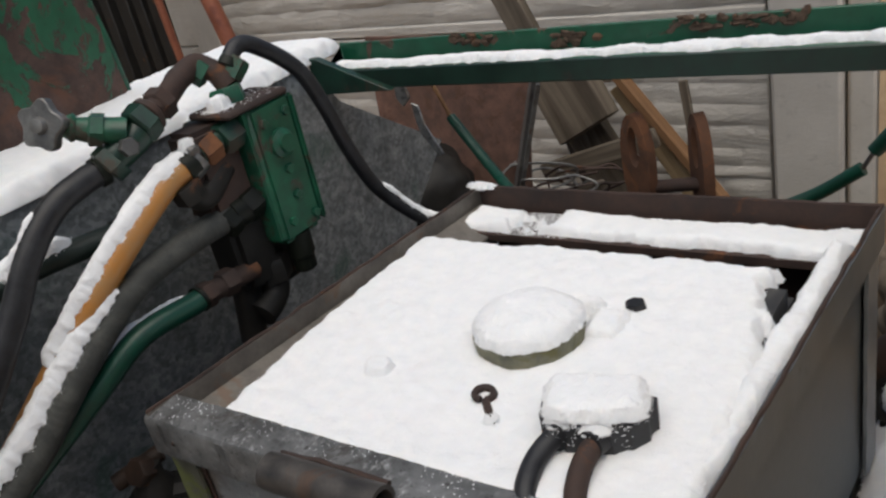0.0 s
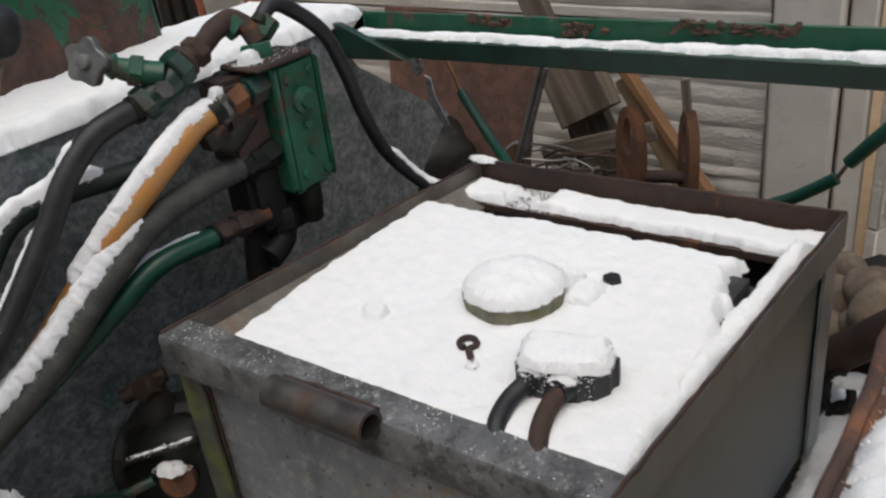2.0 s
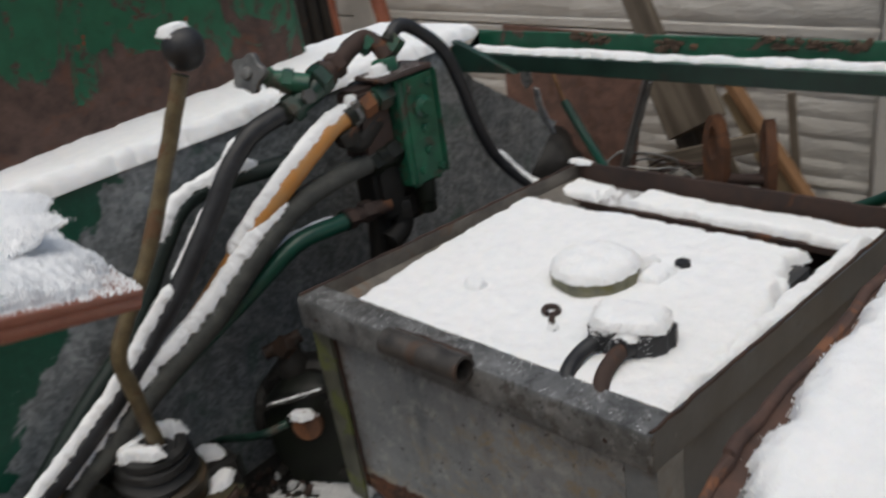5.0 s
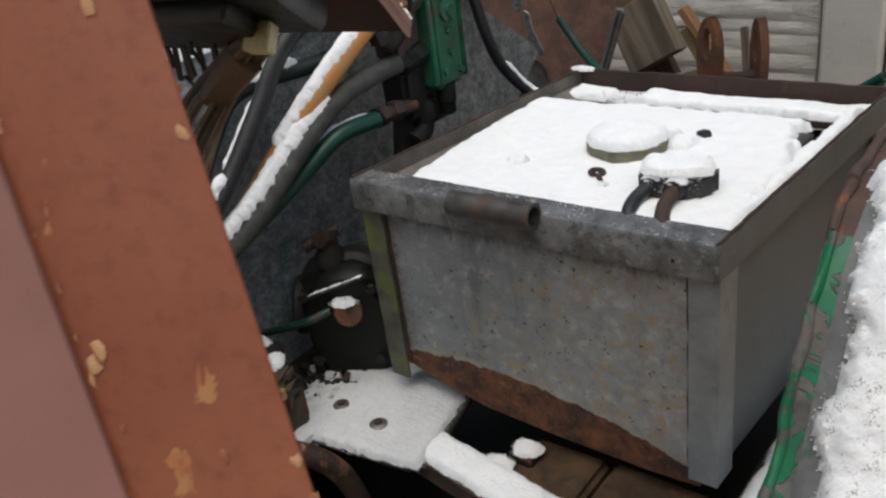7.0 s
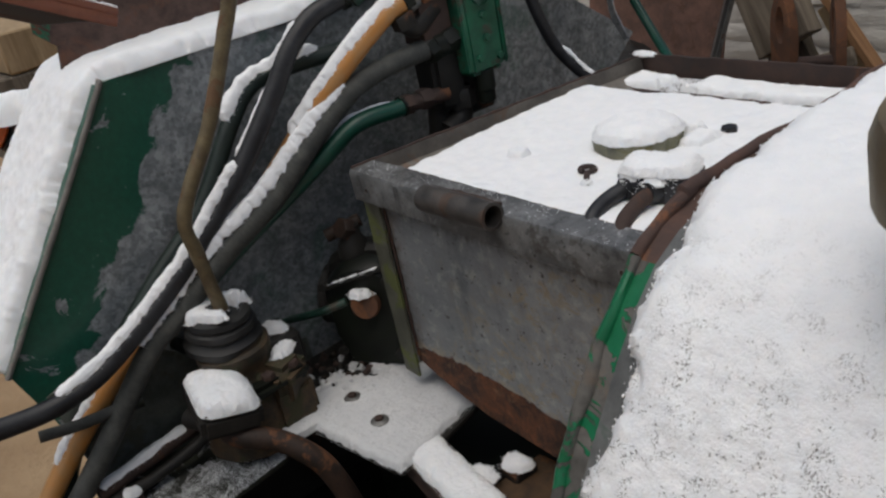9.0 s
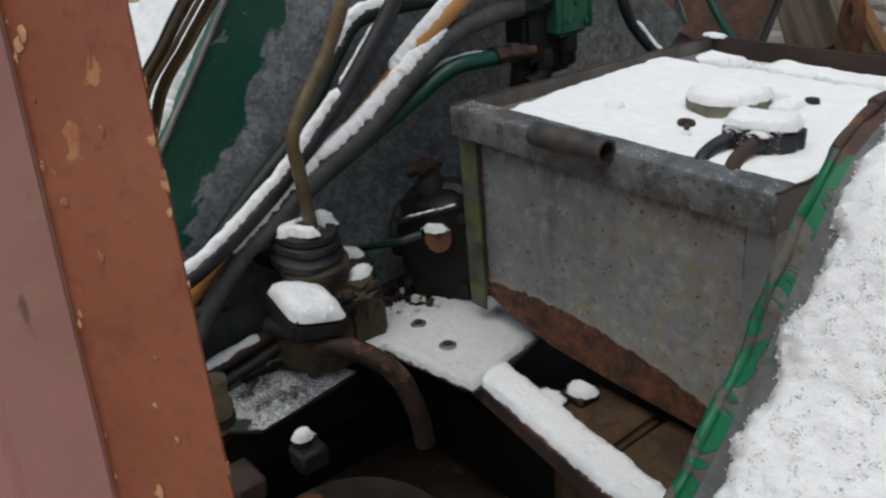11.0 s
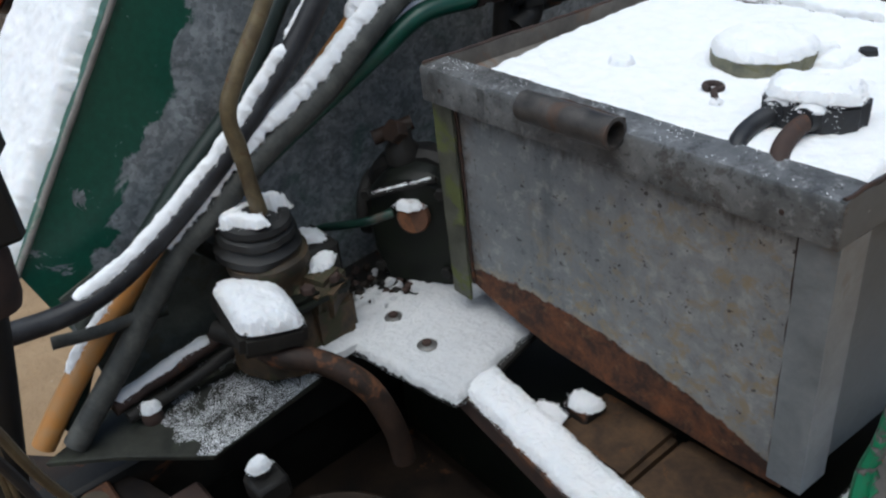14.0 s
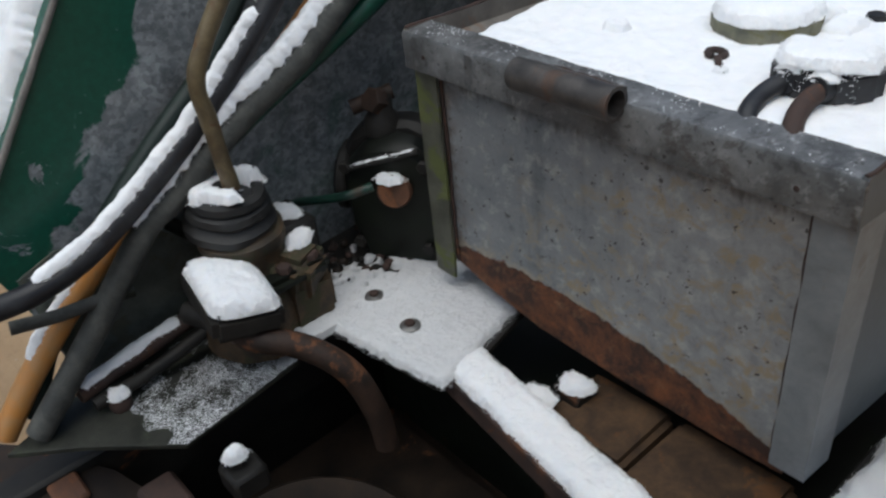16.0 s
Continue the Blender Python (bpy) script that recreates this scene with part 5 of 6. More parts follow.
P_GREEN = [(-0.1, 0.15, 1.125), (-0.1, 0.137, 1.124), (-0.11, 0.069, 1.122), (-0.13, 0.013, 1.087), (-0.15, -0.032, 1.055), (-0.18, -0.12, 1.0), (-0.2, -0.2, 0.95)]
P_CABLE = [(-0.112, 0.30, 1.352), (-0.112, 0.325, 1.371), (-0.112, 0.356, 1.361), (-0.10, 0.40, 1.318), (-0.10, 0.43, 1.255), (-0.098, 0.450, 1.19), (-0.09, 0.478, 1.12), (-0.06, 0.515, 1.06), (-0.03, 0.54, 1.035)]
P_BACK = [(-0.15, 0.13, 1.222), (-0.17, 0.074, 1.222), (-0.20, 0.024, 1.216), (-0.212, -0.034, 1.205), (-0.21, -0.084, 1.159), (-0.215, -0.16, 1.06), (-0.22, -0.26, 0.98), (-0.226, -0.36, 0.89), (-0.228, -0.45, 0.79), (-0.228, -0.50, 0.70)]
hose("orange_hose", P_ORANGE, 0.0155, ORANGE, "orange rubber hose dusted with snow")
hose("grey_hose", P_CORR, 0.0160, GREY_HOSE, "ribbed dark grey hose carrying snow", ribs=0.0003, rib_len=0.008)
hose("black_hose", P_BLACK, 0.0145, BLACK, "thick black hydraulic hose with snow on top")
hose("green_hose", P_GREEN, 0.0135, GREEN_HOSE, "dark green hose beneath the valve")
hose("cut_hose", [(-0.185, -0.345, 0.833), (-0.192, -0.39, 0.836), (-0.198, -0.435, 0.838), (-0.205, -0.485, 0.846)], 0.0085, GREY_HOSE, "thin grey hose with a frayed cut end")
hose("black_cable_hose", P_CABLE, 0.0105, BLACK, "thin black hose arching over the valve")
hose("old_green_hose", P_BACK, 0.0135, OLD_HOSE, "old black-green hose against the fender")
snow(snow_along(P_ORANGE[:5], 0.0158, 0.0075, 1.1, seed=1, gaps=0.25, tilt=0.30, arc=24), "snow on the orange hose", SNOW_GRAIN)
P_SNOW = [(-0.116, 0.078, 1.176), (-0.129, 0.028, 1.141), (-0.142, -0.022, 1.100), (-0.154, -0.080, 1.053), (-0.177, -0.172, 0.998), (-0.190, -0.265, 0.932), (-0.194, -0.315, 0.900)]
snow(snow_along(P_SNOW, 0.0190, 0.0085, 1.05, seed=2, gaps=0.25, tilt=0.15, arc=26), "snow lying across both hoses", SNOW_GRAIN)
snow(snow_along(P_ORANGE[7:10], 0.0158, 0.005, 0.8, seed=2.8, gaps=0.7, tilt=0.45), "snow on the lower orange hose", SNOW_GRAIN)
snow(snow_along([(-0.158, 0.050, 1.274), (-0.160, 0.012, 1.241), (-0.162, -0.006, 1.220)], 0.0145, 0.005, 0.6, 10, 3, 0.8, tilt=0.5), "snow on the black hose", SNOW_GRAIN)
snow(snow_along(P_BLACK[6:11], 0.0145, 0.0075, 0.9, 10, 4, 0.25, tilt=0.25), "snow on the black hose", SNOW_GRAIN)
snow(snow_along(P_BLACK[4:7], 0.0145, 0.004, 0.4, 10, 4.4, 0.5, tilt=0.9), "snow on the black hose", SNOW_GRAIN)
snow(snow_along(P_BACK[1:5], 0.0135, 0.010, 0.95, 10, 5), "snow on the old hose", SNOW_GRAIN)
snow(snow_along(P_GREEN[1:4], 0.0135, 0.005, 0.5, 10, 6, tilt=0.9), "snow behind the green hose", SNOW_GRAIN)
snow(snow_along(P_CABLE[6:9], 0.0105, 0.003, 0.7, 10, 7), "snow on the thin hose", SNOW_GRAIN)
snow(snow_heap((-0.093, 0.256, 1.317), 0.013, 0.016, 0.016, 0, 31, 0.002), "snow on the valve")
snow(snow_heap((-0.099, 0.200, 1.290), 0.010, 0.012, 0.012, 0, 33, 0.002), "snow on the hose clamp")
snow(grains(lambda rg: (rg.uniform(-0.12, -0.065), rg.uniform(0.24, 0.335), 1.3175), 160, 35), "grains of snow on the valve", SNOW_GRAIN)

# ---- gear lever ----
gear = thing("gear_lever", "bent khaki gear lever with a black ball knob and rubber boot", "lever", at=(-0.15, -0.2, 0.9))
rod = part("rod", tube([(-0.142, -0.205, 0.93), (-0.139, -0.208, 0.96), (-0.135, -0.213, 1.024), (-0.131, -0.217, 1.075), (-0.126, -0.196, 1.120), (-0.115, -0.147, 1.195), (-0.10, -0.094, 1.305), (-0.08, -0.055, 1.402)], 0.0103, 14, wobble=0.0012), KHAKI, gear)
part("knob", lathe([(0.008, -0.026), (0.016, -0.022), (0.0235, -0.010), (0.0255, 0.002), (0.023, 0.013), (0.015, 0.0215), (0.004, 0.025)], (-0.076, -0.044, 1.431), (0.05, 0.12, 1), 24), BLACK, rod, "black ball knob")
part("boot", worn(lathe([(0.046, -0.012), (0.056, -0.008), (0.0575, 0.004), (0.052, 0.009), (0.049, 0.014), (0.0535, 0.020), (0.051, 0.028), (0.046, 0.031), (0.0495, 0.037), (0.047, 0.044), (0.036, 0.046), (0.030, 0.040), (0.020, 0.042), (0.014, 0.054)], (-0.155, -0.212, 0.882), (0.1, 0.05, 1), 40), 0.0022, 26), BOOT, gear, "folded black rubber boot")
snow(snow_heap((-0.084, -0.047, 1.449), 0.019, 0.018, 0.014, 0, 41), "snow on the lever knob")
snow(snow_sheet((-0.212, -0.269, 0.9235), (1, 0.05, 0.05), (-0.05, 1, 0.03), 0.115, 0.115, 0.010, 0.0024, 0.0, 0.012, seed=43, lump=0.6, mask=lambda a, b, q: min(0.047 - math.hypot(a - 0.057, b - 0.057), math.hypot(a - 0.070, b - 0.060) - 0.014, 0.072 - b - 0.4 * (a - 0.05)) + 0.015 * soft_noise(q, 40) + 0.006 * soft_noise(q, 130) - 0.002), "patch of snow on the rubber boot")
snow(snow_heap((-0.160, -0.180, 0.9195), 0.014, 0.024, 0.030, -0.5, 44, 0.0018), "hump of snow behind the lever on the boot")

housing = thing("gear_housing", "greasy brown cast-iron gearshift housing", "gearbox housing", at=(-0.12, -0.2, 0.7))
part("tower", worn(lathe([(0.078, -0.17), (0.074, -0.10), (0.070, -0.085), (0.060, -0.070), (0.054, -0.05), (0.052, -0.03), (0.056, -0.024), (0.056, -0.010), (0.048, -0.006), (0.046, 0.002)], (-0.146, -0.207, 0.88), (0.05, 0.0, 1), 36), 0.0022, 30), TOWER_BROWN, housing, "tan-brown greasy casting")
fl = part("flange", worn(box((-0.20, -0.27, 0.80), (-0.068, -0.13, 0.823), 0.008, None, 2), 0.0025, 20), OILY_GREEN, housing)
part("block", worn(box((-0.15, -0.200, 0.728), (-0.072, -0.128, 0.80), 0.010, None, 3), 0.003, 22), TOWER_BROWN, housing, "brown greasy block")
part("shoulder", worn(box((-0.045, -0.035, -0.05), (0.045, 0.035, 0.020), 0.014, Matrix.Translation((-0.112, -0.168, 0.818)) @ Matrix.Rotation(radians(25), 4, "Z") @ Matrix.Rotation(radians(8), 4, "Y"), 3), 0.0025, 30), TOWER_BROWN, housing)
part("web", worn(prism([(-0.13, 0.86), (-0.105, 0.845), (-0.075, 0.80), (-0.13, 0.80)], 1, -0.205, -0.190, 0.003), 0.0015, 40), TOWER_BROWN, housing)
for x, y in ((-0.085, -0.15), (-0.085, -0.19), (-0.085, -0.245), (-0.12, -0.262)):
    part("bolt", worn(hexbolt((x, y, 0.822), (0, 0, 1), 0.010, 0.010), 0.0008), RUST_DARK, fl)
part("side_arm", tube([(-0.24, -0.26, 0.865), (-0.205, -0.252, 0.862), (-0.17, -0.24, 0.855)], 0.010, 10, wobble=0.001), OILY_GREEN, housing)
snow(snow_heap((-0.112, -0.148, 0.838), 0.014, 0.024, 0.008, 0.5, 47, 0.0018), "snow on the housing")
snow(snow_heap((-0.176, -0.128, 0.843), 0.024, 0.016, 0.007, 0.2, 48, 0.0018), "snow behind the boot")
solo("ledge_bracket", worn(box((-0.21, -0.155, 0.78), (-0.14, -0.10, 0.842), 0.006), 0.002), OILY, "dark oily ledge behind the boot", "bracket")

pedal = thing("pedal", "square dark pedal on a bent rusty arm", "pedal", at=(-0.07, -0.27, 0.8))
m = Matrix.Translation((-0.088, -0.263, 0.832)) @ Matrix.Rotation(radians(-11), 4, "Z") @ Matrix.Rotation(radians(-4), 4, "Y") @ Matrix.Rotation(radians(-11), 4, "X")
part("pad", box((-0.076, -0.043, -0.026), (0.076, 0.043, 0.008), 0.008, m, 2), OILY, pedal)
part("arm", tube([(-0.075, -0.28, 0.80), (-0.03, -0.275, 0.798), (0.01, -0.235, 0.785), (0.05, -0.203, 0.748), (0.066, -0.185, 0.68), (0.07, -0.18, 0.62)], 0.0158, 14), ARM_BROWN, pedal, "bent rusty tube")
part("pivot", tube([(-0.15, -0.30, 0.79), (-0.04, -0.26, 0.79)], 0.016, 12), OILY, pedal)
snow(snow_sheet(m @ Vector((-0.075, -0.042, 0.007)), m.to_3x3() @ Vector((1, 0, 0)), m.to_3x3() @ Vector((0, 1, 0)), 0.150, 0.084, 0.024, 0.0025, 0.0, 0.028, seed=51, lump=0.25, mask=lambda a, b, q: (1 - ((abs(a - 0.075) / 0.076) ** 4 + (abs(b - 0.042) / 0.043) ** 4) ** 0.25) * 0.042 + 0.003 * soft_noise(q, 70)), "thick cushion of snow on the pedal")

# ---- pump beside the box ----
pump = thing("gear_pump", "dark oily hydraulic pump with a rusty plug", "pump", at=(-0.09, 0.04, 0.76))
pb = part("body", worn(prism([(-0.145, 0.735), (-0.165, 0.80), (-0.168, 0.86), (-0.150, 0.905), (-0.118, 0.925), (-0.075, 0.932), (-0.040, 0.915), (-0.022, 0.880), (-0.020, 0.80), (-0.032, 0.735)], 1, -0.035, 0.06, 0.012), 0.0025, 26), OILY_GREEN, pump)
part("cover", worn(prism([(-0.16, 0.77), (-0.178, 0.81), (-0.184, 0.865), (-0.165, 0.917), (-0.125, 0.939), (-0.070, 0.945), (-0.030, 0.925), (-0.010, 0.885), (-0.012, 0.77)], 1, 0.0, 0.045, 0.009), 0.002, 26), OILY, pump)
part("side_flange", lathe([(0.045, 0), (0.05, 0.006), (0.05, 0.016), (0.04, 0.022)], (-0.17, 0.02, 0.845), (-1, -0.15, 0.1), 20), OILY, pump)
for x, z in ((-0.155, 0.89), (-0.04, 0.90), (-0.045, 0.77), (-0.15, 0.77)):
    part("bolt", hexbolt((x, -0.035, z), (0, -1, 0), 0.009, 0.008), OILY, pb)
part("neck", lathe([(0.026, 0), (0.024, 0.02), (0.017, 0.03), (0.017, 0.05)], (-0.112, 0.01, 0.925), (0, 0, 1), 16), OILY, pump)
part("nut", join(hexbolt((-0.112, 0.008, 0.968), (-0.2, -0.5, 0.3), 0.018, 0.018), tube([(-0.15, 0.0, 0.960), (-0.10, 0.03, 0.975)], 0.011, 10)), ARM_BROWN, pump, "rusty union nut")
part("plug", lathe([(0.024, 0), (0.024, 0.014), (0.021, 0.018)], (-0.085, -0.034, 0.862), (0.25, -1, 0.15), 20), RUST, pump, "rusty round plug")
part("rib", tube([(-0.150, -0.038, 0.888), (-0.10, -0.039, 0.905), (-0.045, -0.036, 0.922)], 0.0042, 8), OILY, pump)
turn_pump = Matrix.Translation((-0.090, 0.0, 0.856)) @ Matrix.Rotation(radians(30), 4, "Z") @ Matrix.Translation((0.085, 0.034, -0.862))
for child in pump.children_recursive:
    child.data.transform(turn_pump)
snow(moved(snow_heap((-0.087, -0.044, 0.880), 0.020, 0.012, 0.012, 0, 53, 0.002), turn_pump), "snow on the pump plug")
snow(snow_heap((-0.04, 0.07, 0.94), 0.03, 0.025, 0.02, 0, 54), "snow behind the pump")
snow(moved(snow_along([(-0.145, -0.038, 0.889), (-0.10, -0.039, 0.905), (-0.05, -0.036, 0.921)], 0.004, 0.0008, 0.6, seed=55, gaps=0.9), turn_pump), "snow on the pump rib", SNOW_GRAIN)
solo("green_rod", tube([(-0.248, -0.09, 0.805), (-0.215, -0.08, 0.822), (-0.165, -0.075, 0.843), (-0.12, -0.06, 0.86), (-0.10, -0.03, 0.868)], 0.0065, 10), GREEN_DARK, "thin dark green rod behind the boot", "rod")

# ---- chassis ----
chassis = thing("tractor_chassis", "dark oily tractor chassis with rusty castings", "chassis", at=(0.2, -0.1, 0.3))
part("mount_plate", prism([(-0.22, -0.21), (-0.055, -0.21), (-0.045, -0.162), (0.128, -0.138), (0.14, -0.085), (0.112, 0.035), (0.09, 0.12), (-0.24, 0.12)], 2, 0.722, 0.73, 0.001), OILY, chassis, "flat steel mounting plate")
part("cross_bar", worn(prism([(0.108, -0.112), (0.118, -0.048), (0.60, -0.115), (0.60, -0.185)][::-1], 2, 0.695, 0.727, 0.003), 0.0015), RUST_DARK, chassis, "rusty flat cross bar")
part("gear_case", box((-0.19, -0.75, 0.20), (0.62, -0.02, 0.44), 0.03, None, 3), GEAR_BROWN, chassis, "brown greasy gear case")
part("case_lid", lathe([(0.16, -0.1), (0.16, 0.02), (0.145, 0.035), (0.12, 0.03), (0.03, 0.04)], (0.10, -0.33, 0.50), (0.1, 0.1, 1), 28), GEAR_BROWN, chassis)
part("rear_case", box((-0.2, -0.02, 0.30), (0.6, 0.7, 0.60), 0.03, None, 3), OILY_GREEN, chassis)
part("case_rib", worn(box((0.235, -0.075, 0.55), (0.352, 0.03, 0.712), 0.008, None, 2), 0.003, 22), RIB_BROWN, chassis)
part("case_rib", worn(box((0.360, -0.095, 0.55), (0.5, 0.03, 0.716), 0.008, None, 2), 0.003, 22), RIB_BROWN, chassis)
# pan and skirt added to keep lit ground out of the dark gaps
part("gap_pan", box((-0.26, -0.95, 0.16), (0.70, 0.8, 0.19), 0.004), OILY, chassis)
part("gap_skirt", box((-0.256, -0.50, 0.17), (-0.246, 0.6, 0.62), 0.003), OILY, chassis)
part("side_rail", box((-0.25, -0.8, 0.5), (-0.2, 0.8, 0.62), 0.006), OILY, chassis)
part("side_rail", box((0.58, -0.5, 0.5), (0.67, 0.8, 0.70), 0.006), OILY, chassis)
part("foot_plate", prism([(-0.245, -0.43), (-0.245, -0.26), (-0.075, -0.205), (-0.05, -0.385), (-0.14, -0.475), (-0.20, -0.55)], 2, 0.682, 0.69, 0.001), DUSTED, chassis, "steel foot plate with thin snow")
part("linkage_rod", tube([(-0.195, -0.450, 0.722), (-0.207, -0.36, 0.726), (-0.205, -0.27, 0.742)], 0.0125, 14, 12, wobble=0.0015), RUST_DARK, chassis)
part("ball_joint", worn(lathe([(0.006, -0.022), (0.012, -0.016), (0.0145, -0.006), (0.0145, 0.004), (0.009, 0.012)], (-0.172, -0.412, 0.700), (0, 0, 1), 18), 0.001), RUST_DARK, chassis)
part("linkage_rod", tube([(-0.178, -0.44, 0.708), (-0.178, -0.36, 0.712), (-0.172, -0.27, 0.735)], 0.009, 12, 12, wobble=0.0015), OILY, chassis)
part("bolt", worn(hexbolt((0.022, -0.354, 0.69), (0, 0, 1), 0.012, 0.014), 0.001), OILY, chassis)
part("clamp_block", box((0.005, -0.375, 0.655), (0.05, -0.33, 0.69), 0.005), OILY, chassis)
part("floor_panel", prism([(-1.0, -0.80), (-0.60, -0.69), (-0.40, -0.60), (-0.30, -0.515), (-0.17, -0.45), (-0.05, -0.42), (0.02, -0.45), (0.02, -0.95), (-1.0, -0.95)], 2, 0.595, 0.602, 0.001), GEAR_BROWN, chassis, "dark oily floor panel")
part("floor_block", box((-0.10, -0.45, 0.585), (-0.03, -0.40, 0.625), 0.006), RUST_DARK, chassis)
part("floor_block", box((-0.24, -0.53, 0.60), (-0.15, -0.49, 0.612), 0.004), RUST, chassis)
for x, y in ((-0.056, -0.084), (0.029, -0.091)):
    w = part("washer", lathe([(0.014, 0), (0.014, 0.004), (0.011, 0.006)], (x, y, 0.7345), (0, 0, 1), 18), BARE, chassis)
    part("bolt_head", hexbolt((x, y, 0.7385), (0, 0, 1), 0.007, 0.006), RUST_DARK, w)
part("small_block", box((0.225, -0.04, 0.70), (0.265, 0.0, 0.728), 0.004), OILY, chassis)


rgd = random.Random(21)
for i in range(44):
    c = Vector((-0.155 + rgd.uniform(-0.055, 0.055), -0.030 + rgd.uniform(-0.060, 0.060), 0.734))
    bm = bmesh.new()
    bmesh.ops.create_icosphere(bm, subdivisions=2, radius=rgd.uniform(0.003, 0.009))
    for v in bm.verts:
        v.co = v.co * (1 + 0.5 * soft_noise(v.co + c * 9, 90)) + c
        v.co.z = max(v.co.z, 0.7315)
    part("debris", bm, (RUST_DARK, GEAR_BROWN, OILY)[i % 3], chassis)


def plate_mask(a, b, q):
    x, y = q.x - 61, q.y - 61 * 1.7
    right = 0.128 - 0.23 * (y + 0.085) - x
    front = y + 0.136 - 0.15 * (x - 0.124) if x > -0.045 else y + 0.208
    left = 0.45 * (x + 0.135 - 0.35 * max(y + 0.07, 0.0)) + 0.03 * soft_noise(q, 30) + 0.04 * soft_noise(q, 80) if y > -0.15 else 1.0
    return min(right, front, left) + 0.005 * soft_noise(q, 40) + 0.0015 * soft_noise(q, 120)


snow(snow_sheet((-0.235, -0.215, 0.73), (1, 0, 0), (0, 1, 0), 0.39, 0.30, 0.008, 0.0025, 0.008, 0.012, seed=61, lump=0.5, mask=plate_mask, clumps=0.0013, dust=0.007), "snow on the mounting plate", SNOW_THIN)
snow(snow_sheet((0.110, -0.111, 0.7265), (0.99, -0.142, 0), (0.142, 0.99, 0), 0.50, 0.062, 0.0140, 0.0026, 0.006, 0.017, seed=63, lump=0.5, clumps=0.0014, mask=lambda a, b, q: 0.02 + 0.008 * soft_noise(q, 50) + 0.004 * soft_noise(q, 140), dust=0.008), "ridge of snow along the cross bar")
snow(snow_heap((0.225, -0.062, 0.727), 0.020, 0.014, 0.005, 0.2, 64, 0.002), "thin snow on the cross bar's edge")
snow(snow_heap((0.245, -0.022, 0.728), 0.023, 0.016, 0.010, 0.3, 65), "snow on a small block")
snow(snow_heap((0.022, -0.354, 0.703), 0.0135, 0.0135, 0.012, 0, 66, 0.002), "snow on a bolt")
snow(snow_along([(-0.195, -0.448, 0.722), (-0.207, -0.36, 0.726), (-0.206, -0.295, 0.737)], 0.0125, 0.004, 0.85, 10, 68, 0.4), "snow on a linkage rod", SNOW_GRAIN)
snow(snow_heap((-0.172, -0.412, 0.711), 0.012, 0.012, 0.008, 0, 69, 0.002), "snow on a ball joint")


def foot_spot(rg):
    x, y = rg.uniform(-0.235, -0.045), rg.uniform(-0.455, -0.20)
    inside = min(-0.050 - x - 0.16 * (y + 0.36), -0.200 + 0.32 * (x + 0.08) - y, y + 0.385 - 1.0 * (x + 0.05) if x > -0.14 else 1.0)
    k = 0.5 + 5.0 * (x + 0.135) + 0.8 * soft_noise((x, y, 0.69), 34) + 0.5 * soft_noise((x, y, 0.69), 100)
    if inside < 0.002 or rg.random() > k or y < -0.40 + 0.6 * soft_noise((x, y, 4), 30) * 0.05:
        return None
    return x, y, 0.6903


snow(grains(foot_spot, 42000, 72, (0.0003, 0.0008)), "thin snow dusted over the foot plate", SNOW_GRAIN)

# ---- lamp on the fender ----
lamp = thing("marker_lamp", "orange marker lamp capped with snow at the fender's edge", "lamp", at=(-0.6, -0.32, 1.16))
base = part("base", lathe([(0.034, -0.018), (0.036, 0.0), (0.026, 0.004)], (-0.62, -0.305, 1.178), (-0.1, -0.8, 0.6), 18), BLACK_PLASTIC, lamp)
part("lens", lathe([(0.028, 0), (0.037, 0.006), (0.0365, 0.018), (0.0375, 0.020), (0.0365, 0.032), (0.037, 0.034), (0.035, 0.048), (0.024, 0.060), (0.010, 0.063)], (-0.62, -0.305, 1.178), (-0.1, -0.8, 0.6), 18), AMBER, base, "ribbed orange lens")
part("stalk", tube([(-0.515, -0.29, 1.19), (-0.57, -0.295, 1.185), (-0.61, -0.302, 1.18)], 0.009, 10), BLACK_PLASTIC, lamp)
snow(snow_heap((-0.585, -0.305, 1.212), 0.075, 0.042, 0.036, 0.2, 25), "cap of snow on the marker lamp")
snow(snow_heap((-0.545, -0.272, 1.205), 0.075, 0.060, 0.050, 0.2, 26), "snow between the marker lamp and the fender")

# ---- behind the tractor ----
hitch = thing("hitch_bracket", "rusty double-lug hitch bracket", "bracket", at=(0.29, 0.61, 1.05))


def lug(x, lean):
    bm = bmesh.new()
    n = 20
    outer = [Vector((0, 0.61 + 0.027 * math.cos(2 * math.pi * i / n), 1.118 + (0.062 if math.sin(2 * math.pi * i / n) > 0 else 0.095) * math.sin(2 * math.pi * i / n))) for i in range(n)]
    inner = [Vector((0, 0.61 + 0.011 * math.cos(2 * math.pi * i / n), 1.135 + 0.028 * math.sin(2 * math.pi * i / n))) for i in range(n)]
    rings = []
    for dx in (-0.007, 0.007):
        rings.append(([bm.verts.new(p + Vector((x + dx, 0, 0))) for p in outer], [bm.verts.new(p + Vector((x + dx, 0, 0))) for p in inner]))
    for o, i in rings:
        for k in range(n):
            bm.faces.new((o[k], o[(k + 1) % n], i[(k + 1) % n], i[k]))
    for s in (0, 1):
        a, b = rings[0][s], rings[1][s]
        for k in range(n):
            bm.faces.new((a[k], a[(k + 1) % n], b[(k + 1) % n], b[k]))
    bmesh.ops.transform(bm, matrix=Matrix.Translation((x, 0.61, 1.05)) @ Matrix.Rotation(lean, 4, "Z") @ Matrix.Translation((-x, -0.61, -1.05)), verts=bm.verts)
    return bm


part("lug", lug(0.252, radians(62)), RUST, hitch)
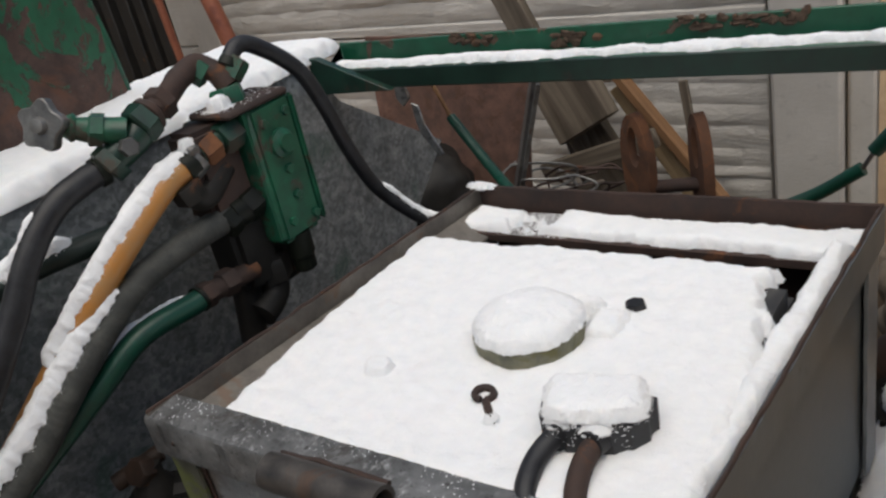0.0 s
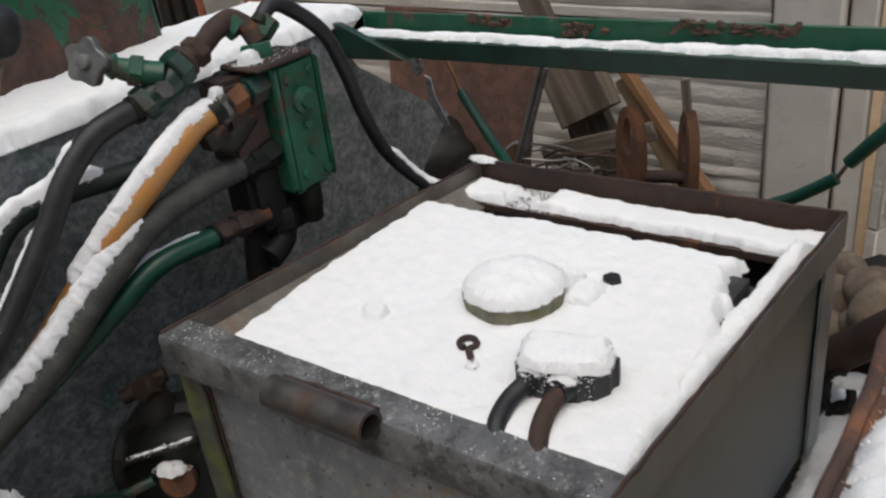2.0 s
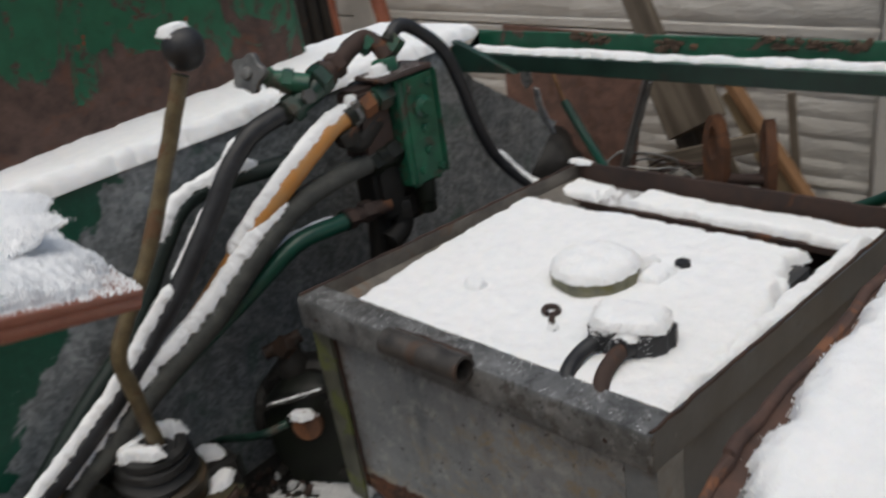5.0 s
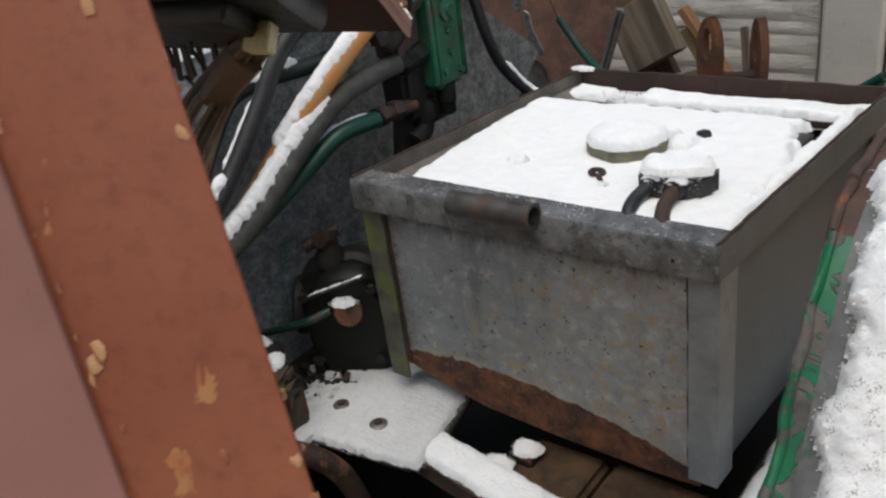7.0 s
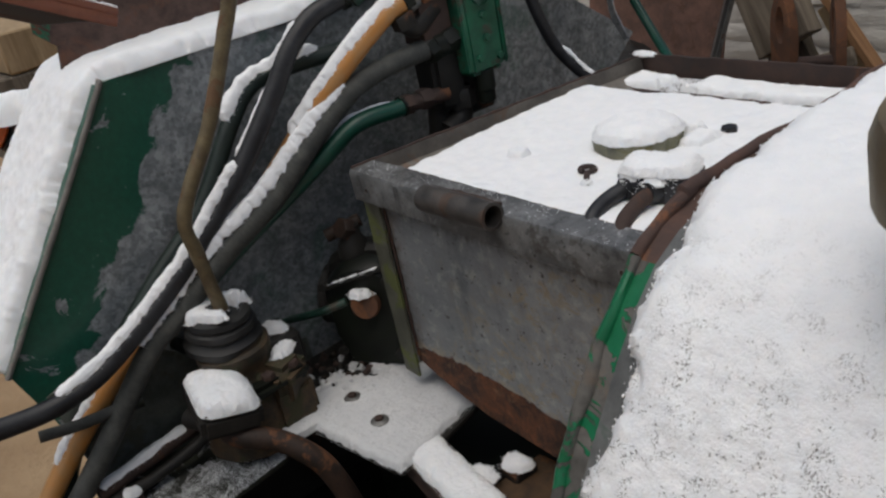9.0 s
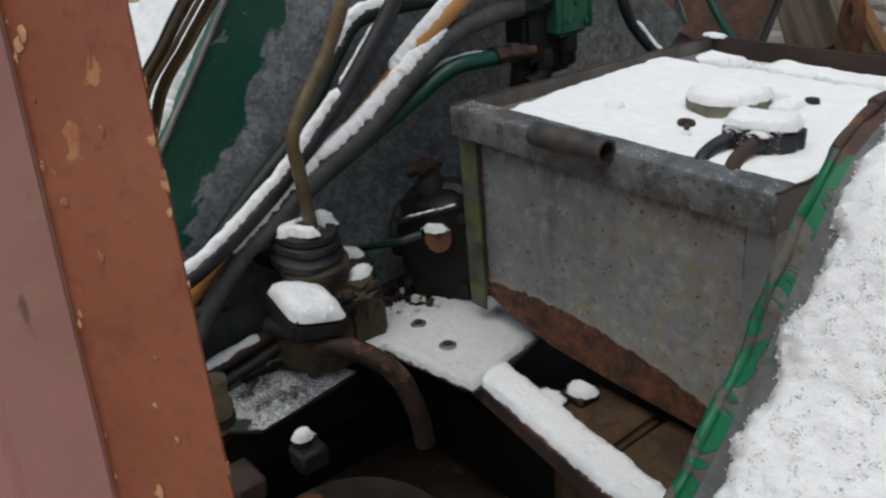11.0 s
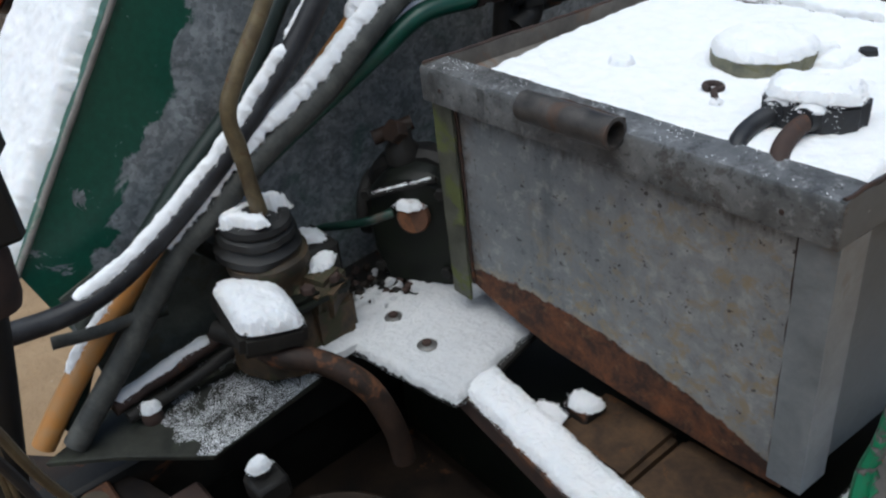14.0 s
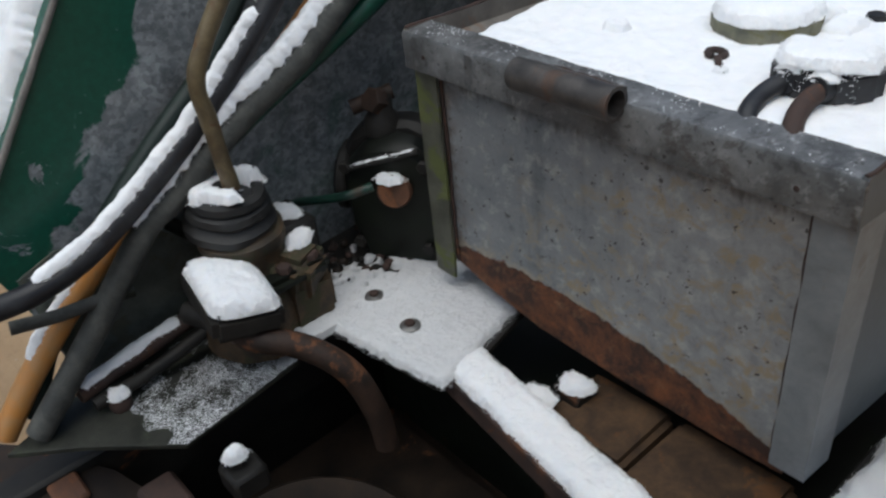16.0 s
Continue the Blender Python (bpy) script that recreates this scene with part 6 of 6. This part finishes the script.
part("lug", lug(0.335, radians(38)), RUST, hitch)
part("cross_pin", tube([(0.252, 0.61, 1.075), (0.335, 0.61, 1.085)], 0.009, 10), RUST_DARK, hitch)
part("foot", box((0.235, 0.585, 1.0), (0.352, 0.635, 1.045), 0.004), RUST_DARK, hitch)

solo("rusty_sheet", prism([(-0.66, 0.62), (-0.255, 0.62), (-0.240, 0.84), (-0.19, 1.16), (-0.62, 1.18)], 1, 1.14, 1.146, 0.001), SHEET_RUST, "large rusty steel sheet leaning by the fence", "metal sheet")
solo("angle_bar", join(tube([(-0.168, 1.1, 1.075), (-0.262, 1.1, 0.80)], 0.013, 4), tube([(-0.156, 1.09, 1.070), (-0.250, 1.09, 0.80)], 0.006, 4)), BARE, "grey steel angle bar standing on end", "metal bar")


def board(p, q, wide, thick, mat, name="plank", label="", turn=0.0):
    p, q = Vector(p), Vector(q)
    d = (q - p).normalized()
    s = Matrix.Rotation(turn, 3, d) @ d.cross(Vector((0, 1, 0))).normalized()
    o = s.cross(d)
    m = Matrix((s, o, d)).transposed().to_4x4()
    m.translation = p
    bm = box((-wide / 2, -thick / 2, 0), (wide / 2, thick / 2, (q - p).length), 0.003)
    ob = solo(name, bm, mat, label, "plank", "planks by the fence")
    ob.matrix_world = m
    return ob


board((-0.155, 1.43, 0.60), (-0.452, 1.47, 1.24), 0.062, 0.05, WOOD_GREY, label="weathered olive-grey post leaning on the fence", turn=0.25)
board((-0.10, 1.415, 0.60), (-0.33, 1.46, 0.985), 0.11, 0.035, WOOD_GREY, label="wide grey board leaning on the fence")
board((0.135, 1.385, 0.645), (-0.15, 1.42, 1.005), 0.022, 0.04, WOOD_ORANGE, label="sawn orange-brown batten leaning on the fence")
board((0.055, 1.41, 0.66), (-0.145, 1.45, 0.95), 0.055, 0.025, WOOD_PALE, label="pale worn board beside the batten")
board((-0.198, 1.37, 0.868), (-0.285, 1.40, 1.02), 0.155, 0.06, WOOD_GREY, label="short thick grey wood offcut")
board((0.035, 1.46, 0.62), (-0.003, 1.48, 0.945), 0.022, 0.012, WOOD_GREY, label="thin grey lath standing by the fence")
board((-0.315, 1.40, 1.025), (-0.285, 1.40, 1.062), 0.045, 0.03, WOOD_PALE, label="splintered pale end of a broken board", turn=0.6)
board((-0.66, 1.28, 0.60), (-0.10, 1.22, 0.78), 0.05, 0.02, WOOD_GREY, label="grey lath in the scrap heap")
board((-0.50, 1.15, 0.74), (0.02, 1.25, 0.66), 0.04, 0.02, WOOD_GREY, label="grey lath in the scrap heap")
board((-0.36, 1.12, 0.80), (-0.05, 1.15, 0.765), 0.03, 0.015, WOOD_GREY, label="grey lath in the scrap heap")

# board added to stand in for the shade behind the posts
board((-0.20, 1.475, 0.60), (-0.315, 1.485, 0.985), 0.13, 0.02, WOOD_DARK, label="added dark board in place of the shade behind the posts")
board((-0.30, 1.30, 0.78), (-0.02, 1.34, 0.86), 0.045, 0.02, WOOD_GREY, label="grey lath in the scrap heap")

stack = thing("timber_stack", "stack of squared tan timbers in the yard", "timber", at=(-2.6, 0.1, 0.0))
for k in range(8):
    m = Matrix.Translation((-2.75, 0.10 + 0.03 * (k % 3), 0.075 + 0.148 * k)) @ Matrix.Rotation(radians(8 * (k % 3) - 6), 4, "Z")
    part("beam", worn(box((-0.55, -0.105, -0.072), (0.35, 0.105, 0.072), 0.008, m), 0.004, 9), (WOOD_PALE, WOOD_GREY)[k % 2 == 0 and k < 7], stack)

rg = random.Random(3)
for k in range(6):
    c = Vector((-0.19 + rg.uniform(-0.06, 0.06), 1.16 + rg.uniform(-0.05, 0.05), 0.82 + rg.uniform(-0.03, 0.03)))
    pts = [c + Vector((rg.uniform(0.05, 0.1) * math.cos(a), 0.04 * math.sin(a * 1.3), rg.uniform(0.02, 0.05) * math.sin(a))) for a in [i * 0.9 + k for i in range(8)]]
    solo("wire", tube(pts, 0.003, 6, 6), RUST_DARK if k % 2 else BARE, "tangled loop of old grey wire", "wire", "wire tangle")
# dark lumps added where only a black void lies behind the fender
heap = thing("void_fill", "dark lumps added to fill the black void behind the tractor", "scrap heap", at=(-0.2, 1.2, 0.3))
for i, (x, y, z, r) in enumerate(((-0.5, 1.0, 0.55, 0.22), (-0.2, 1.15, 0.5, 0.24), (0.15, 1.2, 0.45, 0.22), (-0.42, 0.98, 0.86, 0.12), (0.5, 1.25, 0.45, 0.2))):
    bm = bmesh.new()
    bmesh.ops.create_icosphere(bm, subdivisions=4, radius=r)
    for v in bm.verts:
        v.co = v.co * (1 + 0.25 * soft_noise(v.co + Vector((i, 0, 0)), 9) + 0.12 * soft_noise(v.co, 30))
        v.co.z *= 0.9
        v.co += Vector((x, y, z))
    part("lump", bm, OILY, heap)
for i in range(9):
    bm = bmesh.new()
    bmesh.ops.create_icosphere(bm, subdivisions=3, radius=rg.uniform(0.035, 0.06))
    c = Vector((0.45 + 0.05 * (i % 4) + rg.uniform(-0.02, 0.02), 1.02 + 0.06 * (i // 4), 0.63 + 0.03 * (i % 3)))
    for v in bm.verts:
        v.co = v.co * (1 + 0.35 * soft_noise(v.co + c, 16)) + c
    solo("rock", bm, ROCK, "earthy brown stone behind the tractor", "stone", "stones")

# green cable ends
g = thing("green_cable", "green plastic-coated cable with a bare tan end", "cable", at=(-0.07, 0.65, 1.15))
part("sheath", tube([(-0.070, 0.66, 1.158), (0.0, 0.63, 1.098), (0.077, 0.575, 1.068)], 0.008, 10), GREEN_HOSE, g)
part("core", tube([(-0.135, 0.70, 1.215), (-0.105, 0.68, 1.20), (-0.070, 0.66, 1.158)], 0.0035, 8), WOOD_ORANGE, g, "bare tan core")
g = thing("green_lanyard", "torn green plastic-coated rod ends", "cable", at=(0.5, 0.75, 1.05))
part("sheath", tube([(0.38, 0.74, 0.985), (0.44, 0.75, 1.012), (0.496, 0.75, 1.051)], 0.0095, 10), GREEN_HOSE, g)
part("core", tube([(0.496, 0.75, 1.051), (0.509, 0.75, 1.075)], 0.003, 8), BARE, g)
part("sheath", tube([(0.509, 0.75, 1.075), (0.55, 0.75, 1.125), (0.66, 0.76, 1.25)], (0.010, 0.012), 10), GREEN_HOSE, g)
clip = thing("clip", "bent shiny metal clip on the fender's back edge", "clip", at=(-0.2, 0.72, 1.14))
part("strap", join(prism([(-0.205, 1.155), (-0.192, 1.150), (-0.186, 1.115), (-0.197, 1.095), (-0.203, 1.12)], 1, 0.738, 0.742, 0.0008), prism([(-0.197, 1.095), (-0.186, 1.115), (-0.160, 1.062), (-0.172, 1.058)], 1, 0.739, 0.743, 0.0008)), CLIP_STEEL, clip)
part("buckle", worn(prism([(-0.232, 1.215), (-0.214, 1.222), (-0.205, 1.165), (-0.220, 1.150), (-0.232, 1.165)], 1, 0.735, 0.741, 0.001), 0.001), CLIP_STEEL, clip)
snow(snow_heap((0.045, 0.538, 1.10), 0.020, 0.008, 0.006, 0, 71), "snow on the rim's corner")

# far scrap by the fence
for x, w in ((-2.22, 0.06), (-2.12, 0.05), (-2.02, 0.06), (-1.93, 0.05), (-1.85, 0.05)):
    solo("dark_bar", box((x, 1.50, 0.0), (x + w, 1.54, 1.62), 0.004), OILY, "dark steel bar standing by the fence", "metal bar", "bars by the fence")
solo("red_pole", tube([(-1.60, 1.44, -0.05), (-1.70, 1.44, 1.17), (-1.73, 1.46, 1.6)], 0.013, 10), RED, "thin red painted pole by the fence", "pole", "red poles")
solo("red_pole", tube([(-1.16, 1.40, -0.05), (-1.40, 1.42, 1.10), (-1.50, 1.43, 1.40), (-1.56, 1.44, 1.6)], 0.026, 10), RED, "thick red painted pole by the fence", "pole", "red poles")

# right of the box
pipe = thing("rusty_pipe", "dark rusty pipe behind the box", "pipe", at=(0.6, 0.6, 0.9))
part("tube", tube([(0.50, 0.63, 0.80), (0.72, 0.60, 1.03)], 0.026, 16), RUST_DARK, pipe)
part("coupling", tube([(0.63, 0.612, 0.935), (0.665, 0.608, 0.97)], 0.032, 16), BARE, pipe)
link = thing("chain_link", "dark chain links and bolt behind the box", "chain", at=(0.56, 0.6, 0.76))
for k in range(3):
    pts = [(0.555 + 0.012 * k + 0.018 * math.cos(a), 0.60, 0.80 - 0.045 * k + 0.03 * math.sin(a)) for a in [i * math.pi / 5 for i in range(11)]]
    part("link", tube(pts, 0.007, 8, 3), OILY, link)
part("bolt", tube([(0.595, 0.6, 0.70), (0.605, 0.6, 0.77)], 0.008, 8), RUST_DARK, link)
snow(snow_heap((0.58, 0.6, 0.825), 0.03, 0.015, 0.012, 0, 74), "snow on the chain")
solo("side_plate", box((0.531, -0.10, 0.73), (0.668, 0.72, 0.742), 0.002), OILY, "flat steel plate beside the box", "metal plate")
snow(snow_sheet((0.532, -0.09, 0.742), (1, 0, 0), (0, 1, 0), 0.135, 0.80, 0.026, 0.004, 0.012, 0.018, seed=77, lump=0.7), "snow lying beside the box")

# ---- dashboard, near the driver's place ----
C = Vector((0.472, -0.3875, 1.4165))
A = Vector((0.54, -0.756, 0.37))
B = Vector((-0.990, 0.12, -0.065))
N = B.cross(A).normalized()
if N.z < 0:
    N = -N
dash = thing("dashboard", "red-brown sheet dashboard with wiring beneath", "dashboard", at=C)


def dash_box(a0, a1, b0, b1, n0, n1, bevel=0.002):
    bm = box((a0, b0, n0), (a1, b1, n1), bevel)
    for v in bm.verts:
        v.co = C + A * v.co.x + B * v.co.y + N * v.co.z
    return bm


part("sheet", dash_box(0, 0.26, 0, 0.40, -0.004, 0.0, 0.001), RED, dash)
part("near_flange", dash_box(0.0, 0.24, 0.0, 0.003, -0.010, -0.004, 0.001), RED, dash)
# separate dark plate under the red sheet
part("underside", dash_box(0.003, 0.257, 0.004, 0.397, -0.0065, -0.0041, 0.0008), DASH_UNDER, dash, "dark brown plate beneath the sheet")
inst = part("instrument_body", dash_box(0.105, 0.24, 0.040, 0.38, -0.024, -0.007, 0.004), PITCH, dash, "black instrument casing")
part("fuse_block", dash_box(0.115, 0.20, 0.075, 0.34, -0.034, -0.024, 0.003), PITCH, dash)
plug = part("plug", dash_box(0.140, 0.156, 0.064, 0.086, -0.040, -0.026, 0.0015), SPECKLED, inst, "yellowed plug")
rg = random.Random(12)
for i in range(22):
    p = C + A * rg.uniform(0.118, 0.150) + B * (0.10 + 0.0095 * i) - N * 0.033
    drop = rg.uniform(0.008, 0.022)
    part("terminal", box((-0.0022, -0.0010, -drop), (0.0022, 0.0010, 0.002), 0.0004, Matrix.Translation(p) @ Matrix.Rotation(rg.uniform(-0.15, 0.15), 4, "Y")), PITCH, inst)
for i in range(5):
    p = C + A * rg.uniform(0.12, 0.19) + B * rg.uniform(0.10, 0.30) - N * 0.034
    q = p + Vector((rg.uniform(-0.03, 0.02), rg.uniform(-0.02, 0.01), -0.035))
    part("wire", tube([p, p.lerp(q, 0.5) + Vector((0.006, 0.004, -0.01)), q, q + Vector((-0.02, 0.0, 0.012))], 0.0013, 6, 6, wobble=0.0004), PITCH, inst)
snow(snow_sheet(C + A * 0.004 + B * 0.004, A, B, 0.24, 0.38, 0.0095, 0.0024, 0.008, 0.020, up=tuple(N), seed=81, lump=0.4, clumps=0.0016, dust=0.012, mask=lambda a, b, q: 0.7 * (a + b) - 0.034 + 0.020 * soft_noise(q, 30) + 0.012 * soft_noise(q, 90)), "wet lumpy snow on the dashboard", SNOW_GRAIN)
snow(moved(snow_heap((0, 0, 0), 0.060, 0.050, 0.009, 0.3, 83, 0.0026), Matrix.Translation(C + A * 0.10 + B * 0.135 + N * 0.010)), "thick second layer of snow on the dashboard", SNOW_GRAIN)
snow(grains(lambda rg: C + A * rg.uniform(0.0, 0.05) + B * rg.uniform(0.0, 0.06) + N * 0.0006, 700, 84, (0.0004, 0.0013)), "icy crumbs at the dashboard's corner", SNOW_GRAIN)

LOOM = [(0.447, -0.494, 1.424), (0.420, -0.500, 1.403), (0.424, -0.532, 1.379), (0.414, -0.555, 1.348), (0.377, -0.573, 1.30), (0.325, -0.592, 1.18), (0.24, -0.62, 0.80)]
loom = thing("wiring_loom", "bundle of old tan and black wires hanging from the dashboard", "wiring", at=(0.3, -0.5, 1.38))
for i in range(8):
    o = Vector((rg.uniform(-0.012, 0.012), rg.uniform(-0.007, 0.007), 0))
    way = [C + A * 0.148 + B * 0.080 - N * 0.034 + o * 0.4] + [Vector(p) + o * k for p, k in zip(LOOM, (0.9, 1.1, 1.1, 1.0, 1.0, 1.4, 2.4))]
    part("wire", tube(way, (0.0034, 0.0030, 0.0028)[i] if i < 3 else 0.0017, 8, 6, wobble=0.0006), (KHAKI, KHAKI, CAST, KHAKI, BLACK_PLASTIC, ARM_BROWN)[i % 6], loom)
part("tape", tube([Vector(LOOM[0]), Vector(LOOM[1])], 0.0095, 10, wobble=0.003), CAST, loom, "brown wrapping tape")
column = thing("steering_column", "black steering column with a bracket and switch", "steering column", at=(0.05, -0.53, 0.9))
part("tube", tube([(0.05, -0.470, 1.43), (0.05, -0.505, 1.30), (0.05, -0.55, 1.06), (0.05, -0.62, 0.78), (0.05, -0.66, 0.5)], 0.021, 16), PITCH, column)
part("bracket", box((0.0, -0.60, 1.19), (0.09, -0.485, 1.275), 0.010), PITCH, column)
part("bracket_arm", box((0.03, -0.575, 1.25), (0.07, -0.51, 1.29), 0.008), PITCH, column)
part("switch", box((0.03, -0.528, 1.115), (0.075, -0.495, 1.205), 0.006), PITCH, column)
part("collar", lathe([(0.028, 0), (0.030, 0.01), (0.028, 0.05), (0.022, 0.06)], (0.05, -0.545, 1.06), (0.0, 0.15, 1), 18), RUST_DARK, column)
# thin tan wire arcing past the column
part("arc_wire", tube([(0.10, -0.68, 1.30), (0.09, -0.60, 1.285), (0.085, -0.545, 1.275), (0.08, -0.525, 1.285), (0.08, -0.52, 1.305)], 0.003, 8), KHAKI, column)

reg = thing("regulator_box", "speckled cream-painted regulator box with wires", "electrical box", at=(0.39, -0.65, 1.25))
part("cover", box((0.372, -0.72, 1.208), (0.430, -0.596, 1.319), 0.014, None, 5), SPECKLED, reg, "cream cover with dark specks")
part("bracket", box((0.386, -0.70, 1.0), (0.396, -0.635, 1.212), 0.003), BLACK_PLASTIC, reg)
part("terminal", box((0.37, -0.61, 1.185), (0.40, -0.59, 1.235), 0.003), BLACK_PLASTIC, reg)
for k, (pts, mat) in enumerate((([(0.385, -0.60, 1.22), (0.38, -0.585, 1.18), (0.36, -0.575, 1.12), (0.33, -0.56, 1.05)], KHAKI), ([(0.39, -0.605, 1.22), (0.392, -0.59, 1.17), (0.375, -0.58, 1.11), (0.35, -0.57, 1.0)], BLACK),
                               ([(0.385, -0.60, 1.30), (0.372, -0.575, 1.27), (0.376, -0.572, 1.23), (0.37, -0.585, 1.20)], WOOD_ORANGE), ([(0.40, -0.72, 1.34), (0.38, -0.66, 1.375), (0.35, -0.60, 1.372), (0.32, -0.56, 1.355)], RED))):
    part("wire", tube(pts, 0.003, 8, 6), mat, reg)
sensor = thing("sender", "small tan and black cable sender", "sensor", at=(0.33, -0.56, 1.03))
part("body", lathe([(0.010, 0), (0.014, 0.008), (0.014, 0.03), (0.010, 0.036), (0.010, 0.055)], (0.325, -0.56, 1.0), (0.1, 0.1, 1), 16), KHAKI, sensor)
part("collar", lathe([(0.016, 0.01), (0.016, 0.018)], (0.325, -0.56, 1.0), (0.1, 0.1, 1), 16), BLACK_PLASTIC, sensor)

# ---- cab pillar ----
pillar = thing("cab_pillar", "red-oxide painted steel cab pillar with flaking paint", "pillar", at=(0.65, -0.67, 1.0))
UP = Vector((-0.288, 0.118, 1.0))
R0 = Vector((0.655, -0.656, 1.3))
B0 = R0 + Vector((-0.044, -0.033, 0))
C0 = B0 + Vector((-0.004, -0.034, 0))
D0 = C0 + Vector((-0.06, -0.09, 0))


def strip(p, q, back, z0, z1):
    """A plate between two leaning edges."""
    bm = bmesh.new()
    rows = []
    for z in (z0, z1):
        k = UP * (z - 1.3)
        rows.append([bm.verts.new(v + k) for v in (p, q, q + back, p + back)])
    for i in range(4):
        j = (i + 1) % 4
        bm.faces.new((rows[0][i], rows[0][j], rows[1][j], rows[1][i]))
    bm.faces.new(rows[0])
    bm.faces.new(rows[1])
    bmesh.ops.recalc_face_normals(bm, faces=bm.faces)
    bmesh.ops.bevel(bm, geom=bm.edges[:], offset=0.0025, segments=2, affect="EDGES")
    return bm


back = Vector((-0.022, -0.006, 0))
part("post", strip(R0, B0, back, 0.75, 2.0), RED, pillar, "dark red face with flakes of lighter primer")
part("flange", strip(B0, C0, back * 0.6, 0.75, 2.0), PINK, pillar, "faded pink flange")
ss = part("side_sheet", strip(C0 + back * 0.25, D0 + back * 0.25, back * 0.1, 0.75, 2.0), PINK, pillar, "faded pink sheet with rust")
bolt_at = C0 + Vector((-0.03, -0.03, 0)) + back * 0.2 + UP * -0.02
part("bolt", hexbolt(bolt_at, (0.75, -0.6, 0.1), 0.009, 0.008), RUST, ss)
part("bolt_shank", tube([bolt_at, bolt_at + Vector((0.016, -0.013, 0.002))], 0.005, 10, ribs=0.001, rib_len=0.003), RUST, ss)
rgp = random.Random(31)
flakes = bmesh.new()
across = (B0 - R0).normalized()
proud = across.cross(UP).normalized()
if proud.dot(back) > 0:
    proud = -proud
wide = (B0 - R0).length
for i in range(56):
    near = rgp.random() < 0.5
    a = rgp.random() ** 2 * 0.008 if rgp.random() < 0.8 else rgp.uniform(0.0, wide)
    a = a if near else wide - a
    z = rgp.uniform(1.12, 1.62)
    c = R0 + across * a + UP * (z - 1.3) + proud * 0.0004
    ring = []
    size = rgp.uniform(0.0007, 0.0026)
    for k in range(9):
        w = 2 * math.pi * k / 9
        r = size * rgp.uniform(0.5, 1.2)
        x = max(min(a + r * math.cos(w), wide - 0.001), 0.001) - a
        ring.append(flakes.verts.new(c + across * x + UP.normalized() * r * 1.7 * math.sin(w)))
    mid = flakes.verts.new(c + proud * 0.0007)
    for k in range(9):
        flakes.faces.new((ring[k], ring[(k + 1) % 9], mid))
tagged(part("primer_flakes", flakes, PRIMER, pillar, "flakes of light orange primer"), kind="stuff")
